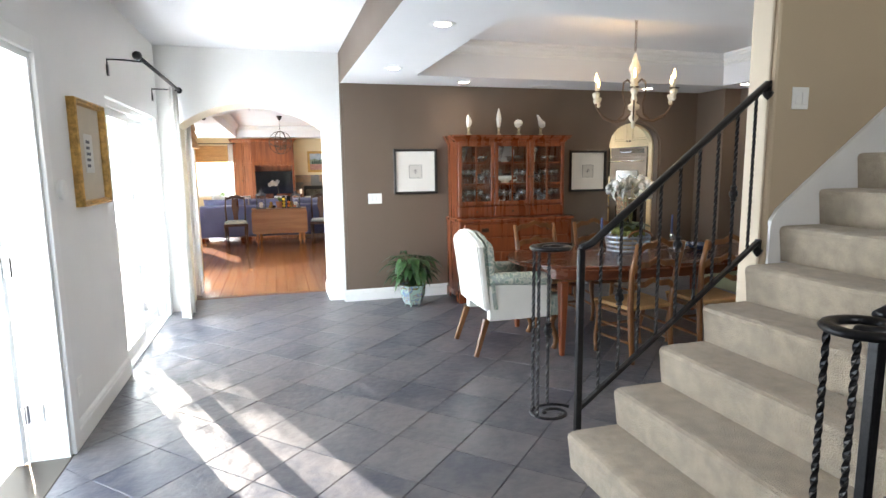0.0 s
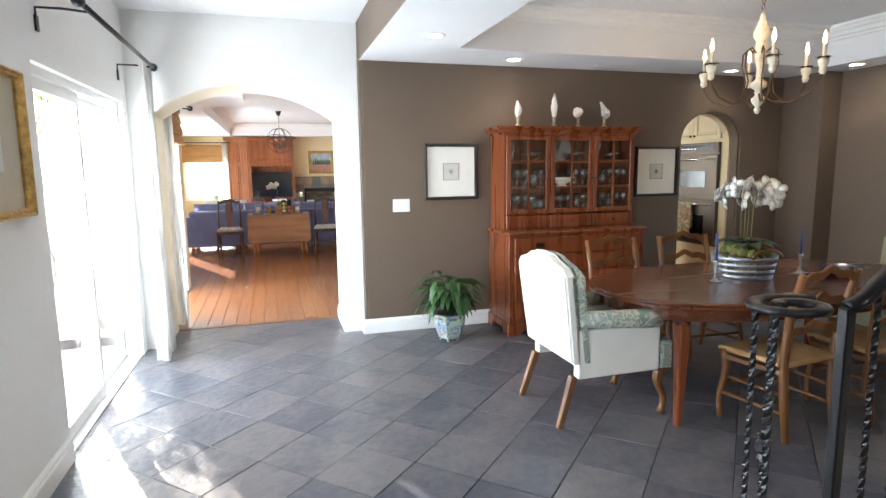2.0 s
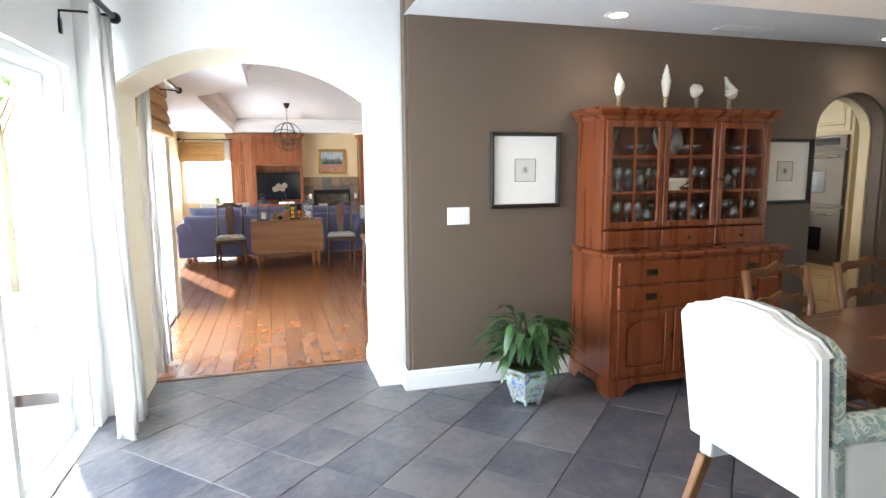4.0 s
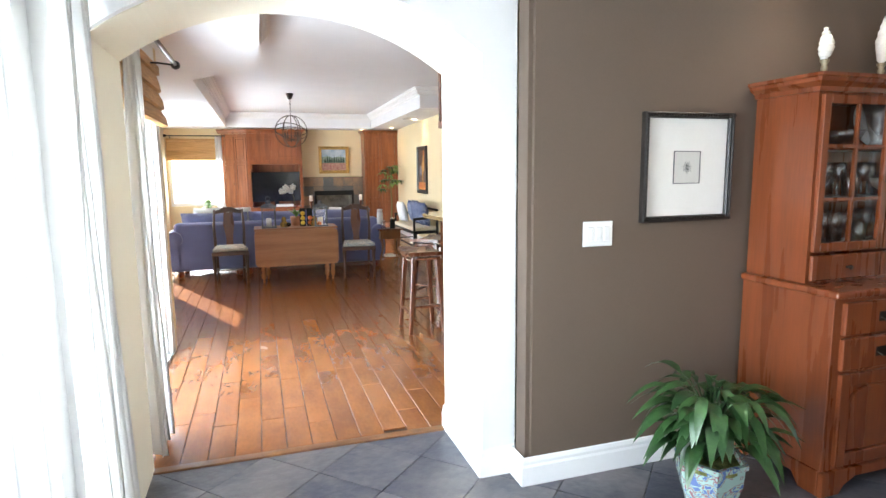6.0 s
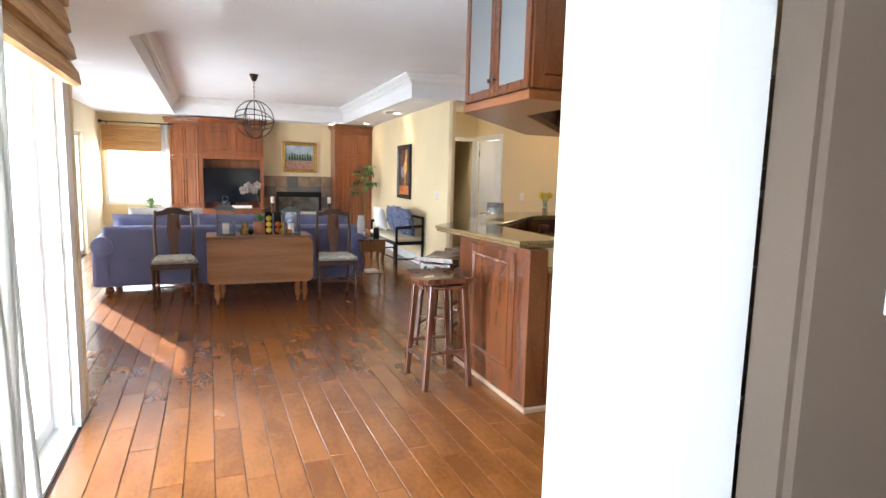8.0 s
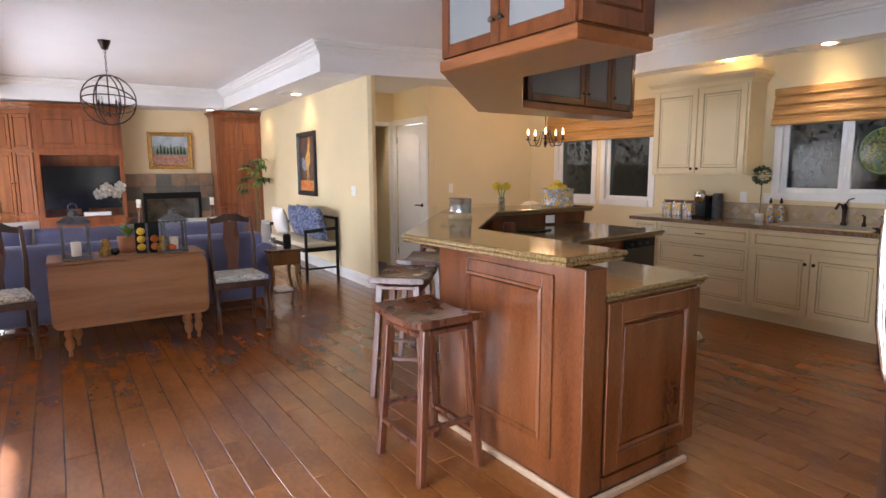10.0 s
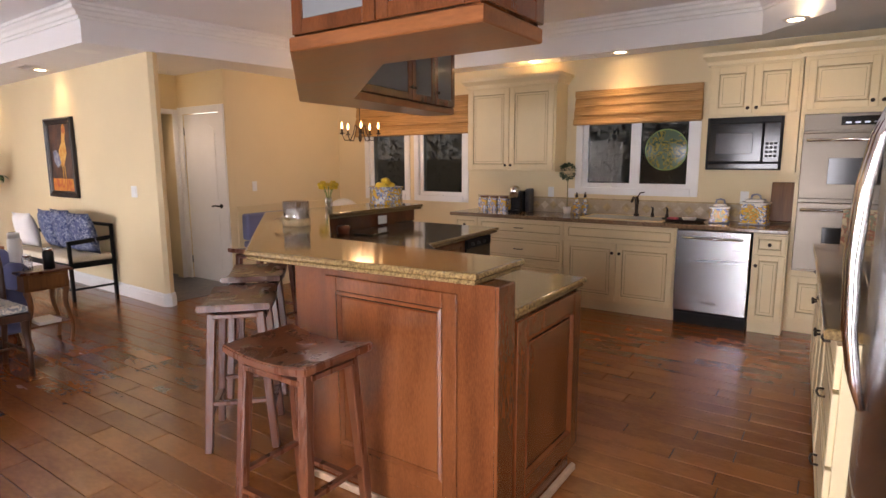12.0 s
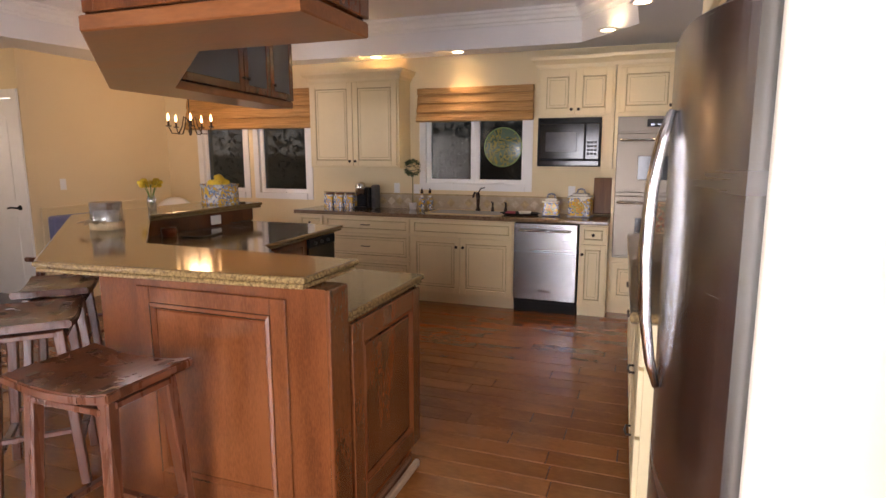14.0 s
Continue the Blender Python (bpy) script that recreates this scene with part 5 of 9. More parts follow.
def chandelier():
    t = thing("chandelier", "distressed cream wood and iron chandelier with lit candle bulbs", "chandelier", pose(3.08, 4.42, 0))
    part("canopy", lathe([(0, 2.86), (0.02, 2.87), (0.06, 2.885), (0.065, 2.90), (0, 2.90)], 18), M_RUST, t, smooth=True)
    for k in range(8):
        z = 2.85 - k * 0.035
        ring = [(0.011 * math.cos(q), 0, z + 0.02 * math.sin(q)) for q in [2 * math.pi * i / 10 for i in range(10)]]
        part("chain_link", moved(tube(ring, 0.003, 5, closed=True), pose(0, 0, 0, 0, 0, 90 * (k % 2))), M_RUST, t)
    part("column", lathe([(0, 1.90), (0.012, 1.905), (0.022, 1.93), (0.014, 1.95), (0.038, 1.98), (0.045, 2.01), (0.025, 2.035), (0.02, 2.06), (0.05, 2.08), (0.052, 2.11), (0.022, 2.13), (0.018, 2.2), (0.03, 2.25), (0.038, 2.32), (0.03, 2.38), (0.048, 2.41), (0.052, 2.44), (0.035, 2.48), (0.02, 2.52), (0.012, 2.56), (0, 2.57)], 18), M_CHANDW, t, "turned column with worn cream paint", smooth=True)
    R = 0.375
    for k in range(6):
        a = 60 * k + 55.6
        m = pose(0, 0, 0, 0, 0, a)
        arm = [(0.03, 0, 2.03), (0.09, 0, 1.98), (0.20, 0, 1.965), (0.31, 0, 2.01), (R - 0.005, 0, 2.09), (R, 0, 2.14)]
        scroll = [(0.03, 0, 2.30), (0.07, 0, 2.34), (0.11, 0, 2.31), (0.115, 0, 2.22), (0.085, 0, 2.12), (0.10, 0, 2.03), (0.16, 0, 1.975)]
        am = part("arm", moved(joined(tube(arm, 0.007, 8), tube(scroll, 0.005, 6)), m), M_RUST, t, "curved rusty iron arm", smooth=True)
        at = m @ Matrix.Translation((R, 0, 0))
        part("drip_cup", moved(lathe([(0, 2.115), (0.012, 2.12), (0.024, 2.14), (0.018, 2.16), (0.026, 2.175), (0.034, 2.20), (0.026, 2.215), (0, 2.215)], 12), at), M_CHANDW, am, "turned cream wooden cup", smooth=True)
        part("drip_pan", moved(joined(*[moved(leaf(0.06, 0.035, 0.4), pose(0, 0, 2.216, 0, -12, 72 * j)) for j in range(5)]), at), M_RUST, am, "rusty leaf-shaped pan", smooth=True)
        part("candle_tube", moved(lathe([(0.012, 2.215), (0.013, 2.235), (0.011, 2.245), (0.011, 2.305), (0, 2.305)], 10), at), M_CHANDW, am)
        part("bulb", moved(lathe([(0.006, 2.305), (0.011, 2.32), (0.013, 2.335), (0.008, 2.365), (0.003, 2.385), (0, 2.39)], 10), at), M_BULB, am, "lit flame-shaped bulb", smooth=True)
        la = new("chandelier_lamp", bpy.data.lights.new("chandelier_lamp", "POINT"))
        la.data.energy, la.data.color, la.data.shadow_soft_size = 0.38, (1.0, 0.66, 0.34), 0.03
        la.location = (3.08 + R * math.cos(radians(a)), 4.42 + R * math.sin(radians(a)), 2.45)


chandelier()
for x, y in ((1.04, 3.65), (1.06, 5.41), (2.02, 6.15), (4.5, 6.2), (5.45, 5.6)):
    downlight(x, y, CEIL, False, 1.8)
ceiling_vent(3.12, 6.25, CEIL, 0.42, 0.14)


# ---- staircase ----
NOSE_X, RISE, GOING, SY0, SY1 = 1.28, 0.203, 0.268, 0.95, 2.30
def staircase():
    s = structure("stairs", box(NOSE_X + 0.30, SY0 + 0.02, -0.05, NOSE_X + 0.34, SY1 - 0.02, RISE), M_CARPET, "beige carpeted staircase with bullnosed treads", "stairs")
    for k in range(13):
        x, z = NOSE_X + k * GOING, RISE * (k + 1)
        y1_ = SY1 if k < 5 else 2.346
        z0_ = z - RISE - (0.0 if k else 0.01)
        prof = [(x + 0.030, z0_), (x + 0.010, z - 0.05), (x + 0.006, z - 0.03), (x + 0.012, z - 0.012), (x + 0.030, z - 0.003), (x + 0.06, z), (x + GOING + 0.036, z - 0.001), (x + GOING + 0.036, z0_)]
        bm = upright(prof, SY0, y1_, 0.012)
        part("step", bm, M_CARPET, s)


staircase()
slope = RISE / GOING
out = [(2.56, 0.9), (2.56, 1.24), (2.60, 1.30), (4.6, 1.30 + 2.0 * slope), (4.6, 0.9 + 2.04 * slope)]
structure("trim_stair_skirt", upright(out, 2.332, 2.349), M_TRIM, "white stair skirting board", "trim")
structure("trim_stair_cap", upright([(2.555, 1.225), (2.555, 1.25), (2.60, 1.315), (4.6, 1.315 + 2.0 * slope), (4.6, 1.285 + 2.0 * slope), (2.61, 1.285)], 2.322, 2.347), M_TRIM, "white moulded cap on the stair skirting", "trim")
switch_plate(2.72, 2.349, 1.925, "-y", 2, "cream double rocker switch on the stair wall")


def railing(x_, y_, out_sign, label, length):
    """Iron handrail with twisted balusters, a volute and a newel bar."""
    t = thing("stair_railing", label, "railing")
    px, pz = x_, 1.15
    sl = RISE / GOING
    ex = px + length
    top = [(px, y_, pz), (px + 0.06, y_, pz + 0.02), (ex, y_, pz + sl * length)]
    part("handrail", tube(top, 0.026, 10, 0.75), M_IRON, t, "black handrail worn to a shine", smooth=True)
    part("lower_rail", bar((px, y_, 0.275), (ex, y_, 0.275 + sl * length), 0.022, 0.03), M_IRON, t)
    part("newel", bar((px, y_, 0.0), (px, y_, pz), 0.034), M_IRON, t)
    cx_, cy_ = px - 0.125, y_ + out_sign * 0.06
    for z, nm, rr in ((pz, "volute", 0.022), (0.25, "lower_volute", 0.013)):
        sp = []
        for i in range(34):
            a = radians(-20 - i * 15.5)
            r = 0.135 * (1 - i / 46)
            sp.append((cx_ + r * math.cos(a), cy_ - out_sign * r * math.sin(a) * 0.85, z))
        part(nm, tube(sp, rr, 8, 0.6), M_IRON, t, smooth=True)
    def twisted(x, y, z0, z1, collar):
        n = int((z1 - z0) / 0.014)
        bm = bmesh.new()
        rings = []
        for i in range(n + 1):
            z = z0 + (z1 - z0) * i / n
            a = i * 0.62
            rings.append([bm.verts.new((x + 0.0098 * math.cos(a + q), y + 0.0098 * math.sin(a + q), z)) for q in (0, math.pi / 2, math.pi, 1.5 * math.pi)])
        for a, b in zip(rings, rings[1:]):
            for q in range(4):
                bm.faces.new((a[q], a[(q + 1) % 4], b[(q + 1) % 4], b[q]))
        if collar:
            zc = (z0 + z1) / 2 - 0.02
            bm = joined(bm, moved(lathe([(0.01, -0.045), (0.019, -0.04), (0.013, -0.025), (0.024, -0.01), (0.024, 0.01), (0.013, 0.025), (0.019, 0.04), (0.01, 0.045)], 10), pose(x, y, zc)))
        part("baluster", bm, M_IRON, t, "twisted iron baluster")
    nb = int(length / 0.118)
    for i in range(1, nb + 1):
        x = px + i * length / (nb + 0.6)
        h0 = sl * (x - px)
        twisted(x, y_, 0.29 + h0, pz - 0.01 + h0, i % 3 == 2)
    for q, col in ((-200, False), (-150, False), (-80, True)):
        twisted(cx_ + 0.105 * math.cos(radians(q)), cy_ - out_sign * 0.09 * math.sin(radians(q)), 0.25, pz, col)
    for z in (pz + sl * length, 0.275 + sl * length):
        part("rosette", joined(box(ex, y_ - 0.02, z - 0.055, ex + 0.012, y_ + 0.02, z + 0.015, 0.003), moved(lathe([(0, -0.03), (0.02, -0.01), (0.03, 0.01), (0.01, 0.03), (0, 0.035)], 8), pose(ex + 0.004, y_, z - 0.06))), M_IRON, t)
    return t


railing(1.39, 2.37, 1, "black wrought iron stair railing with twisted balusters", 1.125)
railing(1.46, 0.90, -1, "near black wrought iron stair railing with a scrolled end", 2.2)

# dining window
dw = structure("window_3", joined(box(5.74, 3.60, 0.86, 5.77, 3.65, 2.10), box(5.74, 5.15, 0.86, 5.77, 5.20, 2.10), box(5.74, 3.65, 2.05, 5.77, 5.15, 2.10), box(5.72, 3.60, 0.84, 5.80, 5.20, 0.90), box(5.80, 4.37, 0.9, 5.85, 4.43, 2.05)), M_TRIM, "white framed dining room window", "window")
g = part("pane", box(5.82, 3.65, 0.9, 5.826, 5.15, 2.05), M_GLASS, dw)
g.visible_shadow = False
rs = thing("roman_shade", "white folded roman shade on the dining window", "shade")
for k in range(4):
    part("fold", box(5.70 - 0.008 * k, 3.62, 1.98 - 0.085 * k - 0.05, 5.735, 5.18, 2.06 - 0.085 * k, bevel=0.012, seg=2), M_WHITEC, rs)


# small garden tree beside the patio, which dapples the sun
def garden_tree(x, y, h, r):
    t = thing("garden_tree", "small leafy tree beside the patio", "tree", pose(x, y, -0.21))
    part("trunk", tube([(0, 0, 0), (0.03, 0.02, h * 0.4), (0, 0, h * 0.7), (0.05, 0, h * 0.95)], [0.06, 0.05, 0.035, 0.015], 8), M_STEM, t, smooth=True)
    rnd = random.Random(41)
    for k in range(7):
        a = k * 0.9
        part("limb", tube([(0, 0, h * (0.5 + 0.05 * k)), (0.3 * r * math.cos(a), 0.3 * r * math.sin(a), h * (0.62 + 0.04 * k)), (0.7 * r * math.cos(a), 0.7 * r * math.sin(a), h * (0.72 + 0.035 * k))], [0.02, 0.014, 0.006], 6), M_STEM, t)
    verts, faces = [], []
    for k in range(900):
        v = Vector((rnd.gauss(0, 0.5), rnd.gauss(0, 0.5), rnd.gauss(0, 0.42)))
        c = Vector((v.x * r, v.y * r, h * 0.82 + v.z * r))
        m = Euler((rnd.uniform(0, 6.3), rnd.uniform(0, 6.3), rnd.uniform(0, 6.3))).to_matrix()
        s = rnd.uniform(0.04, 0.085)
        i = len(verts)
        for q in ((-1, 0, 0), (0, -0.5, 0.1), (1, 0, 0), (0, 0.5, 0.1)):
            verts.append(tuple(c + m @ Vector(q) * s))
        faces.append((i, i + 1, i + 2, i + 3))
    me = bpy.data.meshes.new("crown")
    me.from_pydata(verts, [], faces)
    me.materials.append(M_LEAFL)
    new("crown", me).parent = t


garden_tree(-3.75, 11.9, 4.3, 0.75)


# ---- living room ----
def raised_door(t, name, x0, z0, x1, z1, y, material, rail=0.065, knob=None, arched=False, hardware=None, glaze=None):
    """A cabinet door facing -y in local space, with its field and knob."""
    d = part(name, framed_panel(x0, z0, x1, z1, y, rail, 0.022), material, t)
    part("raised_field", field(x0, z0, x1, z1, y, rail), material, d)
    if glaze:
        gl = profile_run([(0, 0), (0, 0.0015), (0.007, 0.0015), (0.007, 0)], [(x0 + rail, z0 + rail), (x1 - rail, z0 + rail), (x1 - rail, z1 - rail), (x0 + rail, z1 - rail)], True)
        part("glaze_line", moved(gl, pose(0, y + 0.012, 0, 90)), glaze, d)
        g2 = profile_run([(0, 0), (0, 0.0012), (0.004, 0.0012), (0.004, 0)], [(x0 + rail + 0.03, z0 + rail + 0.03), (x1 - rail - 0.03, z0 + rail + 0.03), (x1 - rail - 0.03, z1 - rail - 0.03), (x0 + rail + 0.03, z1 - rail - 0.03)], True)
        if x1 - x0 > 2 * rail + 0.1 and z1 - z0 > 2 * rail + 0.1:
            part("field_line", moved(g2, pose(0, y + 0.004, 0, 90)), glaze, d)
    if knob:
        part("knob", moved(lathe([(0.006, 0), (0.006, 0.014), (0.015, 0.02), (0.014, 0.028), (0, 0.031)], 12), pose(knob[0], y, knob[1], 90)), hardware or M_BRONZE, d, smooth=True)
    return d


CABY = 18.12
M_LRCAB = wood_mat("red_brown_cabinet_wood", (0.17, 0.046, 0.015), (0.30, 0.092, 0.030), 0.3, along=2, coat=0.3)


def media_cabinet():
    t = thing("media_cabinet", "tall red-brown wooden wall cabinet with a television niche", "cabinet")
    x0, x1 = -0.72, 0.50
    part("body", joined(box(x0, CABY + 0.03, 0, x0 + 0.06, FAR_Y - 0.01, 2.40), box(x1 - 0.06, CABY + 0.03, 0, x1, FAR_Y - 0.01, 2.40), box(x0 + 0.06, FAR_Y - 0.05, 0, x1 - 0.06, FAR_Y - 0.01, 2.40),
                        box(x0 + 0.06, CABY + 0.03, 1.70, x1 - 0.06, FAR_Y - 0.05, 2.40), box(x0 + 0.06, CABY + 0.03, 0, x1 - 0.06, FAR_Y - 0.05, 0.70)), M_LRCAB, t)
    for a, b in ((x0 + 0.05, (x0 + x1) / 2 - 0.004), ((x0 + x1) / 2 + 0.004, x1 - 0.05)):
        raised_door(t, "upper_door", a, 1.80, b, 2.33, CABY, M_LRCAB, 0.07)
        raised_door(t, "lower_door", a, 0.10, b, 0.66, CABY, M_LRCAB, 0.07)
    part("cornice", joined(profile_run([(0, 0), (0.02, 0), (0.03, 0.03), (0.075, 0.07), (0.08, 0.10), (0, 0.10)], [(x1, FAR_Y - 0.01, 2.40), (x1, CABY + 0.01, 2.40), (x0, CABY + 0.01, 2.40), (-1.34, FAR_Y - 0.15, 2.40)]), box(x0, CABY + 0.03, 2.40, x1, FAR_Y - 0.01, 2.49)), M_LRCAB, t)
    # slanting side section
    side = thing("corner_cabinet", "slanted red-brown corner cabinet with panelled doors", "cabinet", pose(-0.73, CABY + 0.02, 0, 0, 0, -31))
    part("body", box(-0.66, 0.025, 0, 0.0, 0.20, 2.40), M_LRCAB, side)
    for a, b in ((-0.64, -0.335), (-0.325, -0.02)):
        raised_door(side, "upper_door", a, 1.78, b, 2.33, 0, M_LRCAB, 0.05)
        raised_door(side, "middle_door", a, 0.74, b, 1.74, 0, M_LRCAB, 0.05, ((b if a < -0.5 else a) + (-0.02 if a < -0.5 else 0.02), 1.25))
        raised_door(side, "lower_door", a, 0.10, b, 0.70, 0, M_LRCAB, 0.05)


media_cabinet()


def television():
    t = thing("television", "black flat television standing in the cabinet niche", "television", pose(-0.11, CABY + 0.06, 0))
    part("screen", box(-0.545, 0, 0.83, 0.545, 0.012, 1.52, bevel=0.004), M_BLACK, t, "glossy black screen")
    part("back_shell", box(-0.52, 0.013, 0.86, 0.52, 0.06, 1.50, bevel=0.01), M_BLACKM, t)
    part("stand", joined(box(-0.05, 0.014, 0.72, 0.05, 0.05, 0.86), box(-0.22, -0.02, 0.703, 0.22, 0.16, 0.72, bevel=0.006)), M_BLACK, t)
    s = thing("sound_bar", "small pale grey soundbar under the television", "speaker", pose(0.06, CABY + 0.005, 0.703))
    part("case", box(-0.20, -0.03, 0.0, 0.20, 0.03, 0.07, bevel=0.012, seg=2), M_GALV, s)
    part("grille", box(-0.19, -0.034, 0.01, 0.19, -0.0305, 0.06), M_PLASTIC, s)


television()


def fireplace():
    t = structure("fireplace", joined(box(0.52, FAR_Y - 0.16, 0, 0.80, FAR_Y - 0.004, 1.385), box(1.72, FAR_Y - 0.16, 0, 1.98, FAR_Y - 0.004, 1.385), box(0.80, FAR_Y - 0.16, 1.03, 1.72, FAR_Y - 0.004, 1.385), box(0.80, FAR_Y - 0.16, 0, 1.72, FAR_Y - 0.004, 0.36)), M_GROUT, "fireplace with a multicoloured slate tile surround", "fireplace")
    th, n = 0.25, 0
    y = FAR_Y - 0.175
    for r in range(6):
        z0 = 0.004 + r * 0.232
        for c in range(6):
            x0 = 0.523 + c * 0.243
            x1, z1 = x0 + 0.237, min(z0 + 0.226, 1.383)
            cx_, cz = (x0 + x1) / 2, (z0 + z1) / 2
            if 0.80 < cx_ < 1.72 and 0.36 < cz < 1.03:
                continue
            part("tile", box(x0, y - 0.003 * ((r * 7 + c * 3) % 3), z0, x1, FAR_Y - 0.161, z1, bevel=0.004), M_SLATEW, t)
    part("firebox", joined(box(0.80, FAR_Y - 0.158, 0.362, 0.83, FAR_Y + 0.35, 1.028), box(1.69, FAR_Y - 0.158, 0.362, 1.72, FAR_Y + 0.35, 1.028), box(0.83, FAR_Y + 0.33, 0.362, 1.69, FAR_Y + 0.35, 1.028)), M_SOOT, t)
    part("insert_frame", joined(box(0.78, FAR_Y - 0.20, 0.94, 1.74, FAR_Y - 0.18, 1.05, 0.004), box(0.78, FAR_Y - 0.20, 0.34, 0.83, FAR_Y - 0.18, 0.94, 0.004), box(1.69, FAR_Y - 0.20, 0.34, 1.74, FAR_Y - 0.18, 0.94, 0.004)), M_BLACKM, t, "black metal fireplace frame")
    for k in range(3):
        lg = thing("pillar_candle", "white pillar candle in the fireplace", "candle", pose(1.08 + 0.14 * k, FAR_Y - 0.08 + 0.03 * (k % 2), 0.362), "candles in the fireplace")
        part("wax", lathe([(0, 0), (0.04, 0), (0.04, 0.16 + 0.05 * (k % 2)), (0.03, 0.15 + 0.05 * (k % 2)), (0, 0.15 + 0.05 * (k % 2))], 14), M_CANDLE, lg, smooth=True)
        part("wick", lathe([(0.002, 0.14), (0.002, 0.22 + 0.04 * (k % 2))], 5), M_BLACKM, lg)


# the firebox needs a recess in the far wall
structure("firebox_back", box(0.75, FAR_Y + 0.36, 0.2, 1.8, FAR_Y + 0.42, 1.3), M_SOOT, "dark back of the fireplace", "fireplace")
fireplace()
tagged(part("log", joined(moved(lathe([(0, -0.3), (0.05, -0.3), (0.055, 0), (0.048, 0.3), (0, 0.3)], 10), pose(1.25, FAR_Y - 0.06, 0.42, 0, 90)), ), M_SOOT, smooth=True), "charred log in the fireplace", "log")


def floor_candle(x, y):
    t = thing("floor_candlestick", "tall turned dark wood candlestick with a white pillar candle", "candlestick", pose(x, y, 0), "candlesticks by the fireplace")
    part("pillar", lathe([(0, 0), (0.09, 0), (0.09, 0.03), (0.04, 0.06), (0.025, 0.15), (0.035, 0.25), (0.02, 0.3), (0.032, 0.42), (0.02, 0.5), (0.035, 0.6), (0.02, 0.7), (0.03, 0.78), (0.05, 0.82), (0, 0.825)], 14), M_STOOL, t, smooth=True)
    part("candle", lathe([(0, 0.825), (0.038, 0.825), (0.038, 0.96), (0.03, 0.955), (0, 0.95)], 14), M_CANDLE, t, smooth=True)


floor_candle(0.66, 18.0)
floor_candle(1.84, 18.0)


def tall_cabinet():
    t = thing("storage_cabinet", "tall red-brown panelled storage cabinet beside the fireplace", "cabinet")
    x0, x1 = 1.99, 2.82
    part("body", box(x0, CABY + 0.025, 0, x1, FAR_Y - 0.004, 2.42), M_LRCAB, t)
    xm = (x0 + x1) / 2
    for a, b in ((x0 + 0.02, xm - 0.004), (xm + 0.004, x1 - 0.02)):
        raised_door(t, "upper_door", a, 1.85, b, 2.38, CABY, M_LRCAB, 0.06)
        raised_door(t, "middle_door", a, 0.80, b, 1.81, CABY, M_LRCAB, 0.06)
        raised_door(t, "lower_door", a, 0.10, b, 0.76, CABY, M_LRCAB, 0.06)
    part("cornice", joined(profile_run([(0, 0), (0.02, 0), (0.03, 0.03), (0.07, 0.06), (0.07, 0.08), (0, 0.08)], [(x1, CABY + 0.01, 2.42), (x0, CABY + 0.01, 2.42), (x0, FAR_Y - 0.01, 2.42)]), box(x0, CABY + 0.02, 2.42, x1, FAR_Y - 0.004, 2.49)), M_LRCAB, t)


tall_cabinet()
M_SKYP = mat("painted_sky", (0.26, 0.38, 0.50), 0.6, color2=(0.55, 0.60, 0.62), scale=6, bump=0.3)
M_FIELDP = mat("painted_field", (0.30, 0.12, 0.10), 0.6, color2=(0.50, 0.30, 0.22), scale=30, bump=0.3)
M_HILLP = mat("painted_hill", (0.16, 0.24, 0.20), 0.6, color2=(0.30, 0.36, 0.28), scale=12, bump=0.3)
M_TREEP = mat("painted_tree", (0.02, 0.05, 0.03), 0.6, var=0.3, scale=40)


def landscape(t, a, b):
    part("canvas", box(-a, -0.012, -b, a, -0.004, b), M_SKYP, t, "painted sky")
    part("field_paint", box(-a, -0.0135, -b, a, -0.0121, -b * 0.28), M_FIELDP, t)
    part("hill_paint", upright([(-a, -b * 0.28), (a, -b * 0.28), (a, b * 0.22), (a * 0.4, b * 0.34), (0, b * 0.2), (-a * 0.5, b * 0.38), (-a, b * 0.25)], -0.0134, -0.0121), M_HILLP, t)
    for k in range(9):
        x = -a * 0.72 + k * a * 0.19
        h = b * (0.5 + 0.12 * ((k * 5) % 3))
        part("tree_paint", upright([(x - 0.02, -b * 0.26), (x + 0.02, -b * 0.26), (x + 0.024, -b * 0.1), (x, -b * 0.26 + h), (x - 0.024, -b * 0.1)], -0.015, -0.0136), M_TREEP, t)


framed_picture("landscape_painting", "gilt framed painting of a field with dark cypress trees", 1.30, FAR_Y - 0.004, 1.80, "-y", 0.74, 0.66, 0.075, M_GOLD, landscape, 0.05)
M_REDP = mat("painted_red", (0.45, 0.07, 0.03), 0.6, color2=(0.65, 0.30, 0.05), scale=14, bump=0.3)
M_DARKP = mat("painted_dark", (0.03, 0.02, 0.02), 0.6, color2=(0.16, 0.08, 0.05), scale=5, bump=0.3)
M_BLUEP = mat("painted_blue", (0.10, 0.13, 0.25), 0.6, color2=(0.42, 0.42, 0.45), scale=20, bump=0.3)
M_ORANGP = mat("painted_orange", (0.60, 0.24, 0.03), 0.6, color2=(0.75, 0.50, 0.15), scale=16, bump=0.3)


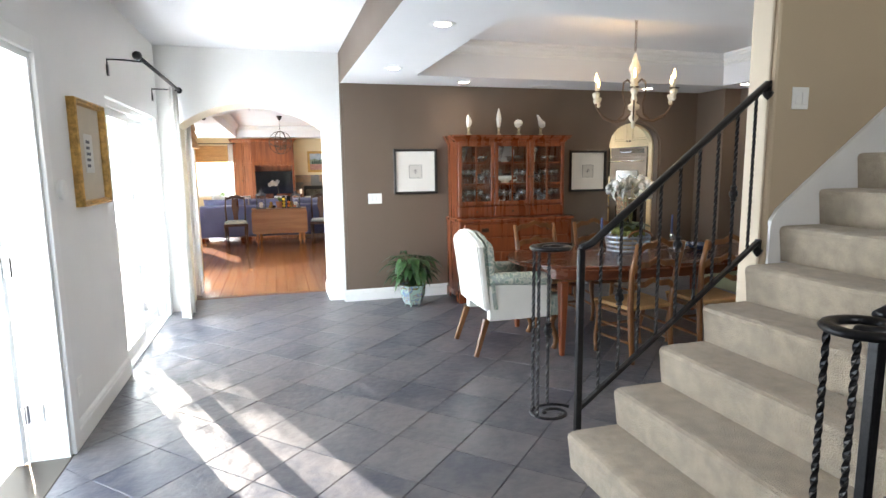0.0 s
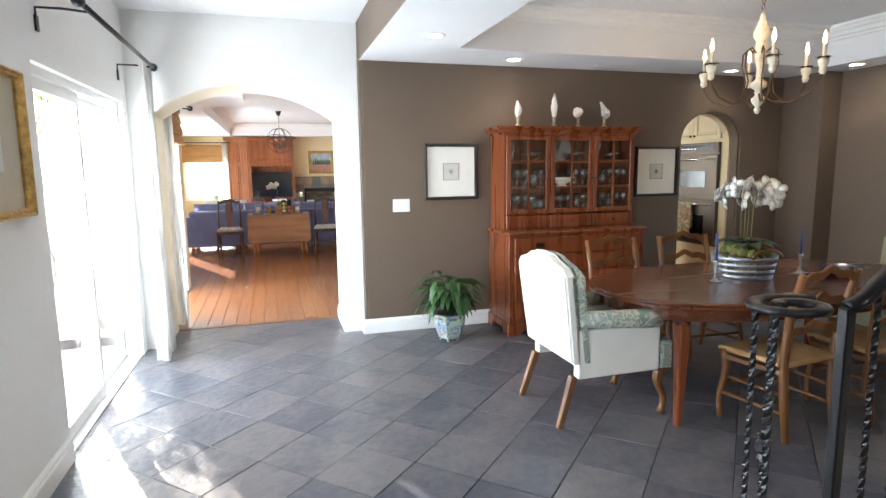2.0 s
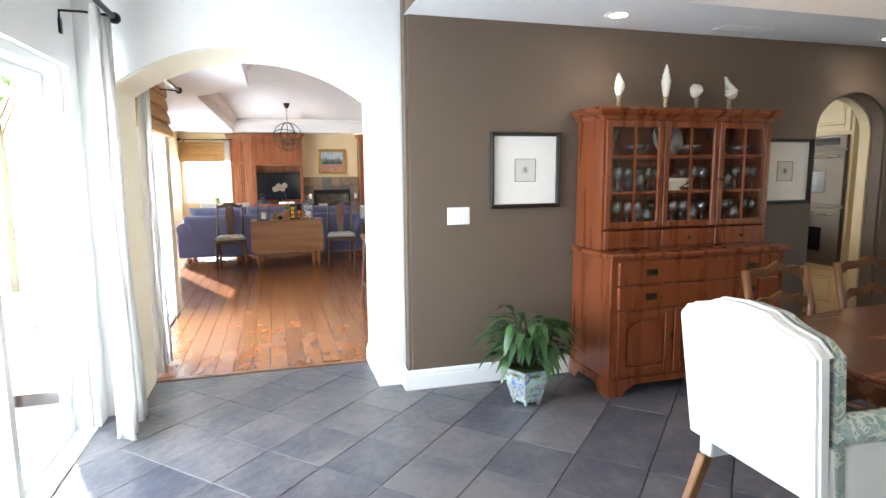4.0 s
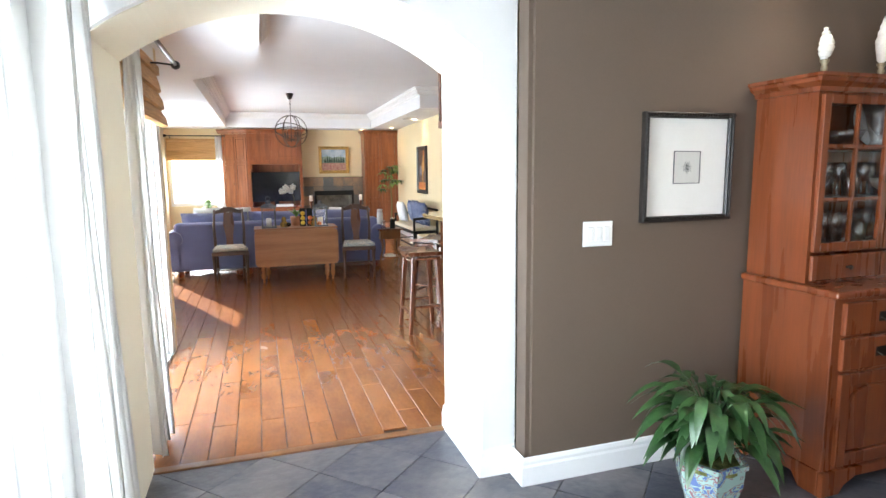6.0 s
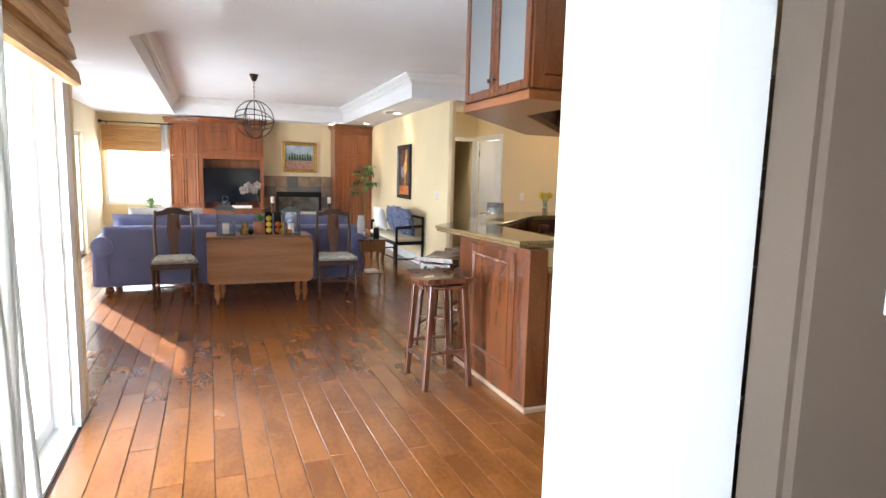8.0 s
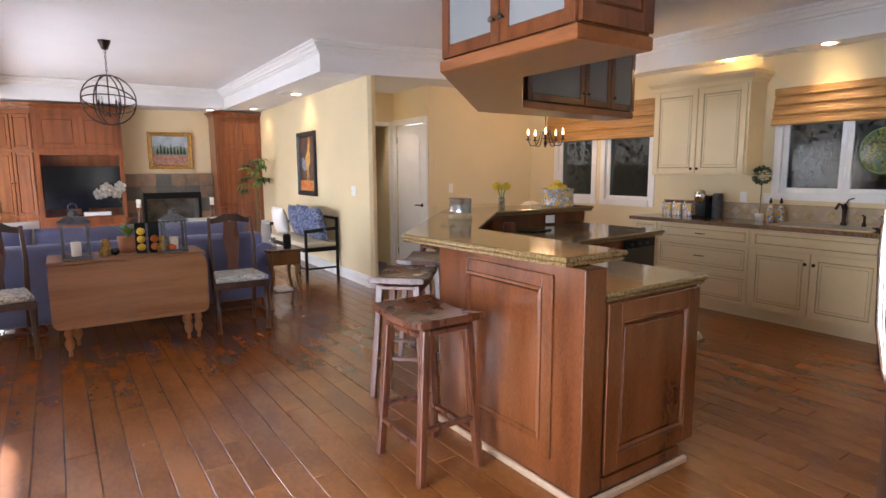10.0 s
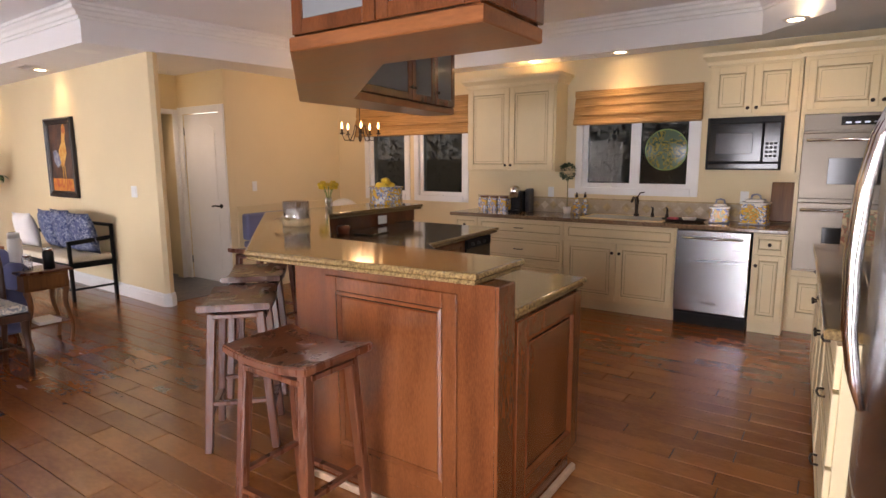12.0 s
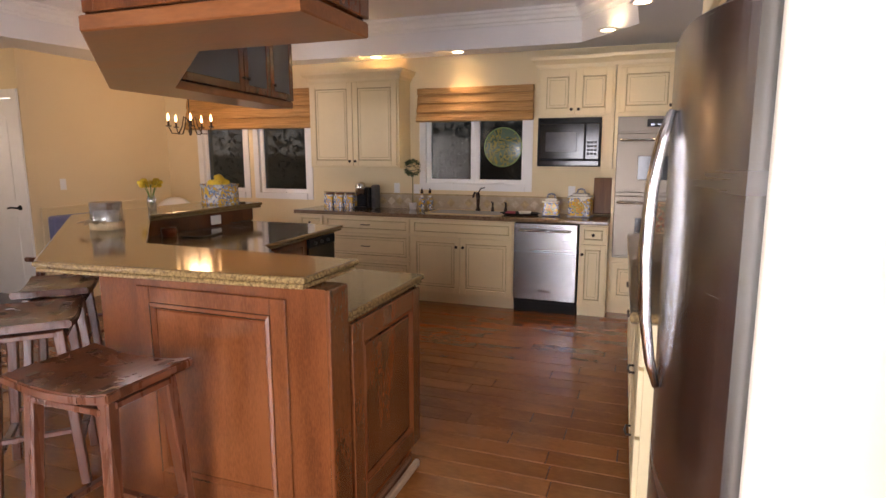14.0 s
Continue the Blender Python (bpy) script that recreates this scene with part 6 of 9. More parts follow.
def bold_shapes(t, a, b):
    part("canvas", box(-a, -0.012, -b, a, -0.004, b), M_DARKP, t, "dark painted ground")
    part("ground_paint", box(-a, -0.0135, -b, a, -0.0121, -b * 0.62), M_REDP, t)
    part("orange_shape", upright([(-0.10, -0.08), (0.05, -0.10), (0.16, 0.06), (0.13, 0.2), (0.16, 0.34), (0.08, 0.36), (0.03, 0.18), (-0.06, 0.1)], -0.0145, -0.0125), M_ORANGP, t)
    part("red_shape", upright([(0.07, 0.30), (0.18, 0.28), (0.17, 0.36), (0.13, 0.41), (0.08, 0.38)], -0.0155, -0.0146), M_REDP, t)
    part("blue_shape", upright([(-0.22, -0.05), (-0.12, -0.12), (-0.02, -0.06), (-0.06, 0.04), (-0.15, 0.10), (-0.24, 0.08)], -0.0155, -0.0146), M_BLUEP, t)
    part("pale_stroke", upright([(0.0, -0.30), (0.02, -0.30), (0.03, -0.10), (0.0, -0.09)], -0.0155, -0.0146), M_ORANGP, t)
    part("pale_stroke", upright([(0.07, -0.31), (0.09, -0.31), (0.08, -0.10), (0.05, -0.09)], -0.0155, -0.0146), M_ORANGP, t)


tp = framed_picture("bold_painting", "dark framed painting with bold red and orange shapes", 2.69, 15.45, 1.53, "-x", 0.80, 0.95, 0.075, M_BLKFRAME, bold_shapes, 0.04)
tp.matrix_basis = pose(2.706, 15.45, 1.53, 0, 0, -92.4)
switch_plate(2.638, 13.72, 1.17, "-x", 2, "white double switch on the cream wall")


def round_leaf_tree(x, y):
    t = thing("potted_tree", "slim indoor tree with fans of green leaves", "plant", pose(x, y, 0))
    part("pot", lathe([(0, 0), (0.12, 0), (0.16, 0.3), (0.15, 0.3), (0.11, 0.26), (0, 0.26)], 18), M_TERRA, t, smooth=True)
    part("trunk", tube([(0, 0, 0.26), (0.02, 0.01, 0.8), (-0.01, 0, 1.35)], [0.02, 0.016, 0.01], 8), M_STEM, t, smooth=True)
    rnd = random.Random(21)
    for k in range(17):
        a, h = rnd.uniform(0, 6.28), rnd.uniform(1.1, 1.68)
        r = rnd.uniform(0.08, 0.28)
        c = Vector((r * math.cos(a), r * math.sin(a), h))
        fan = tube([(0, 0, min(h - 0.1, 1.35)), c * 0.6 + Vector((0, 0, h * 0.4)), c], 0.004, 5)
        for q in range(6):
            fan = joined(fan, moved(leaf(rnd.uniform(0.13, 0.19), 0.055, rnd.uniform(0.4, 0.9)), Matrix.Translation(c) @ pose(0, 0, 0, 0, rnd.uniform(-5, 20), q * 60 + rnd.uniform(-10, 10))))
        part("leaf_fan", fan, M_LEAFL if k % 2 else M_LEAF, t, smooth=True)


round_leaf_tree(2.45, 17.35)


def sofa():
    t = thing("sofa", "long blue upholstered sofa seen from behind", "sofa", pose(-0.22, 13.42, 0))
    L = 1.48
    part("back", box(-L, -0.40, 0.10, L, -0.18, 0.80, bevel=0.05, seg=3), M_BLUE, t)
    part("seat_base", box(-L, -0.18, 0.10, L, 0.48, 0.40, bevel=0.03, seg=2), M_BLUE, t)
    for s in (-1, 1):
        part("arm", joined(box(s * L - 0.11, -0.40, 0.10, s * L + 0.11, 0.50, 0.58, bevel=0.04, seg=3), moved(lathe([(0, -0.46), (0.11, -0.44), (0.125, 0), (0.11, 0.48), (0, 0.5)], 16), pose(s * L, 0, 0.58, -90))), M_BLUE, t)
        part("foot", moved(lathe([(0.02, 0), (0.045, 0.02), (0.05, 0.06), (0.03, 0.1)], 12), pose(s * (L - 0.05), -0.33, 0)), M_CHERRY, t, smooth=True)
        part("foot", moved(lathe([(0.02, 0), (0.045, 0.02), (0.05, 0.06), (0.03, 0.1)], 12), pose(s * (L - 0.05), 0.4, 0)), M_CHERRY, t, smooth=True)
    for x in (-0.62, -0.48):
        part("foot", moved(lathe([(0.02, 0), (0.05, 0.02), (0.055, 0.06), (0.03, 0.1)], 12), pose(x, -0.33, 0)), M_CHERRY, t, smooth=True)
    for k in range(3):
        part("back_cushion", moved(pillow(0.93, 0.50, 0.26), pose(-0.94 + k * 0.94, -0.05, 0.44, 10)), M_BLUE, t, smooth=True)
        part("seat_cushion", box(-1.40 + k * 0.94, -0.15, 0.40, -0.47 + k * 0.94, 0.5, 0.55, bevel=0.05, seg=3), M_BLUE, t)


sofa()


def cushion(x, y, z, w_, m, label, rx=0, rz=0):
    ob = part("cushion", pillow(w_, w_, 0.16), m, None, smooth=True)
    ob.matrix_basis = pose(x, y, z, rx, 0, rz)
    return tagged(ob, label, "cushion")


cushion(-1.25, 13.55, 0.545, 0.46, M_WHITEC, "white square cushion on the blue sofa", 12, 8)
cushion(-0.85, 13.58, 0.545, 0.46, M_WHITEC, "white square cushion on the blue sofa", 14, -10)
cushion(0.75, 13.58, 0.545, 0.42, M_WHITEC, "white square cushion on the blue sofa", 14, 6)


def side_chair(m):
    """A splat-back dining chair facing +y."""
    t = thing("splat_back_chair", "dark wooden splat-back chair with a pale floral seat", "chair", m, "chairs behind the sofa")
    for s in (-1, 1):
        part("back_post", tube([(s * 0.17, -0.24, 0.0), (s * 0.18, -0.20, 0.3), (s * 0.19, -0.19, 0.48), (s * 0.20, -0.22, 0.75), (s * 0.185, -0.27, 1.0)], [0.017, 0.02, 0.022, 0.018, 0.016], 8), M_DARKW, t, smooth=True)
        part("front_leg", moved(cabriole(0.44, 0.028, 0.028), pose(s * 0.21, 0.19, 0, 0, 0, 90)), M_DARKW, t, smooth=True)
        part("side_stretcher", bar((s * 0.175, -0.21, 0.17), (s * 0.205, 0.17, 0.17), 0.018), M_DARKW, t)
    part("cross_stretcher", bar((-0.19, 0.0, 0.17), (0.19, 0.0, 0.17), 0.018), M_DARKW, t)
    part("seat_frame", prism([(-0.19, -0.22), (0.19, -0.22), (0.235, 0.22), (-0.235, 0.22)], 0.40, 0.455, 0.006), M_DARKW, t)
    part("seat_pad", prism([(-0.185, -0.20), (0.185, -0.20), (0.225, 0.215), (-0.225, 0.215)], 0.456, 0.51, 0.024, 3), M_FLORAL, t, "pale floral seat pad")
    cr = [(-0.20, 0.985), (-0.12, 1.0), (-0.06, 1.035), (0.06, 1.035), (0.12, 1.0), (0.20, 0.985), (0.19, 0.94), (0.08, 0.955), (0, 0.965), (-0.08, 0.955), (-0.19, 0.94)]
    part("crest_rail", upright(cr, -0.285, -0.255, 0.005), M_DARKW, t)
    sp = [(-0.05, 0.47), (0.05, 0.47), (0.045, 0.6), (0.075, 0.78), (0.06, 0.96), (-0.06, 0.96), (-0.075, 0.78), (-0.045, 0.6)]
    bm = upright(sp, -0.008, 0.008, 0.003)
    for v in bm.verts:
        v.co.y += -0.20 - 0.13 * max(0, v.co.z - 0.47) ** 1.1 * 1.1
    part("splat", bm, M_STOOL, t)
    return t


sc = side_chair(pose(-0.93, 12.53, 0, 0, 0, 183))
copy_thing(sc, pose(0.83, 12.40, 0, 0, 0, 176))


def drop_leaf_table():
    t = thing("drop_leaf_table", "brown drop-leaf table with its leaf hanging down", "table", pose(-0.04, 12.42, 0))
    part("tabletop", box(-0.56, -0.24, 0.735, 0.56, 0.24, 0.76, bevel=0.008, seg=2), M_TABLEW, t)
    for s in (-1, 1):
        ol = rounded(-0.56, 0.24, 0.56, 0.735, 0.06)
        part("drop_leaf", upright(ol, s * 0.255 - 0.01, s * 0.255 + 0.01, 0.004), M_TABLEW, t)
    part("frame", box(-0.50, -0.2, 0.62, 0.50, 0.2, 0.734), M_TABLEW, t)
    leg = [(0, 0.0), (0.012, 0.0), (0.016, 0.02), (0.012, 0.045), (0.028, 0.07), (0.036, 0.11), (0.022, 0.15), (0.035, 0.18), (0.026, 0.21), (0.03, 0.3), (0.036, 0.5), (0.036, 0.62)]
    for x, y in ((-0.46, -0.16), (-0.40, 0.16), (0.40, -0.16), (0.48, -0.16), (0.44, 0.16)):
        lg = part("turned_leg", moved(lathe(leg, 14), pose(x, y, 0.0)), M_TABLEW, t, smooth=True)


drop_leaf_table()


def lantern(x, y, z, s=1.0):
    t = thing("candle_lantern", "grey metal and glass candle lantern with a white candle", "lantern", pose(x, y, z) @ Matrix.Diagonal((s, s, s, 1)), "lanterns on the drop-leaf table")
    for a in (-1, 1):
        for b in (-1, 1):
            part("post", box(a * 0.085 - 0.008, b * 0.085 - 0.008, 0.02, a * 0.085 + 0.008, b * 0.085 + 0.008, 0.27), M_RUSTG, t)
    part("base", box(-0.10, -0.10, 0, 0.10, 0.10, 0.02, bevel=0.004), M_RUSTG, t)
    part("roof", joined(box(-0.105, -0.105, 0.27, 0.105, 0.105, 0.285, bevel=0.003), lathe([(0.12, 0.285), (0.06, 0.325), (0.035, 0.33), (0.035, 0.36), (0.02, 0.375), (0, 0.38)], 4)), M_RUSTG, t)
    part("ring", tube([(0.03 * math.cos(q), 0, 0.40 + 0.03 * math.sin(q)) for q in [6.283 * i / 12 for i in range(12)]], 0.003, 5, closed=True), M_RUSTG, t)
    for a, b, c, d in ((-0.077, -0.086, 0.077, -0.084), (-0.077, 0.084, 0.077, 0.086), (-0.086, -0.077, -0.084, 0.077), (0.084, -0.077, 0.086, 0.077)):
        g = part("pane", box(a, b, 0.02, c, d, 0.27), M_GLASS, t)
        g.visible_shadow = False
    part("candle", lathe([(0, 0.02), (0.035, 0.02), (0.035, 0.13), (0.025, 0.125), (0, 0.122)], 14), M_CANDLE, t, smooth=True)


M_RUSTG = mat("weathered_grey_metal", (0.10, 0.11, 0.12), 0.5, metal=0.5, var=0.3, scale=30)
lantern(-0.40, 12.32, 0.761)
lantern(0.30, 12.32, 0.761, 0.95)


def table_orchid():
    t = thing("orchid_pot", "white orchid in a small woven terracotta pot", "plant", pose(-0.02, 12.52, 0.761))
    part("pot", lathe([(0, 0), (0.07, 0), (0.085, 0.13), (0.078, 0.13), (0, 0.115)], 16), M_TERRA, t, smooth=True)
    rnd = random.Random(8)
    for k in range(7):
        part("leaf", moved(leaf(0.20, 0.05, 0.3), pose(0, 0, 0.11, 0, -45, k * 52)), M_LEAFL, t, smooth=True)
    part("stem", tube([(0, 0, 0.12), (-0.02, 0, 0.4), (-0.08, 0, 0.52), (-0.2, 0, 0.53)], 0.004, 6), M_STEM, t)
    for k in range(6):
        part("blossom", moved(orchid_flower(0.042), pose(-0.03 - 0.033 * k, rnd.uniform(-0.03, 0.03), 0.51 + rnd.uniform(-0.03, 0.04), rnd.uniform(-20, 20), 0, rnd.uniform(-40, 40))), M_PETAL, t, smooth=True)
    bl = bmesh.new()
    for k in range(9):
        bl = joined(bl, moved(leaf(0.07, 0.04, 0.5), pose(0.02, 0, 0.26, 0, -40, 40 * k)))
    part("coral_bloom", bl, mat("coral_petal", (0.55, 0.16, 0.10), 0.6), t, smooth=True)


table_orchid()


def fruit_stand(x, kind):
    t = thing("fruit_rack", "narrow dark stand stacked with lemons" if kind else "narrow dark stand stacked with oranges", "ornament", pose(x, 12.38, 0.761))
    part("rack", joined(box(-0.04, 0.03, 0, 0.04, 0.045, 0.25, 0.003), box(-0.04, -0.04, 0, 0.04, 0.03, 0.012, 0.002)), M_BLACKM, t)
    for k in range(3 if kind else 2):
        part("fruit", moved(lathe([(0, -0.032), (0.024, -0.022), (0.034, 0), (0.024, 0.022), (0, 0.033)], 12), pose(0, -0.005, 0.047 + k * 0.066)), M_LEMON if kind else M_ORANGE, t, smooth=True)


fruit_stand(0.06, True)
fruit_stand(0.16, False)
for x in (-0.20, 0.22):
    t = thing("glazed_ornament", "small glazed yellow and black ornament", "ornament", pose(x, 12.33, 0.761))
    part("body", lathe([(0, 0), (0.05, 0.005), (0.055, 0.05), (0.03, 0.08), (0.035, 0.11), (0.02, 0.14), (0, 0.145)], 12), mat("yellow_glaze", (0.55, 0.30, 0.04), 0.25, color2=(0.08, 0.06, 0.05), scale=22), t, smooth=True)
    part("ball", moved(lathe([(0, -0.035), (0.03, -0.018), (0.035, 0), (0.03, 0.018), (0, 0.035)], 12), pose(0.06, -0.03, 0.036)), M_BLACK if x < 0 else M_ORANGE, t, smooth=True)


def end_table():
    t = thing("end_table", "honey-brown end table with curved legs and a drawer", "table", pose(1.42, 12.98, 0))
    part("top", box(-0.19, -0.17, 0.60, 0.19, 0.17, 0.62, bevel=0.006), M_STOOL, t)
    part("drawer_box", box(-0.16, -0.14, 0.46, 0.16, 0.14, 0.60), M_OAK, t)
    part("drawer", box(-0.13, -0.152, 0.48, 0.13, -0.141, 0.58, bevel=0.003), M_OAK, t)
    part("lower_shelf", box(-0.15, -0.13, 0.16, 0.15, 0.13, 0.175), M_OAK, t)
    for a in (-1, 1):
        for b in (-1, 1):
            part("leg", moved(cabriole(0.46, 0.022, 0.022 * a), pose(a * 0.145, b * 0.125, 0)), M_OAK, t, smooth=True)


end_table()
t = thing("book", "white paperback lying on the end table shelf", "book", pose(1.42, 12.96, 0.176))
part("cover", box(-0.08, -0.11, 0.02, 0.08, 0.11, 0.026), M_PLASTIC, t)
part("pages", box(-0.078, -0.108, 0, 0.078, 0.108, 0.02), M_MAT, t)
for x, y, r, h, m, lab in ((1.33, 12.93, 0.036, 0.13, M_CRYSTAL, "clear glass candle jar on the end table"), (1.47, 12.90, 0.04, 0.17, M_BLACKM, "black lidded canister on the end table"), (1.30, 13.05, 0.05, 0.30, M_WHITEC, "tall white bottle on the end table")):
    t = thing("jar", lab, "jar", pose(x, y, 0.621))
    part("body", lathe([(0, 0), (r, 0), (r, h * 0.8), (r * 0.8, h * 0.86), (0, h * 0.86)], 14), m, t, smooth=True)
    part("lid", lathe([(0, h * 0.865), (r * 0.85, h * 0.865), (r * 0.85, h), (0, h)], 14), M_CHROME if m is not M_WHITEC else M_WHITEC, t, smooth=True)


def settee():
    t = thing("bench_seat", "black wooden bench with a beige cushion against the wall", "bench", pose(2.40, 15.0, 0, 0, 0, 0))
    for y in (-0.75, 0.75):
        for x in (-0.22, 0.22):
            part("leg", bar((x, y, 0), (x, y, 0.62 if x < 0 else 0.80), 0.035), M_BLACKM, t)
        part("arm", bar((-0.24, y, 0.63), (0.24, y, 0.66), 0.045, 0.03), M_BLACKM, t)
        part("end_stretcher", bar((-0.22, y, 0.13), (0.22, y, 0.13), 0.022), M_BLACKM, t)
    part("seat_frame", box(-0.25, -0.77, 0.36, 0.24, 0.77, 0.41), M_BLACKM, t)
    part("back_rail", bar((0.22, -0.75, 0.79), (0.22, 0.75, 0.79), 0.03, 0.05), M_BLACKM, t)
    part("long_stretcher", bar((-0.22, -0.75, 0.13), (-0.22, 0.75, 0.13), 0.022), M_BLACKM, t)
    part("cushion_pad", box(-0.25, -0.75, 0.411, 0.22, 0.75, 0.48, bevel=0.025, seg=3), M_CUSH, t)


settee()
for y, m, lab, w_ in ((14.45, M_BLUEPILL, "dark blue printed cushion on the bench", 0.46), (14.85, M_BLUEPILL, "dark blue printed cushion on the bench", 0.48), (15.25, M_BLUEPILL, "dark blue printed cushion on the bench", 0.46), (15.55, M_WHITEC, "white cushion on the bench", 0.42)):
    cushion(2.46 - (0.14 if m is M_WHITEC else 0), y, 0.485, w_, m, lab, -12, 90 + (y * 37 % 20 - 10))


def orb_chandelier():
    t = thing("orb_chandelier", "dark iron orb chandelier hanging on a chain", "chandelier", pose(0.08, 14.55, 0))
    part("canopy", lathe([(0, 2.76), (0.03, 2.765), (0.06, 2.84), (0.065, TRAY), (0, TRAY)], 16), M_BRONZE, t, smooth=True)
    for k in range(8):
        part("chain_link", moved(tube([(0.010 * math.cos(q), 0, 2.745 - k * 0.032 + 0.019 * math.sin(q)) for q in [6.283 * i / 8 for i in range(8)]], 0.003, 5, closed=True), pose(0, 0, 0, 0, 0, 90 * (k % 2))), M_BRONZE, t)
    c, r = 2.22, 0.27
    for m in (pose(0, 0, c, 90), pose(0, 0, c, 90, 0, 60), pose(0, 0, c, 90, 0, 120), pose(0, 0, c, 20), pose(0, 0, c, -25, 12)):
        part("hoop", moved(tube([(r * math.cos(q), r * math.sin(q), 0) for q in [6.283 * i / 40 for i in range(40)]], 0.007, 6, closed=True), m), M_BRONZE, t, smooth=True)
    part("stem", lathe([(0.008, 2.03), (0.012, 2.06), (0.007, 2.1), (0.007, 2.49)], 8), M_BRONZE, t)
    for k in range(4):
        a = 90 * k + 30
        ar = part("arm", moved(tube([(0, 0, 2.09), (0.06, 0, 2.05), (0.11, 0, 2.08), (0.12, 0, 2.12)], 0.005, 6), pose(0, 0, 0, 0, 0, a)), M_BRONZE, t, smooth=True)
        part("candle_tube", moved(lathe([(0.02, 2.12), (0.022, 2.13), (0.011, 2.135), (0.011, 2.21), (0, 2.21)], 8), pose(0, 0, 0, 0, 0, a) @ Matrix.Translation((0.12, 0, 0))), M_BRONZE, ar)
        part("bulb", moved(lathe([(0.007, 2.21), (0.014, 2.23), (0.010, 2.26), (0, 2.285)], 8), pose(0, 0, 0, 0, 0, a) @ Matrix.Translation((0.12, 0, 0))), M_CRYSTAL, ar, smooth=True)


orb_chandelier()
for x, y in ((2.5, 15.3), (2.55, 17.6), (1.95, 18.25)):
    downlight(x, y, CEIL, True, 3)
ceiling_vent(2.32, 15.2, CEIL, 0.16, 0.36)
for x, y in ((-1.75, 12.6), (2.3, 13.7)):
    sp = thing("ceiling_speaker", "round white ceiling speaker grille", "speaker", pose(x, y, CEIL))
    part("grille", lathe([(0, -0.004), (0.10, -0.004), (0.115, 0), (0, 0)], 24), M_TRIM, sp)

# far window with bamboo shade and curtain
fwd = structure("window_4", joined(box(-2.45, FAR_Y + 0.03, 0.75, -2.38, FAR_Y + 0.10, 2.2), box(-1.39, FAR_Y + 0.03, 0.75, -1.32, FAR_Y + 0.10, 2.2), box(-2.38, FAR_Y + 0.03, 0.75, -1.39, FAR_Y + 0.10, 0.82), box(-2.38, FAR_Y + 0.03, 2.13, -1.39, FAR_Y + 0.10, 2.2)), M_TRIM, "white framed far living room window", "window")
g = part("pane", box(-2.38, FAR_Y + 0.06, 0.82, -1.39, FAR_Y + 0.066, 2.13), M_GLASS, fwd)
g.visible_shadow = False


def bamboo_shade(x, y, z_top, width, drop, face, folds, label):
    """A woven shade gathered in folds, built facing -y."""
    t = thing("bamboo_shade", label, "shade", turned(x, y, z_top, face))
    part("headrail", box(-width / 2, -0.05, -0.07, width / 2, -0.004, 0, bevel=0.004), M_BAMBOO, t)
    for k in range(folds):
        z1 = -0.06 - (drop - 0.06) * k / folds
        z0 = -0.06 - (drop - 0.06) * (k + 1) / folds - 0.015
        o = 0.016 * k
        pr = upright([(-0.022 - o * 0.3, z1), (-0.004, z1), (-0.004, z0 + 0.02), (-0.03 - o, z0), (-0.055 - o, z0 + 0.012), (-0.045 - o, z0 + (z1 - z0) * 0.5)], -width / 2 - 0.002 * k, width / 2 + 0.002 * k, 0.003)
        for v in pr.verts:
            v.co = Vector((v.co.y, v.co.x, v.co.z))
        part("fold", pr, M_BAMBOO, t)
    return t


bamboo_shade(-1.885, FAR_Y - 0.01, 2.30, 1.16, 0.48, "-y", 2, "woven bamboo shade half lowered on the far window")
curtain_rod("dark curtain rod over the far window", (-2.45, FAR_Y - 0.12, 2.36), (-1.22, FAR_Y - 0.12, 2.36), (0, 0.11, 0), 0.012)
curtain("white curtain panel beside the far window", FAR_Y - 0.12, -1.42, -1.22, 0.02, 2.35, 3, 0.035, "x")
t = thing("potted_plant", "small light green plant on the window sill", "plant", pose(-1.62, 18.3, 0.0))
part("stand", lathe([(0, 0), (0.15, 0), (0.12, 0.04), (0.10, 0.6), (0.14, 0.66), (0, 0.66)], 14), M_DARKW, t)
rnd = random.Random(2)
for k in range(16):
    part("leaf", moved(leaf(0.22, 0.10, 0.6), pose(0, 0, 0.68 + 0.06 * (k % 3), 0, rnd.uniform(-60, -10), k * 24)), M_LEAFL, t, smooth=True)

# tall living windows on the west side, unseen; the first added for light
for y0, y1 in ((11.95, 13.55), (13.9, 15.0), (15.4, 16.9)):
    wv = structure("window_5", joined(box(-2.62, y0, 0, -2.56, y0 + 0.06, 2.05), box(-2.62, y1 - 0.06, 0, -2.56, y1, 2.05), box(-2.62, y0 + 0.06, 0, -2.56, y1 - 0.06, 0.08), box(-2.62, y0 + 0.06, 1.98, -2.56, y1 - 0.06, 2.05)), M_TRIM, "white framed tall living room window out of view", "window")
    g = part("pane", box(-2.594, y0 + 0.06, 0.08, -2.588, y1 - 0.06, 1.98), M_GLASS, wv)
    g.visible_shadow = False

# unseen cloth added to diffuse the sun and leave a narrow slit
curtain("white sheer curtain added unseen over the tall living room window", -2.44, 12.0, 13.46, 0.02, 2.12, 14, 0.03)

# slider of the living room: sheer, shade and rod
curtain_rod("black curtain rod over the living room slider", (-1.06, 7.40, 2.33), (-1.06, 8.95, 2.33), (-0.205, 0, 0))
curtain("white sheer curtain beside the living room slider", -1.10, 7.36, 7.62, 0.02, 2.32, 4, 0.05)
bamboo_shade(LW + 0.005, 8.42, 2.36, 1.70, 0.46, "+x", 3, "woven bamboo roman shade pulled up over the slider")


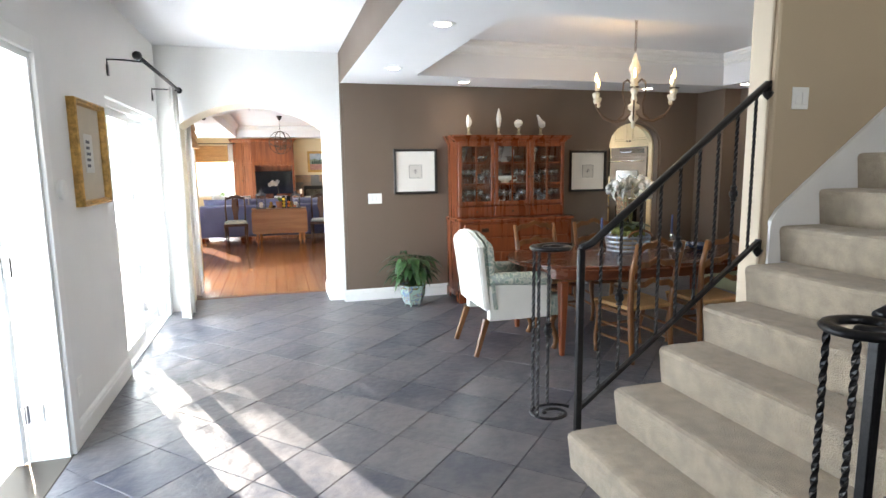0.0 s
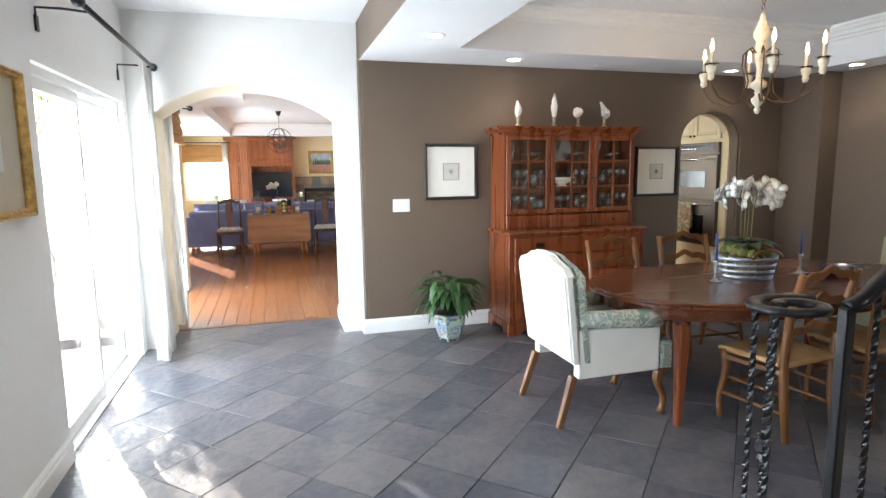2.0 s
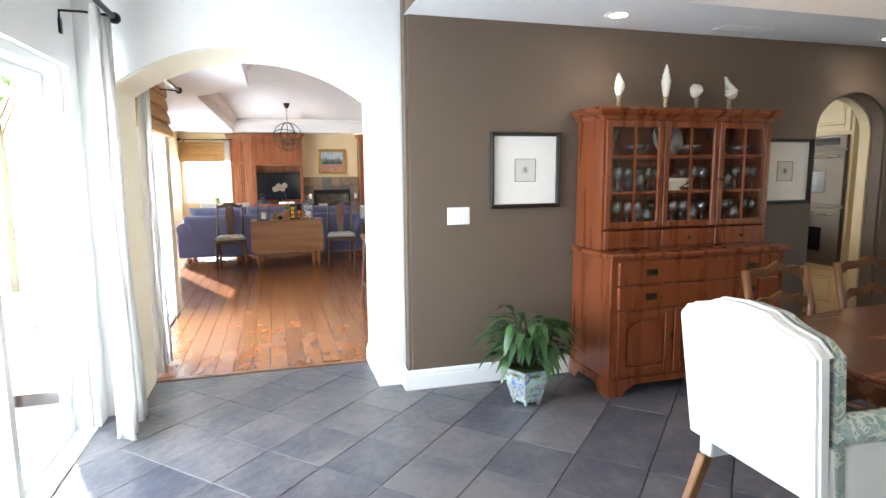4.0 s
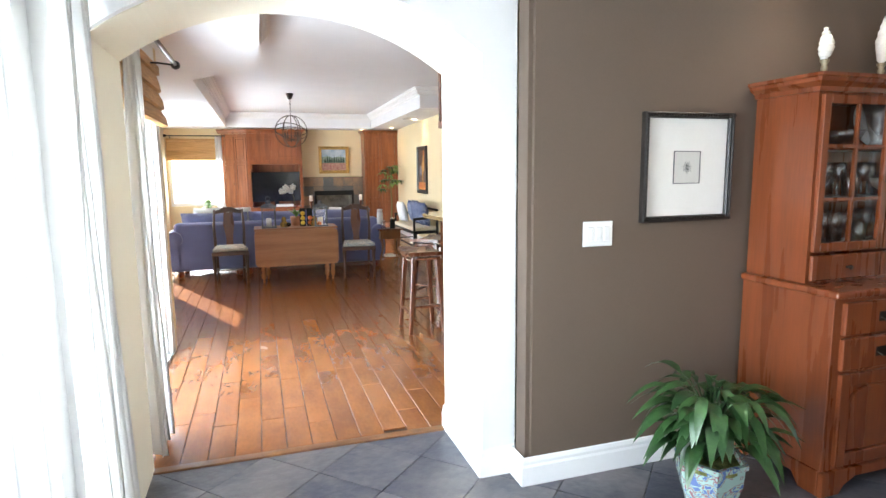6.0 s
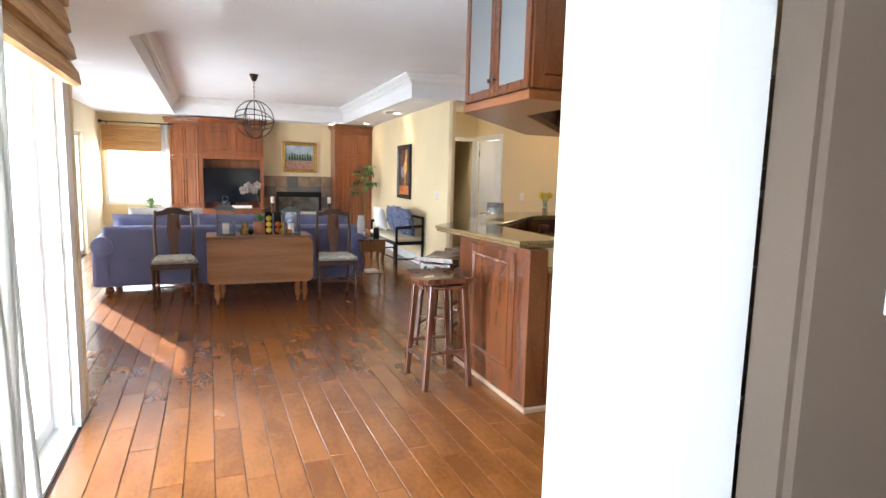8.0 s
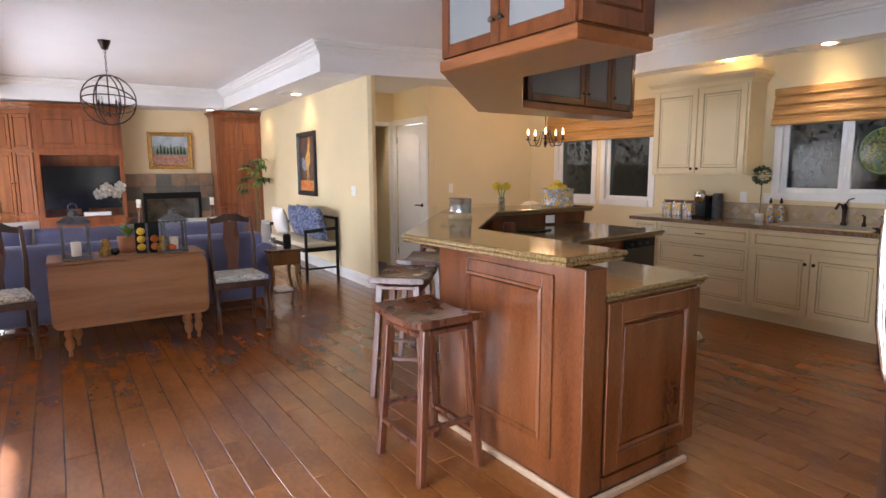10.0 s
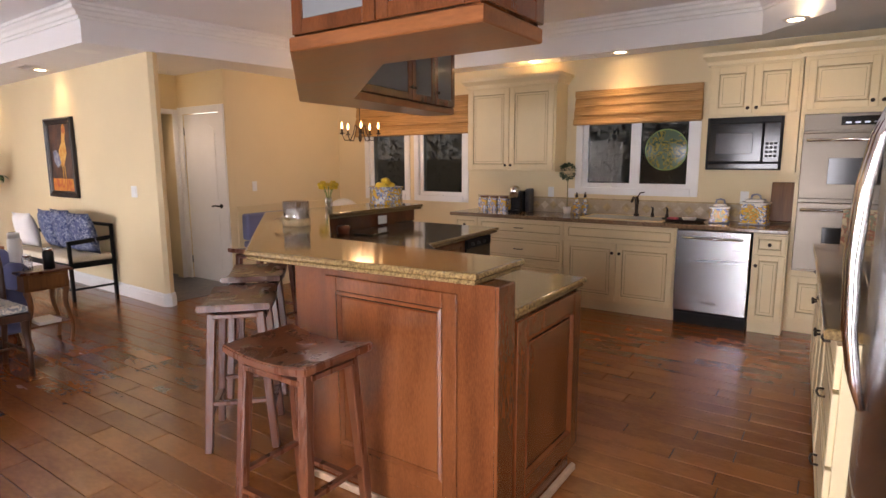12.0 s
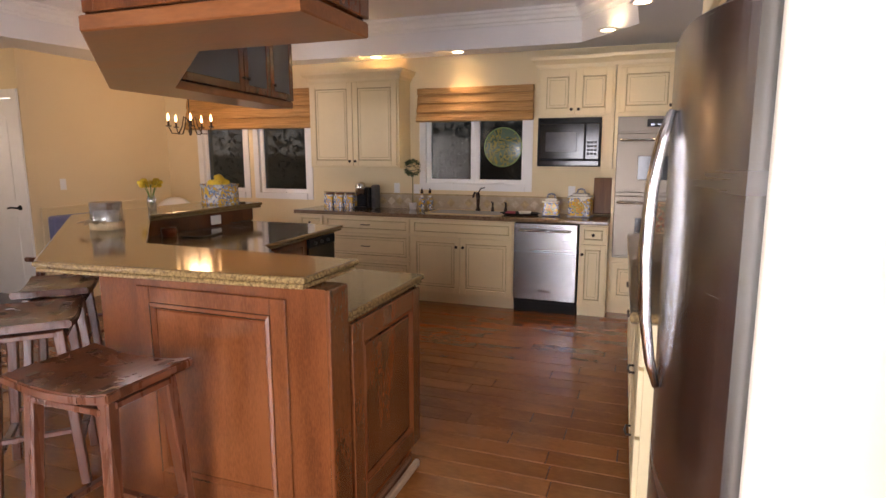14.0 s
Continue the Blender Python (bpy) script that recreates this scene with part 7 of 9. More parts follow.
# ---- kitchen ----
def pull(t, x, z, y, w_=0.09):
    part("pull", tube([(x - w_ / 2, y, z), (x - w_ / 2, y - 0.022, z), (x, y - 0.028, z), (x + w_ / 2, y - 0.022, z), (x + w_ / 2, y, z)], 0.005, 6), M_BRONZE, t, "dark bronze bar pull", smooth=True)


def base_unit(m, w_, rows, label, depth=0.58, knob_side=None):
    """A cream base cabinet facing -y; rows of (kind, z0, z1)."""
    t = thing("base_cabinet", label, "cabinet", m, "cream kitchen base cabinets")
    part("carcass", joined(box(0.001, 0.022, 0.10, w_ - 0.001, depth, 0.868)), M_CREAMCAB, t)
    part("toe_kick", box(0.001, 0.06, 0, w_ - 0.001, depth, 0.099), M_CREAMCAB, t)
    for kind, z0, z1 in rows:
        if kind == "drawer":
            d = raised_door(t, "drawer_front", 0.012, z0, w_ - 0.012, z1, 0, M_CREAMCAB, 0.032, None, glaze=M_GLAZE)
            if w_ > 0.4:
                pull(d, w_ / 2, (z0 + z1) / 2, 0)
            else:
                part("knob", moved(lathe([(0.006, 0), (0.006, 0.014), (0.015, 0.02), (0.014, 0.028), (0, 0.031)], 12), pose(w_ / 2, 0, (z0 + z1) / 2, 90)), M_BRONZE, d, smooth=True)
        elif kind == "doors":
            raised_door(t, "cabinet_door", 0.012, z0, w_ / 2 - 0.003, z1, 0, M_CREAMCAB, 0.055, (w_ / 2 - 0.035, z1 - 0.09), glaze=M_GLAZE)
            raised_door(t, "cabinet_door", w_ / 2 + 0.003, z0, w_ - 0.012, z1, 0, M_CREAMCAB, 0.055, (w_ / 2 + 0.035, z1 - 0.09), glaze=M_GLAZE)
        elif kind == "door":
            raised_door(t, "cabinet_door", 0.012, z0, w_ - 0.012, z1, 0, M_CREAMCAB, 0.045, (0.035, z1 - 0.09), glaze=M_GLAZE)
        elif kind == "panel":
            raised_door(t, "false_drawer_front", 0.012, z0, w_ - 0.012, z1, 0, M_CREAMCAB, 0.032, glaze=M_GLAZE)
    return t


def wall_unit(m, w_, h, depth, doors, label, crown_sides=(True, True), knob_low=True, split=None):
    t = thing("wall_cabinet", label, "cabinet", m, "cream kitchen wall cabinets")
    part("carcass", box(0.001, 0.022, 0, w_ - 0.001, depth, h), M_CREAMCAB, t)
    z0 = split or 0.02
    for k in range(doors):
        a, b = 0.02 + k * (w_ - 0.04) / doors + 0.003, 0.02 + (k + 1) * (w_ - 0.04) / doors - 0.003
        kx = b - 0.03 if (k % 2 == 0 and doors > 1) else a + 0.03
        raised_door(t, "cabinet_door", a, z0, b, h - 0.02, 0, M_CREAMCAB, 0.06, (kx, z0 + 0.05), glaze=M_GLAZE)
    part("crown", joined(profile_run([(0, 0), (0.015, 0), (0.022, 0.03), (0.06, 0.07), (0.065, 0.10), (0, 0.10)], ([(w_, depth, h)] if crown_sides[1] else []) + [(w_, 0.02, h), (0, 0.02, h)] + ([(0, depth, h)] if crown_sides[0] else [])), box(0, 0.02, h, w_, depth, h + 0.099)), M_CREAMCAB, t)
    return t


FX = 4.90
DR3 = [("drawer", 0.70, 0.855), ("drawer", 0.42, 0.685), ("drawer", 0.12, 0.405)]
base_unit(turned(FX, 11.20, 0, "-x"), 0.32, [("drawer", 0.70, 0.855), ("door", 0.12, 0.685)], "narrow cream base cabinet with a drawer over a door")
base_unit(turned(FX, 10.88, 0, "-x"), 1.01, DR3, "wide cream base cabinet with three deep drawers")
base_unit(turned(FX, 9.87, 0, "-x"), 1.07, [("panel", 0.70, 0.855), ("doors", 0.12, 0.685)], "cream sink base cabinet with two panelled doors")
base_unit(turned(FX, 8.185, 0, "-x"), 0.255, [("drawer", 0.70, 0.855), ("door", 0.12, 0.685)], "narrow cream base cabinet beside the dishwasher")


def dishwasher():
    t = thing("dishwasher", "stainless steel dishwasher built in between cream cabinets", "dishwasher", turned(FX, 8.795, 0, "-x"))
    part("tub", box(0.004, 0.03, 0.10, 0.596, 0.57, 0.866), M_BLACKM, t)
    part("door", box(0.004, -0.012, 0.13, 0.596, 0.028, 0.862, bevel=0.005, seg=2), M_STEEL, t, "brushed steel door")
    part("toe_panel", box(0.006, 0.03, 0.0, 0.594, 0.08, 0.098), M_BLACKM, t)
    part("handle", joined(tube([(0.06, -0.05, 0.80), (0.54, -0.05, 0.80)], 0.011, 10), tube([(0.08, -0.012, 0.80), (0.08, -0.05, 0.80)], 0.008, 8), tube([(0.52, -0.012, 0.80), (0.52, -0.05, 0.80)], 0.008, 8)), M_CHROME, t, "bar handle", smooth=True)
    part("badge", box(0.24, -0.0145, 0.205, 0.36, -0.0125, 0.23, bevel=0.0005), M_CHROME, t)


dishwasher()
tagged(part("worktop", joined(prism([(FX - 0.03, 7.935), (5.496, 7.935), (5.496, 11.23), (FX - 0.03, 11.23)], 0.872, 0.91, 0.008, 2)), M_GRANITE2), "brown granite kitchen worktop along the window wall", "worktop")
sink = thing("sink", "pale undermount sink set in the granite worktop", "sink", pose(5.2, 9.35, 0.912))
part("rim", profile_run([(0, 0), (0, 0.006), (0.02, 0.008), (0.03, 0.0)], rounded(-0.24, -0.40, 0.24, 0.40, 0.06), True), M_CREAMCAB, sink)
part("basin", prism(rounded(-0.215, -0.375, 0.215, 0.375, 0.05), -0.001, 0.002), M_GALV, sink)


def faucet():
    t = thing("kitchen_faucet", "dark bronze kitchen faucet behind the sink", "faucet", pose(5.40, 9.30, 0.911))
    part("body", lathe([(0, 0), (0.028, 0), (0.026, 0.02), (0.016, 0.04), (0.018, 0.12), (0.022, 0.16), (0.012, 0.2), (0, 0.205)], 14), M_BRONZE, t, smooth=True)
    part("spout", tube([(0, 0, 0.12), (-0.06, 0, 0.19), (-0.13, 0, 0.20), (-0.18, 0, 0.16)], 0.012, 8), M_BRONZE, t, smooth=True)
    part("lever", tube([(0, 0, 0.19), (0, -0.03, 0.24), (0, -0.07, 0.25)], 0.006, 6), M_BRONZE, t, smooth=True)
    for dy in (-0.16, -0.30):
        s = thing("soap_pump", "dark bronze soap pump by the sink", "soap pump", pose(5.40, 9.30 + dy, 0.911))
        part("neck", lathe([(0, 0), (0.02, 0), (0.016, 0.03), (0.01, 0.05), (0.01, 0.10), (0, 0.10)], 10), M_BRONZE, s, smooth=True)
        part("nozzle", tube([(0, 0, 0.095), (-0.05, 0, 0.105)], 0.006, 6), M_BRONZE, s, smooth=True)


faucet()

# tiled splashback
sb = structure("backsplash", box(5.49, 7.94, 0.912, 5.498, 11.22, 1.06), M_SPLASH, "strip of beige diamond tiles behind the worktop", "backsplash")
n = 0
yy = 8.0
while yy < 11.2:
    part("diamond_tile", moved(box(-0.034, -0.004, -0.034, 0.034, 0.0, 0.034, bevel=0.002), pose(5.4885, yy, 0.985, 0, 0, -90) @ pose(0, 0, 0, 0, 45)), M_SPLASH if n % 2 else M_GLAZE, sb)
    yy += 0.102
    n += 1
structure("trim_backsplash", box(5.484, 7.94, 1.061, 5.498, 11.22, 1.075), M_GLAZE, "rope tile trim over the splashback", "trim")

wall_unit(turned(5.17, 11.19, 1.36, "-x"), 1.08, 0.92, 0.325, 2, "cream double-door wall cabinet with a crown moulding")
wall_unit(turned(5.15, 8.65, 1.37, "-x"), 0.71, 0.93, 0.345, 2, "cream wall cabinet over a built-in microwave", (True, False), True, 0.50)


def microwave():
    t = thing("microwave", "black built-in microwave oven with a dark window", "microwave", turned(5.145, 8.635, 1.39, "-x"))
    part("case", box(0, -0.012, 0, 0.59, 0.02, 0.455, bevel=0.004), M_BLACKM, t)
    part("door", box(0.02, -0.03, 0.07, 0.44, -0.013, 0.40, bevel=0.006), M_BLACK, t)
    part("window", box(0.08, -0.034, 0.14, 0.37, -0.0305, 0.32, bevel=0.004), mat("smoked_glass", (0.04, 0.04, 0.045), 0.15, bump=0), t, "smoked glass window")
    part("control_panel", box(0.452, -0.026, 0.07, 0.572, -0.013, 0.40, bevel=0.003), M_BLACK, t)
    for k in range(12):
        part("button", box(0.467 + 0.032 * (k % 3), -0.028, 0.11 + 0.035 * (k // 3), 0.489 + 0.032 * (k % 3), -0.0265, 0.13 + 0.035 * (k // 3)), M_BLACKM, t)
    for k in range(4):
        part("vent_slat", box(0.02, -0.02, 0.412 + 0.010 * k, 0.572, -0.0125, 0.417 + 0.010 * k), M_BLACK, t)
    part("lower_trim", box(0.02, -0.02, 0.01, 0.572, -0.0125, 0.055, bevel=0.003), M_BLACK, t)


microwave()


def oven_tower():
    t = thing("oven_cabinet", "tall cream cabinet holding a steel double oven", "cabinet", turned(5.10, 7.93, 0, "-x"))
    W = 1.0
    part("carcass", joined(box(0, 0.022, 0.10, W, 0.38, 2.30), box(0, 0.06, 0, W, 0.38, 0.099)), M_CREAMCAB, t)
    raised_door(t, "lower_door", 0.03, 0.13, W - 0.03, 0.50, 0, M_CREAMCAB, 0.055, glaze=M_GLAZE)
    for a, b, kx in ((0.03, W / 2 - 0.003, W / 2 - 0.035), (W / 2 + 0.003, W - 0.03, W / 2 + 0.035)):
        raised_door(t, "upper_door", a, 1.88, b, 2.27, 0, M_CREAMCAB, 0.055, (kx, 1.93), glaze=M_GLAZE)
    part("crown", joined(profile_run([(0, 0), (0.015, 0), (0.022, 0.03), (0.06, 0.07), (0.065, 0.10), (0, 0.10)], [(W, 0.02, 2.30), (0, 0.02, 2.30), (0, 0.38, 2.30)]), box(0, 0.02, 2.30, W, 0.38, 2.399)), M_CREAMCAB, t)
    o = thing("double_oven", "stainless steel double wall oven with black windows", "oven", turned(5.10, 7.93, 0, "-x"))
    part("surround", box(0.03, 0.0, 0.55, W - 0.03, 0.021, 1.84, bevel=0.003), M_STEELH, o)
    part("control_panel", box(0.03, -0.02, 1.71, W - 0.03, -0.001, 1.84, bevel=0.003), M_STEELH, o)
    part("display", box(0.28, -0.024, 1.745, W - 0.10, -0.0205, 1.815, bevel=0.002), M_BLACK, o, "black glass display")
    for k in range(5):
        part("button", box(0.31 + 0.06 * k, -0.0255, 1.76, 0.345 + 0.06 * k, -0.0245, 1.772), M_GALV, o)
    for z0, z1 in ((0.57, 1.13), (1.16, 1.69)):
        d = part("oven_door", box(0.03, -0.03, z0, W - 0.03, -0.001, z1, bevel=0.006), M_STEELH, o)
        part("window", box(0.22, -0.033, z0 + 0.12, W - 0.22, -0.0305, z1 - 0.20, bevel=0.003), M_BLACK, d)
        part("handle", joined(tube([(0.06, -0.075, z1 - 0.06), (W - 0.06, -0.075, z1 - 0.06)], 0.013, 10), tube([(0.09, -0.03, z1 - 0.06), (0.09, -0.075, z1 - 0.06)], 0.009, 8), tube([(W - 0.09, -0.03, z1 - 0.06), (W - 0.09, -0.075, z1 - 0.06)], 0.009, 8)), M_CHROME, d, smooth=True)
    tw = part("dish_towel", joined(box(0.35, -0.097, 0.66, 0.62, -0.090, 1.075, bevel=0.003), box(0.35, -0.060, 0.75, 0.62, -0.053, 1.075, bevel=0.003), box(0.35, -0.097, 1.075, 0.62, -0.053, 1.088, bevel=0.004)), M_TOWEL)
    tw.matrix_basis = turned(5.10, 7.93, 0, "-x")
    tagged(tw, "floral dish towel hanging on the oven handle", "towel")


oven_tower()


def casement(name, y0, y1, z0, z1, leaves, label):
    """White casement windows in the east wall."""
    x = WX + 0.05
    s = structure(name, joined(box(WX - 0.012, y0 - 0.05, z0 - 0.05, WX + 0.10, y0 + 0.02, z1), box(WX - 0.012, y1 - 0.02, z0 - 0.05, WX + 0.10, y1 + 0.05, z1), box(WX - 0.03, y0 + 0.02, z0 - 0.05, WX + 0.10, y1 - 0.02, z0 + 0.02), box(WX - 0.01, y0 + 0.02, z1 - 0.03, WX + 0.1, y1 - 0.02, z1)), M_TRIM, label, "window")
    wd = (y1 - y0 - 0.04) / leaves
    for k in range(leaves):
        a, b = y0 + 0.02 + k * wd, y0 + 0.02 + (k + 1) * wd
        sh = part("sash", joined(box(x - 0.02, a, z0 + 0.02, x + 0.02, a + 0.05, z1 - 0.03, 0.003), box(x - 0.02, b - 0.05, z0 + 0.02, x + 0.02, b, z1 - 0.03, 0.003), box(x - 0.02, a + 0.05, z0 + 0.02, x + 0.02, b - 0.05, z0 + 0.07, 0.003), box(x - 0.02, a + 0.05, z1 - 0.08, x + 0.02, b - 0.05, z1 - 0.03, 0.003)), M_TRIM, s)
        g = part("pane", box(x - 0.003, a + 0.05, z0 + 0.07, x + 0.003, b - 0.05, z1 - 0.08), M_SCREENED, sh, "screened dark glass")
        g.visible_shadow = False
        part("crank", joined(box(WX - 0.05, (a + b) / 2 - 0.06, z0 + 0.021, WX - 0.02, (a + b) / 2 + 0.06, z0 + 0.035, 0.003), tube([(WX - 0.04, (a + b) / 2, z0 + 0.035), (WX - 0.05, (a + b) / 2 - 0.05, z0 + 0.05)], 0.005, 6)), M_PLASTIC, sh)
    return s


casement("window_6", 8.80, 9.95, 1.17, 1.95, 2, "white double casement window over the sink")
casement("window_7", 11.42, 12.15, 1.02, 1.98, 1, "white casement window of the breakfast nook")
casement("window_8", 12.32, 13.0, 1.02, 1.98, 1, "white casement window of the breakfast nook")
bamboo_shade(WX - 0.015, 9.375, 2.20, 1.26, 0.34, "-x", 3, "woven bamboo roman shade over the sink window")
bamboo_shade(WX - 0.015, 12.2, 2.26, 1.90, 0.44, "-x", 3, "long woven bamboo shade over the nook windows")
pl = thing("suncatcher_plate", "round green glass lemon plate hanging in the window", "plate", pose(WX + 0.028, 9.07, 1.58, 0, -90))
part("disc", lathe([(0, 0), (0.19, 0.0), (0.205, 0.006), (0.19, 0.01), (0, 0.008)], 30), pattern_mat("lemon_glass", (0.05, 0.09, 0.06), (0.26, 0.22, 0.05), (0.10, 0.15, 0.10), 14, 0.2, 0.3), pl, smooth=True)
part("rim", tube([(0.2 * math.cos(q), 0.2 * math.sin(q), 0.005) for q in [6.283 * i / 36 for i in range(36)]], 0.006, 6, closed=True), M_LEAFL, pl)


# outdoor hedge behind the kitchen windows
def hedge():
    rnd = random.Random(31)
    ob = thing("hedge", "dark leafy hedge close outside the kitchen windows", "hedge", pose(7.2, 10.8, -0.22), kind="stuff")
    verts, faces = [], []
    for k in range(9000):
        c = Vector((rnd.uniform(-0.35, 0.5), rnd.uniform(-3.8, 3.8), rnd.uniform(0.1, 3.1)))
        m = Euler((rnd.uniform(0, 6.3), rnd.uniform(0, 6.3), rnd.uniform(0, 6.3))).to_matrix()
        s = rnd.uniform(0.03, 0.06)
        i = len(verts)
        for p in ((-1, 0, 0), (0, -0.45, 0), (1, 0, 0), (0, 0.45, 0)):
            verts.append(tuple(c + m @ Vector(p) * s))
        faces.append((i, i + 1, i + 2, i + 3))
    me = bpy.data.meshes.new("foliage")
    me.from_pydata(verts, [], faces)
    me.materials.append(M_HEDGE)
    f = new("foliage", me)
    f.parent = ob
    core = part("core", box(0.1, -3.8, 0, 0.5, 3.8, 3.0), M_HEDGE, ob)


hedge()


# counter things
def tile_canister(y, x=5.34, s=1.0):
    t = thing("canister", "square painted majolica canister with a wooden lid", "canister", pose(x, y, 0.911, 0, 0, 0), "canisters on the worktop")
    part("body", box(-0.055 * s, -0.055 * s, 0, 0.055 * s, 0.055 * s, 0.145 * s, bevel=0.006), M_MAJOLICA, t)
    part("lid", lathe([(0, 0.145 * s), (0.048 * s, 0.145 * s), (0.05 * s, 0.165 * s), (0, 0.168 * s)], 16), M_OAK, t)


for y in (11.05, 10.92, 10.79):
    tile_canister(y)


def coffee_machine():
    t = thing("coffee_machine", "black and chrome capsule coffee machine on the worktop", "coffee machine", pose(5.28, 10.56, 0.911))
    part("body", box(-0.10, -0.07, 0.0, 0.12, 0.07, 0.24, bevel=0.02, seg=3), M_BLACK, t)
    part("head", moved(lathe([(0, 0), (0.06, 0.0), (0.062, 0.09), (0.05, 0.12), (0.02, 0.135), (0, 0.136)], 18), pose(-0.08, 0.02, 0.16)), M_CHROME, t, "chrome dome head", smooth=True)
    part("drip_tray", box(-0.17, -0.06, 0, -0.10, 0.06, 0.03, bevel=0.006), M_BLACKM, t)
    part("tank", box(-0.02, -0.12, 0, 0.12, -0.072, 0.26, bevel=0.012), M_RUSTG, t)


coffee_machine()


def topiary():
    t = thing("topiary", "small ball topiary in a white pot on the worktop", "plant", pose(5.36, 10.03, 0.911))
    part("pot", lathe([(0, 0), (0.035, 0), (0.045, 0.07), (0.04, 0.07), (0, 0.06)], 14), M_PLASTIC, t, smooth=True)
    part("trunk", lathe([(0.006, 0.06), (0.005, 0.40)], 8), M_STEM, t)
    rnd = random.Random(4)
    bm = bmesh.new()
    for k in range(260):
        v = Vector((rnd.gauss(0, 1), rnd.gauss(0, 1), rnd.gauss(0, 1))).normalized() * rnd.uniform(0.055, 0.08)
        q = Vector((1, 0, 0)).rotation_difference(v).to_matrix().to_4x4()
        b = leaf(0.028, 0.018, 0.1, 2)
        bmesh.ops.transform(b, matrix=Matrix.Translation(v + Vector((0, 0, 0.45))) @ q, verts=b.verts)
        tmp = bpy.data.meshes.new("tmp")
        b.to_mesh(tmp)
        b.free()
        bm.from_mesh(tmp)
        bpy.data.meshes.remove(tmp)
    part("leaves", bm, M_LEAFD, t)


topiary()
for y, x, m in ((9.90, 5.30, M_MAJOLICA), (9.83, 5.36, M_MAJOLICA)):
    t = thing("oil_bottle", "painted ceramic bottle with a dark pourer", "bottle", pose(x, y, 0.911), "bottles by the sink")
    part("body", lathe([(0, 0), (0.03, 0), (0.036, 0.05), (0.034, 0.12), (0.014, 0.16), (0.014, 0.18), (0, 0.18)], 14), m, t, smooth=True)
    part("stopper", lathe([(0.013, 0.18), (0.016, 0.19), (0.012, 0.21), (0.004, 0.235), (0, 0.235)], 10), M_BRONZE, t, smooth=True)


def painted_tin(x, y, w_, h, rz):
    """A square painted tin with a stepped lid and a loop handle."""
    t = thing("lidded_tin", "square white majolica tin painted with fruit, with a handled lid", "canister", pose(x, y, 0.911, 0, 0, rz), "painted tins on the worktop")
    a = w_ / 2
    part("body", prism(rounded(-a, -a, a, a, 0.02), 0.006, h, 0.006, 2), M_MAJOLICA, t)
    part("foot", prism(rounded(-a - 0.006, -a - 0.006, a + 0.006, a + 0.006, 0.022), 0.0, 0.012, 0.003, 1), M_BLUEP, t, "blue painted foot")
    lid = part("lid", joined(prism(rounded(-a - 0.008, -a - 0.008, a + 0.008, a + 0.008, 0.022), h + 0.0005, h + 0.016, 0.004, 1), prism(rounded(-a * 0.72, -a * 0.72, a * 0.72, a * 0.72, 0.02), h + 0.0165, h + 0.042, 0.012, 2)), M_WHITECH, t, "white glazed lid")
    part("lid_handle", tube([(0, -0.04, h + 0.04), (0, -0.03, h + 0.075), (0, 0, h + 0.085), (0, 0.03, h + 0.075), (0, 0.04, h + 0.04)], 0.008, 8), M_BLUEP, lid, smooth=True)
    for q in range(4):
        c = [(a + 0.001) * v for v in ((1, 0), (0, 1), (-1, 0), (0, -1))[q]]
        part("medallion", moved(lathe([(0, 0), (a * 0.55, 0), (a * 0.52, 0.003), (0, 0.004)], 16), Matrix.Translation((c[0], c[1], h * 0.52)) @ Vector((0, 0, 1)).rotation_difference(Vector((c[0], c[1], 0))).to_matrix().to_4x4()), M_FRUITP, t, "painted fruit wreath")


M_WHITECH = mat("white_glazed_china", (0.78, 0.76, 0.70), 0.2, var=0.03)
M_FRUITP = pattern_mat("painted_fruit_wreath", (0.72, 0.62, 0.30), (0.12, 0.26, 0.10), (0.75, 0.33, 0.06), 45, 0.2, 0.3)
painted_tin(5.22, 8.50, 0.16, 0.13, 6)
painted_tin(5.26, 8.22, 0.21, 0.18, -5)
bd = part("cutting_board", box(-0.015, -0.10, 0, 0.015, 0.10, 0.36, bevel=0.01, seg=2), M_OAK)
bd.matrix_basis = pose(5.40, 8.02, 0.925, 0, 12, 0)
tagged(bd, "wooden cutting board leaning on the wall", "cutting board")
tr = thing("serving_tray", "dark oval tray with pale dishes on the worktop", "tray", pose(5.18, 8.80, 0.911))
part("tray", moved(lathe([(0, 0), (0.14, 0), (0.17, 0.02), (0.165, 0.022), (0.13, 0.006), (0, 0.006)], 24), Matrix.Diagonal((0.8, 1.2, 1, 1))), M_BLACKM, tr, smooth=True)
part("dish", moved(lathe([(0, 0), (0.05, 0), (0.065, 0.03), (0.06, 0.03), (0, 0.008)], 16), pose(0, -0.05, 0.006)), M_MAT, tr, smooth=True)
part("cloth", box(-0.05, 0.05, 0.006, 0.04, 0.14, 0.03, bevel=0.01, seg=2), mat("pink_cloth", (0.45, 0.08, 0.12), 0.9), tr)
for y, z, x in ((10.28, 1.13, WX), (10.04, 1.12, WX), (8.34, 1.13, WX)):
    outlet(x, y, z, "-x")


# refrigerator
# the run of refrigerator and counter stands slightly askew to the house
RUN = Matrix.Translation((0.82, 7.46, 0)) @ Matrix.Rotation(radians(2.3), 4, "Z") @ Matrix.Translation((-0.82, -7.46, 0))


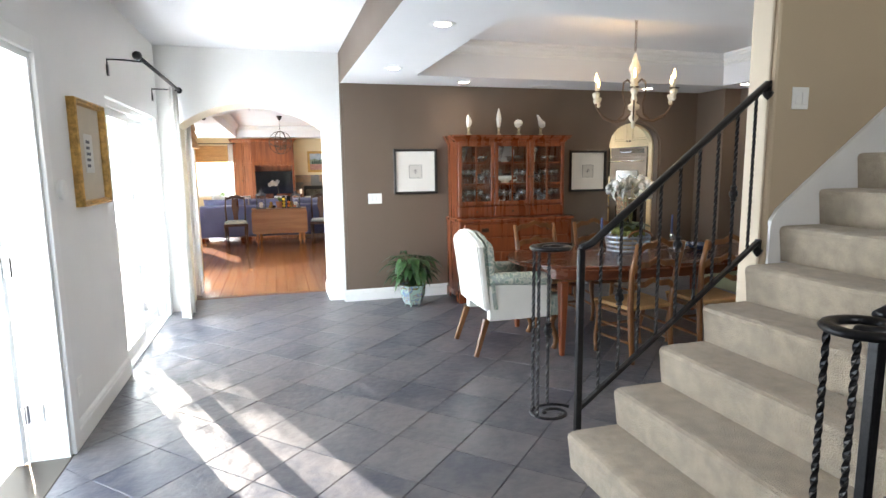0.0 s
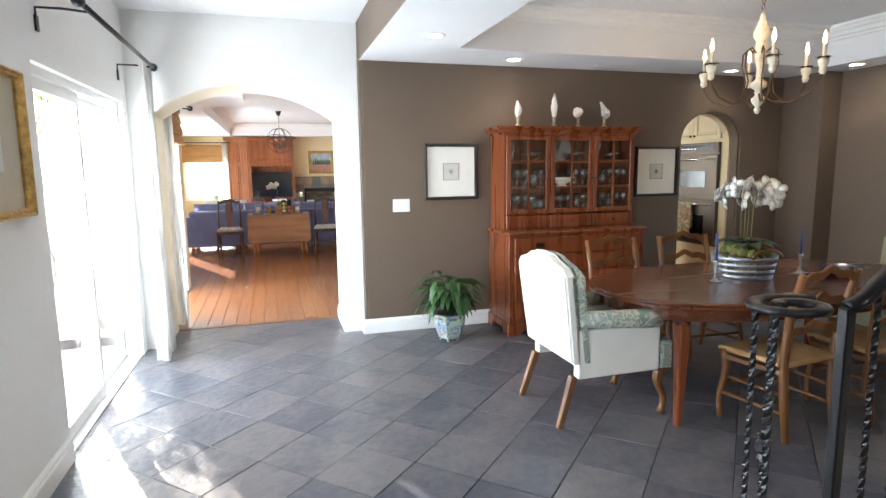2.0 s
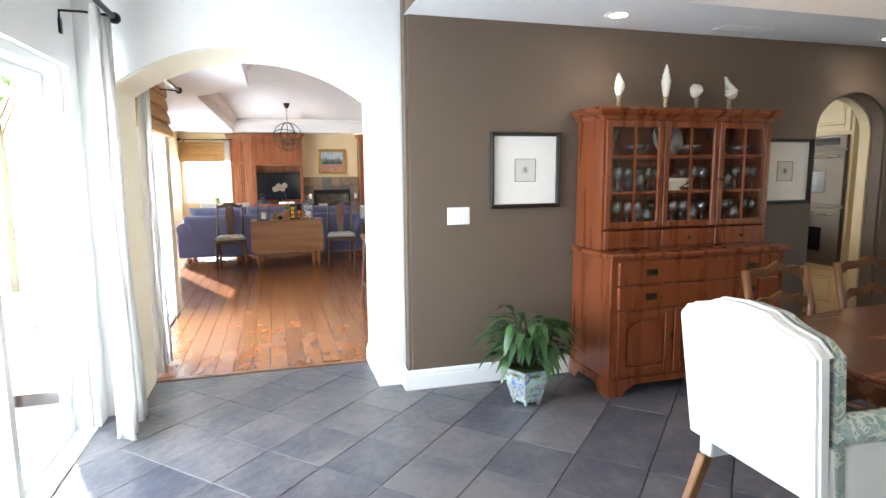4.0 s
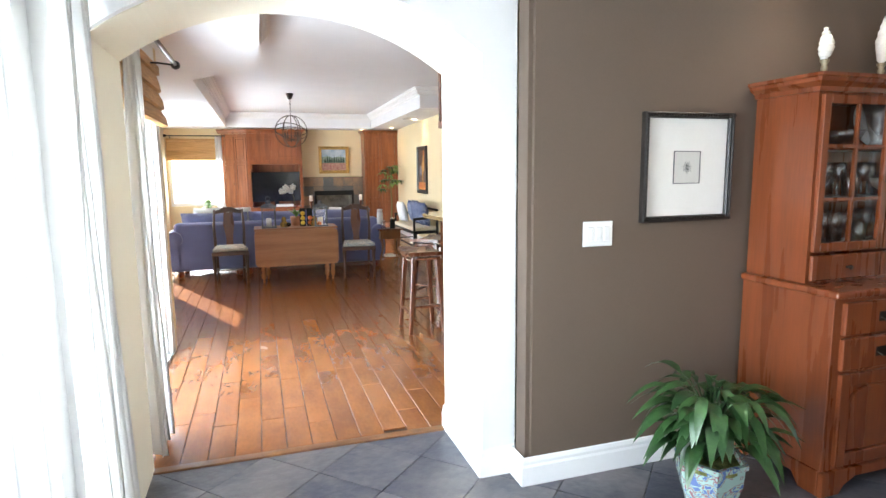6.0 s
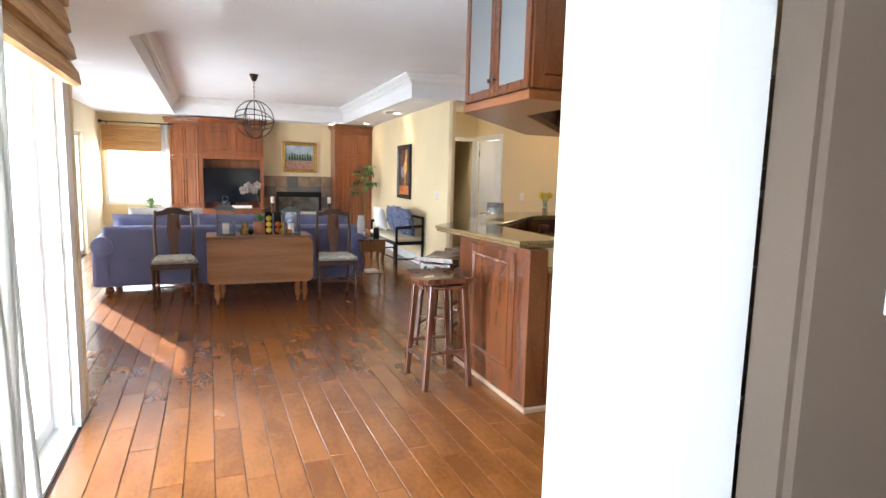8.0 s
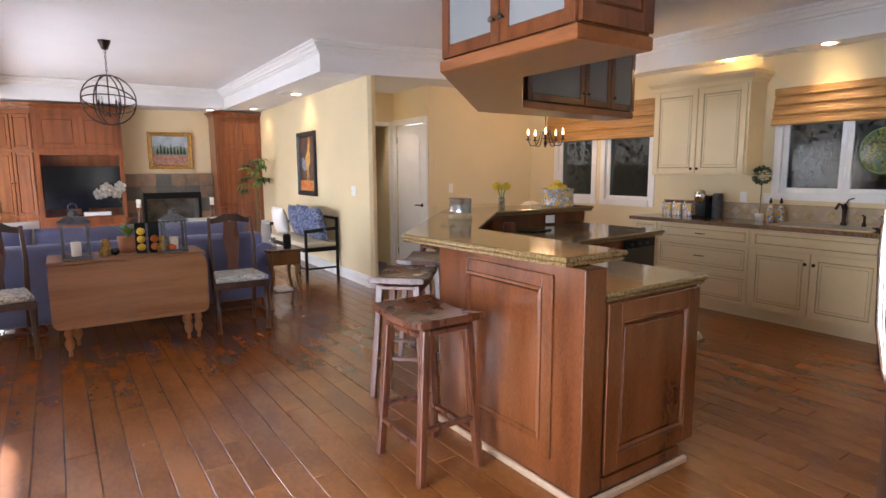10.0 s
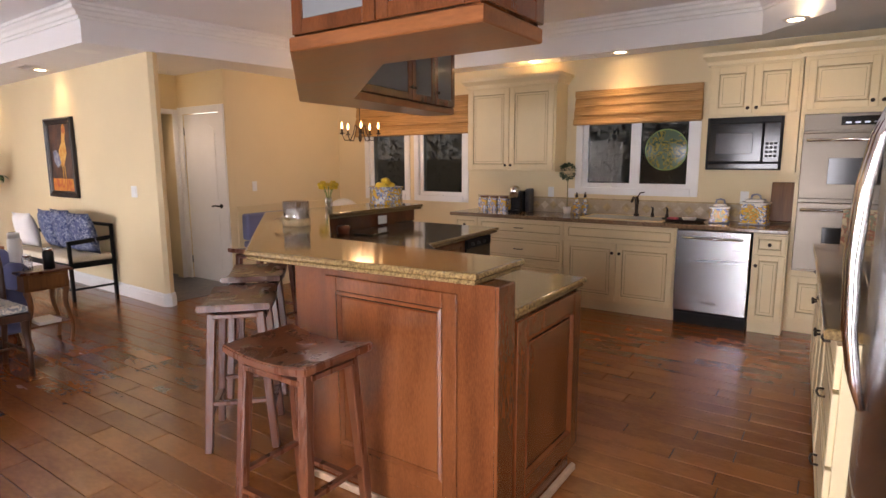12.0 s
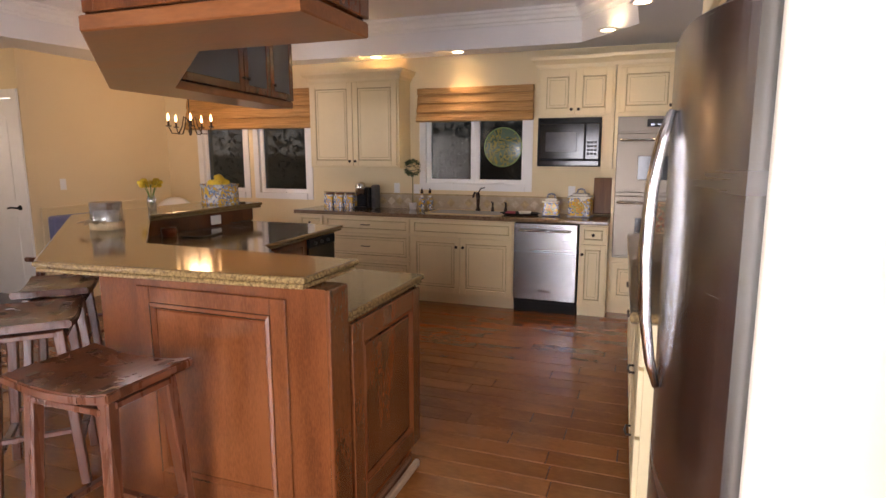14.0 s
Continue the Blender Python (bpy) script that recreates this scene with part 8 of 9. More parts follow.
def fridge():
    t = thing("refrigerator", "stainless steel side-by-side refrigerator with curved handles", "refrigerator", RUN @ turned(1.74, 7.44, 0, "+y"))
    W, H = 0.91, 1.80
    part("cabinet_body", box(0.005, 0.06, 0.02, W - 0.005, 0.52, H, bevel=0.004), M_STEEL, t)
    part("toe_grille", box(0.01, 0.02, 0.0, W - 0.01, 0.06, 0.07), M_BLACKM, t)
    def bowed(a, b, bulge=0.11):
        pts = [(a, 0.055)]
        for i in range(21):
            x = a + (b - a) * i / 20
            u = abs(x - W / 2) / (W / 2)
            pts.append((x, 0.012 - bulge * (1 - u ** 3)))
        pts.append((b, 0.055))
        return prism(pts, 0.075, H - 0.01, 0.004, 1)
    for a, b, hx in ((0.003, 0.50, 0.455), (0.507, W - 0.003, 0.552)):
        d = part("door", bowed(a, b), M_STEEL, t, "brushed steel door")
        hp = [(hx, -0.106, 0.86), (hx, -0.126, 0.93), (hx, -0.144, 1.05), (hx, -0.152, 1.23), (hx, -0.144, 1.41), (hx, -0.126, 1.53), (hx, -0.106, 1.60)]
        part("handle", tube(hp, [0.010, 0.014, 0.016, 0.017, 0.016, 0.014, 0.010], 10), M_CHROME, d, "long curved satin handle", smooth=True)
    part("top_cover", box(0.02, -0.02, H - 0.008, W - 0.02, 0.10, H + 0.03, bevel=0.006), M_BLACKM, t, "black hinge cover")
    c = wall_unit(RUN @ turned(1.74, 7.44, 1.90, "+y"), 0.93, 0.50, 0.45, 2, "cream cabinet over the refrigerator", (False, False))


fridge()

# counter run beside the refrigerator
base_unit(RUN @ turned(4.12, 7.57, 0, "+y"), 0.78, [("drawer", 0.70, 0.855), ("doors", 0.12, 0.685)], "cream base cabinet with drawer and doors near the passage", 0.80)
base_unit(RUN @ turned(3.34, 7.57, 0, "+y"), 0.80, [("drawer", 0.70, 0.855), ("doors", 0.12, 0.685)], "cream base cabinet under the cooktop", 0.80)
base_unit(RUN @ turned(2.54, 7.57, 0, "+y"), 0.775, DR3, "cream base cabinet with three drawers beside the refrigerator", 0.80)
tagged(part("worktop", moved(prism([(1.76, 6.76), (4.15, 6.73), (4.15, 7.61), (1.76, 7.61)], 0.872, 0.912, 0.01, 2), RUN), M_GRANITE), "speckled granite worktop with the cooktop", "worktop")
ck = thing("cooktop", "black gas cooktop on the granite worktop", "cooktop", pose(2.95, 7.25, 0.913))
part("glass_plate", box(-0.38, -0.25, 0, 0.38, 0.25, 0.012, bevel=0.004), M_BLACK, ck)
for x in (-0.2, 0.2):
    for y in (-0.12, 0.12):
        part("grate", joined(bar((x - 0.1, y, 0.035), (x + 0.1, y, 0.035), 0.012), bar((x, y - 0.1, 0.035), (x, y + 0.1, 0.035), 0.012), box(x - 0.09, y - 0.006, 0.012, x - 0.08, y + 0.006, 0.03), box(x + 0.08, y - 0.006, 0.012, x + 0.09, y + 0.006, 0.03)), M_BLACKM, ck)

# ---- island ----
def shifted(bm, face, x, y, z=0):
    return moved(bm, turned(x, y, z, face))


def island():
    t = thing("island_bar_base", "reddish maple island base with raised panels", "island")
    knee = [(1.245, 8.60), (1.367, 8.60), (1.367, 9.655), (2.60, 10.90), (3.78, 10.90), (3.78, 11.05), (2.54, 11.05), (1.325, 9.745), (1.245, 9.65)]
    part("knee_wall", prism(knee, 0.03, 1.03), M_CAB, t)
    # long side panel facing the stools
    fr = framed_panel(0.255, 0.145, 0.94, 0.985, -0.012, 0.065, 0.012)
    pn = part("side_panel_frame", shifted(fr, "-x", 1.244, 9.70), M_CAB, t)
    mould = profile_run([(0, 0), (0, 0.016), (0.012, 0.02), (0.024, 0.006), (0.024, 0)], [(0.32, 0.21), (0.875, 0.21), (0.875, 0.92), (0.32, 0.92)], True)
    part("panel_moulding", shifted(moved(mould, pose(0, -0.001, 0, 90)), "-x", 1.244, 9.70), M_CAB, pn)
    part("raised_field", shifted(box(0.345, -0.008, 0.235, 0.85, -0.0005, 0.895, bevel=0.004), "-x", 1.244, 9.70), M_CAB, pn)
    part("corner_post", box(1.237, 8.582, 0.03, 1.369, 8.598, 1.03, bevel=0.004), M_CAB, t)
    part("base_strip", joined(box(1.220, 8.565, 0, 1.243, 9.66, 0.035, bevel=0.006), box(1.220, 8.55, 0, 1.97, 8.575, 0.035, bevel=0.006)), mat("pale_maple_strip", (0.42, 0.28, 0.18), 0.5), t, "pale quarter-round strip at the floor")
    part("riser_panel", joined(box(2.62, 10.882, 0.925, 3.78, 10.898, 1.025)), M_CAB, t)
    low = thing("island_cabinet", "reddish maple island cabinets under the lower worktop", "cabinet")
    body = [(1.372, 8.60), (2.05, 8.60), (2.05, 9.40), (2.56, 9.93), (3.66, 9.99), (3.66, 10.878), (2.60, 10.878), (1.372, 9.655)]
    part("carcass", prism(body, 0.09, 0.878), M_CAB, low)
    toe = [(1.372, 8.60), (1.93, 8.60), (1.93, 9.45), (2.48, 9.99), (3.60, 10.06), (3.60, 10.87), (2.60, 10.87), (1.372, 9.65)]
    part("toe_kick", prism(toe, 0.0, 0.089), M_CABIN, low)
    part("lower_end", box(1.38, 8.577, 0.036, 1.93, 8.599, 0.089), M_CAB, low)
    e = part("end_panel_frame", framed_panel(1.385, 0.10, 2.045, 0.87, 8.578, 0.085, 0.021), M_CAB, low)
    m2 = profile_run([(0, 0), (0, 0.012), (0.010, 0.016), (0.02, 0.004), (0.02, 0)], [(1.47, 0.185), (1.96, 0.185), (1.96, 0.785), (1.47, 0.785)], True)
    part("panel_moulding", moved(m2, pose(0, 8.594, 0, 90)), M_CAB, e)
    part("raised_field", box(1.50, 8.586, 0.215, 1.93, 8.598, 0.755, bevel=0.004), M_CAB, e)
    # front of the far leg: drawers and a built-in oven drawer
    fd = thing("drawer_oven", "black built-in oven front in the island", "oven", pose(3.12, 9.945, 0, 0, 0, 3.1))
    part("front", box(0.10, 0.0, 0.25, 0.50, 0.018, 0.80, bevel=0.004), M_BLACK, fd)
    part("control_strip", box(0.10, -0.012, 0.80, 0.50, 0.018, 0.865, bevel=0.004), M_BLACKM, fd)
    for k in range(3):
        part("knob", moved(lathe([(0.014, 0), (0.012, 0.018), (0, 0.019)], 10), pose(0.17 + 0.1 * k, -0.012, 0.832, 90)), M_RUSTG, fd)
    d1 = raised_door(low, "drawer_front", 2.60, 0.70, 3.18, 0.86, 9.918, M_CAB, 0.035)
    d2 = raised_door(low, "cabinet_door", 2.60, 0.12, 3.18, 0.68, 9.918, M_CAB, 0.06)
    for o in (d1, d2):
        o.matrix_basis = Matrix.Translation((2.6, 9.918, 0)) @ pose(0, 0, 0, 0, 0, 3.1) @ Matrix.Translation((-2.6, -9.918, 0))


island()


def worktop(name, label, outline, z0, z1):
    """A stone slab with a stepped, rounded edge."""
    bm = prism(outline, z1 - 0.026, z1, 0.011, 3)
    cx_ = sum(p[0] for p in outline) / len(outline)
    lowr = []
    n = len(outline)
    for i in range(n):
        a, b, c = Vector(outline[i - 1]), Vector(outline[i]), Vector(outline[(i + 1) % n])
        d1, d2 = (b - a).normalized(), (c - b).normalized()
        nrm = Vector((-d1.y - d2.y, d1.x + d2.x))
        nrm = nrm / max(0.3, nrm.dot(Vector((-d1.y, d1.x))))
        lowr.append(tuple(b + nrm * 0.010))
    bm = joined(bm, prism(lowr, z0, z1 - 0.0265, 0.008, 2))
    return tagged(part(name, bm, M_GRANITE), label, "worktop")


worktop("raised_worktop", "speckled brown granite raised bar top with a rounded edge", [(1.20, 8.655), (1.59, 8.655), (1.63, 9.80), (2.62, 10.82), (3.84, 10.82), (3.84, 11.36), (2.45, 11.37), (1.10, 9.82)], 1.031, 1.077)
worktop("island_worktop", "speckled brown granite lower island worktop", [(1.375, 8.575), (2.10, 8.575), (2.12, 9.36), (2.60, 9.86), (3.72, 9.94), (3.72, 10.878), (2.605, 10.878), (1.375, 9.655)], 0.879, 0.922)


def hanging_cabinet():
    t = thing("hanging_cabinet", "reddish maple cabinet hung from the ceiling with glass doors", "cabinet")
    zb, zt = 1.935, TRAY - 0.002
    outer = [(1.215, 8.64), (1.68, 8.64), (1.68, 9.46), (2.72, 10.62), (4.40, 10.84), (4.40, 11.16), (2.62, 11.10), (1.215, 9.59)]
    part("bottom", prism(outer, zb, zb + 0.06, 0.006, 1), M_CABH, t)
    part("inner_side", prism([(1.66, 8.66), (1.678, 8.66), (1.678, 9.46), (2.70, 10.60), (2.69, 10.62), (1.66, 9.47)], zb + 0.0605, zt), M_CAB, t)
    part("outer_side", prism([(1.24, 9.56), (2.62, 11.06), (4.38, 11.12), (4.38, 11.14), (2.61, 11.08), (1.22, 9.56)], zb + 0.0605, zt), M_CAB, t)
    part("top_board", prism([(1.235, 8.66), (1.66, 8.66), (1.66, 9.46), (2.70, 10.64), (4.38, 10.86), (4.38, 11.10), (2.62, 11.05), (1.24, 9.55)], zt - 0.02, zt - 0.001), M_CAB, t)
    part("shelf", box(1.25, 8.70, 2.40, 1.655, 9.45, 2.415), M_CAB, t)
    end = part("end_panel", joined(box(1.225, 8.655, zb + 0.061, 1.66, 8.69, zt)), M_CAB, t)
    raised_door(t, "end_panel_face", 1.23, zb + 0.07, 1.675, zt - 0.06, 8.632, M_CAB, 0.075)
    # glazed doors facing the living room
    def gdoor(m, a, b, knob_x):
        d = part("glazed_door", moved(framed_panel(a, zb + 0.066, b, zt - 0.06, 0, 0.06, 0.022), m), M_CAB, t)
        g = part("pane", moved(box(a + 0.06, 0.009, zb + 0.126, b - 0.06, 0.012, zt - 0.12), m), M_SEEDED, d, "clouded seeded glass")
        g.visible_shadow = False
        part("knob", moved(lathe([(0.006, 0), (0.006, 0.014), (0.015, 0.02), (0.014, 0.028), (0, 0.031)], 12), m @ pose(knob_x, 0, zb + 0.17, 90)), M_BRONZE, d, smooth=True)
    m = turned(1.213, 9.58, 0, "-x")
    gdoor(m, 0.01, 0.465, 0.435)
    gdoor(m, 0.471, 0.926, 0.50)
    ang = math.degrees(math.atan2(10.84 - 10.62, 4.40 - 2.72))
    m = pose(2.72, 10.60, 0, 0, 0, ang)
    for a, b, k in ((0.04, 0.83, 0.80), (0.84, 1.26, 0.87), (1.265, 1.68, 1.30)):
        gdoor(m, a, b, k)
    part("end_side", prism([(4.38, 10.86), (4.398, 10.86), (4.398, 11.13), (4.38, 11.13)], zb + 0.0605, zt), M_CAB, t)
    part("crown", profile_run([(0, 0), (0.01, 0), (0.02, 0.02), (0.05, 0.05), (0.05, 0.06), (0, 0.06)], [(4.40, 11.14, zt - 0.07), (4.40, 10.83, zt - 0.07), (2.73, 10.61, zt - 0.07)]), M_CAB, t)
    rnd = random.Random(9)
    for k in range(9):
        loose("drinking_glass", TUMBLER_ME if k % 2 else GOBLET_ME, 1.34 + 0.09 * (k % 3), 8.78 + 0.24 * (k // 3) + rnd.uniform(-0.03, 0.03), zb + 0.061, "clear drinking glass in the hanging cabinet", "glass", "glasses in the hanging cabinet")
    for k in range(4):
        loose("crystal_bowl", BOWL_ME, 3.0 + 0.33 * k, 10.88 + 0.03 * k, zb + 0.061, "clear glass bowl in the hanging cabinet", "bowl", "glasses in the hanging cabinet")


hanging_cabinet()


def bar_stool(m):
    t = thing("bar_stool", "dark brown wooden saddle-seat bar stool", "stool", m, "stools at the bar")
    bm = bmesh.new()
    n = 12
    rows = []
    for i in range(n + 1):
        u = 2 * i / n - 1
        z = 0.722 + 0.026 * u * u
        rows.append([bm.verts.new((s * 0.175, u * 0.235, z + dz)) for s, dz in ((-1, 0), (1, 0), (1, 0.034), (-1, 0.034))])
    for a, b in zip(rows, rows[1:]):
        for k in range(4):
            bm.faces.new((a[k], a[(k + 1) % 4], b[(k + 1) % 4], b[k]))
    bm.faces.new(rows[0][::-1])
    bm.faces.new(rows[-1])
    bmesh.ops.recalc_face_normals(bm, faces=bm.faces)
    es = [e for e in bm.edges if len(e.link_faces) == 2 and e.calc_face_angle(0) > 0.6]
    bmesh.ops.bevel(bm, geom=es, offset=0.006, segments=2, affect="EDGES")
    part("seat", bm, M_STOOL, t)
    for a in (-1, 1):
        for b in (-1, 1):
            part("leg", bar((a * 0.115, b * 0.165, 0.728), (a * 0.165, b * 0.195, 0.0), 0.046, 0.046, 0.038), M_STOOL, t)
            part("tenon", box(a * 0.115 - 0.02, b * 0.165 - 0.012, 0.752 + 0.026 * 0.45, a * 0.115 + 0.02, b * 0.165 + 0.012, 0.7715), M_DARKW, t)
        part("side_stretcher", bar((a * 0.152, -0.187, 0.19), (a * 0.152, 0.187, 0.19), 0.02, 0.03), M_STOOL, t)
    for b in (-1, 1):
        part("end_stretcher", bar((-0.148, b * 0.184, 0.26), (0.148, b * 0.184, 0.26), 0.02, 0.03), M_STOOL, t)
        part("seat_rail", bar((-0.11, b * 0.165, 0.712), (0.11, b * 0.165, 0.712), 0.022, 0.06), M_STOOL, t)
    for a in (-1, 1):
        part("seat_rail", bar((a * 0.118, -0.16, 0.696), (a * 0.118, 0.16, 0.696), 0.022, 0.055), M_STOOL, t)
    return t


st = bar_stool(pose(0.935, 9.327, 0))
for m in (pose(1.33, 10.22, 0, 0, 0, -44), pose(1.82, 10.72, 0, 0, 0, -46), pose(2.55, 11.55, 0, 0, 0, -85)):
    copy_thing(st, m)


# things on the bar
t = thing("candle_jar", "white candle in a glass jar wrapped with a burlap bow", "candle", pose(1.95, 10.46, 1.078))
part("jar", lathe([(0, 0), (0.075, 0), (0.082, 0.02), (0.082, 0.15), (0.076, 0.15), (0.076, 0.02), (0, 0.012)], 20), M_CRYSTAL, t, smooth=True)
part("candle", lathe([(0, 0.014), (0.06, 0.014), (0.06, 0.10), (0, 0.098)], 18), M_CANDLE, t, smooth=True)
part("wrap", lathe([(0.084, 0.0), (0.087, 0.0), (0.087, 0.045), (0.084, 0.045), (0.084, 0.0)], 20), M_BURLAP, t, smooth=True)
part("bow", joined(*[moved(leaf(0.12, 0.06, 0.5), pose(-0.08, -0.02, 0.03, 0, -20, a)) for a in (110, 150, 200, 250)]), M_BURLAP, t, smooth=True)
t = thing("cake_tin", "round majolica tin with yellow lemons on top", "bowl", pose(3.60, 11.10, 1.078))
part("body", lathe([(0, 0), (0.155, 0), (0.16, 0.012), (0.15, 0.02), (0.15, 0.15), (0.16, 0.155), (0.158, 0.168), (0.14, 0.165), (0.13, 0.12), (0, 0.115)], 28), M_MAJOLICA, t, smooth=True)
rnd = random.Random(6)
for k in range(9):
    a = k * 0.7
    part("lemon", moved(lathe([(0, -0.05), (0.014, -0.042), (0.032, -0.018), (0.034, 0.0), (0.032, 0.018), (0.014, 0.042), (0, 0.05)], 12), pose(0.07 * math.cos(a) * (k < 6), 0.07 * math.sin(a) * (k < 6), 0.15 + (0.045 if k >= 6 else 0.0) + 0.02, 70, 0, math.degrees(a))), M_LEMON, t, smooth=True)
t = thing("daffodil_vase", "yellow daffodils in a small glass vase", "flowers", pose(2.98, 11.22, 1.078))
part("vase", lathe([(0, 0), (0.03, 0), (0.034, 0.07), (0.024, 0.10), (0.022, 0.10), (0.03, 0.07), (0, 0.006)], 14), M_CRYSTAL, t, smooth=True)
for k in range(8):
    a = k * 0.8
    part("stem", tube([(0, 0, 0.02), (0.02 * math.cos(a), 0.02 * math.sin(a), 0.12), (0.05 * math.cos(a), 0.05 * math.sin(a), 0.19)], 0.003, 5), M_LEAFL, t)
    part("bloom", moved(orchid_flower(0.035), pose(0.05 * math.cos(a), 0.05 * math.sin(a), 0.195, -20, 0, k * 45)), M_YELLOWP, t, smooth=True)
ol = thing("wall_outlet", "white outlet set in the island riser", "outlet", turned(3.28, 10.881, 0.975, "-y"))
part("plate", box(-0.058, -0.006, -0.036, 0.058, 0, 0.036, bevel=0.003), M_PLASTIC, ol)
for dx in (-0.025, 0.025):
    part("socket", box(dx - 0.015, -0.008, -0.016, dx + 0.015, -0.0062, 0.016, bevel=0.002), M_TRIM, ol)
tagged(part("tablet", moved(box(-0.13, -0.09, 0, 0.13, 0.09, 0.012, bevel=0.004), pose(2.81, 10.59, 0.923, 0, 0, 10)), M_BLACK), "black tablet lying on the island worktop", "tablet")
tagged(part("salt_pot", moved(lathe([(0, 0), (0.05, 0), (0.055, 0.05), (0.045, 0.06), (0, 0.062)], 16), pose(2.70, 10.78, 0.923)), M_CHERRY, smooth=True), "small round wooden pot on the island", "pot")
t = thing("spectacles", "dark folded eyeglasses on the island worktop", "eyeglasses", pose(3.45, 10.72, 0.923))
part("lenses", joined(*[tube([(dx + 0.024 * math.cos(q), 0, 0.02 + 0.018 * math.sin(q)) for q in [6.283 * i / 12 for i in range(12)]], 0.003, 5, closed=True) for dx in (-0.03, 0.03)]), M_BLACKM, t)
for dx in (-0.055, 0.055):
    part("temple", tube([(dx, 0, 0.025), (dx * 0.91, 0.12, 0.02)], 0.003, 5), M_BLACKM, t)
t = thing("pet_bowl", "steel pet bowl on the floor by the island", "bowl", pose(3.86, 9.80, 0.001))
part("bowl", lathe([(0, 0.004), (0.09, 0.004), (0.13, 0.0), (0.135, 0.004), (0.10, 0.055), (0.095, 0.055), (0.085, 0.015), (0, 0.012)], 24), M_CHROME, t, smooth=True)


# ---- breakfast nook and hall ----
def nook_chandelier():
    t = thing("nook_chandelier", "small iron chandelier with lit candle bulbs", "chandelier", pose(4.58, 12.3, 0))
    part("canopy", lathe([(0, 2.83), (0.05, 2.835), (0.06, TRAY), (0, TRAY)], 14), M_BRONZE, t)
    part("rod", lathe([(0.006, 1.86), (0.006, 2.84)], 8), M_BRONZE, t)
    part("hub", lathe([(0, 1.70), (0.012, 1.71), (0.02, 1.75), (0.01, 1.80), (0.018, 1.86), (0, 1.88)], 12), M_BRONZE, t, smooth=True)
    for k in range(5):
        a = 72 * k + 10
        m = pose(0, 0, 0, 0, 0, a)
        ar = part("arm", moved(tube([(0.01, 0, 1.85), (0.06, 0, 1.90), (0.08, 0, 1.80), (0.12, 0, 1.72), (0.19, 0, 1.72), (0.22, 0, 1.79)], 0.006, 6), m), M_BRONZE, t, smooth=True)
        mm = m @ Matrix.Translation((0.22, 0, 0))
        part("cup", moved(lathe([(0, 1.785), (0.028, 1.79), (0.03, 1.80), (0.011, 1.80), (0.011, 1.85), (0, 1.85)], 10), mm), M_BRONZE, ar)
        part("bulb", moved(lathe([(0.007, 1.85), (0.013, 1.87), (0.013, 1.885), (0.005, 1.92), (0, 1.93)], 10), mm), M_BULB, ar, "lit flame-shaped bulb", smooth=True)
    la = new("nook_lamp", bpy.data.lights.new("nook_lamp", "POINT"))
    la.data.energy, la.data.color, la.data.shadow_soft_size = 4.5, (1.0, 0.66, 0.34), 0.12
    la.location = (4.58, 12.3, 2.02)


nook_chandelier()
nb = thing("nook_bench", "built-in bench with dark blue cushions in the nook", "bench")
part("base", joined(box(3.78, 13.10, 0, 5.48, 13.53, 0.45), box(5.05, 11.35, 0, 5.48, 13.099, 0.45)), M_CREAMCAB, nb)
part("seat_pad", joined(box(3.78, 13.08, 0.451, 5.48, 13.50, 0.53, bevel=0.02, seg=2), box(5.03, 11.36, 0.451, 5.48, 13.075, 0.53, bevel=0.02, seg=2)), M_BLUE, nb)
part("back_pad", box(3.78, 13.40, 0.54, 4.55, 13.52, 0.86, bevel=0.03, seg=2), M_BLUE, nb)
structure("trim_wainscot", joined(box(3.745, 13.53, 0.14, 5.48, 13.549, 0.92, bevel=0.004), box(3.745, 13.52, 0.92, 5.48, 13.549, 0.95, bevel=0.004)), M_CREAMCAB, "cream panelled wainscot in the nook", "trim")
nt = thing("nook_table", "round wooden breakfast table in the nook", "table", pose(4.5, 12.35, 0))
part("top", lathe([(0, 0.73), (0.52, 0.73), (0.53, 0.745), (0.52, 0.76), (0, 0.76)], 30), M_TABLEW, nt)
part("pedestal", lathe([(0, 0), (0.26, 0), (0.22, 0.05), (0.06, 0.1), (0.05, 0.4), (0.08, 0.6), (0.15, 0.729), (0, 0.729)], 18), M_TABLEW, nt, smooth=True)
sg = thing("lettered_cushion", "pale square cushion lettered in grey, on the bench", "cushion", pose(5.20, 13.20, 0.531, -10, 0, -42))
part("cover", moved(lathe([(0, -0.075), (0.10, -0.07), (0.20, -0.04), (0.235, 0.0), (0.20, 0.04), (0.10, 0.07), (0, 0.075)], 24), pose(0, 0, 0.215, 90)), M_MAT, sg, smooth=True)
fc = bpy.data.curves.new("lettering", "FONT")
fc.body, fc.size, fc.align_x, fc.align_y, fc.extrude = "HAPPY", 0.09, "CENTER", "CENTER", 0.001
fo = new("lettering", fc)
fo.parent = sg
fo.matrix_basis = pose(0, -0.08, 0.31, 72)
fc.materials.append(M_INK)
switch_plate(4.02, 13.549, 1.18, "-y", 1, "white single switch on the nook wall")

# hall door and washroom
hd = structure("door_2", joined(box(3.555, 13.56, 0, 3.579, 13.645, 2.14, 0.003), box(3.555, 14.395, 0, 3.579, 14.48, 2.14, 0.003), box(3.555, 13.645, 2.055, 3.579, 14.395, 2.14, 0.003)), M_TRIM, "closed white two-panel hall door", "door")
lf = part("door_leaf", box(3.585, 13.65, 0.01, 3.625, 14.39, 2.05, bevel=0.002), M_TRIM, hd)


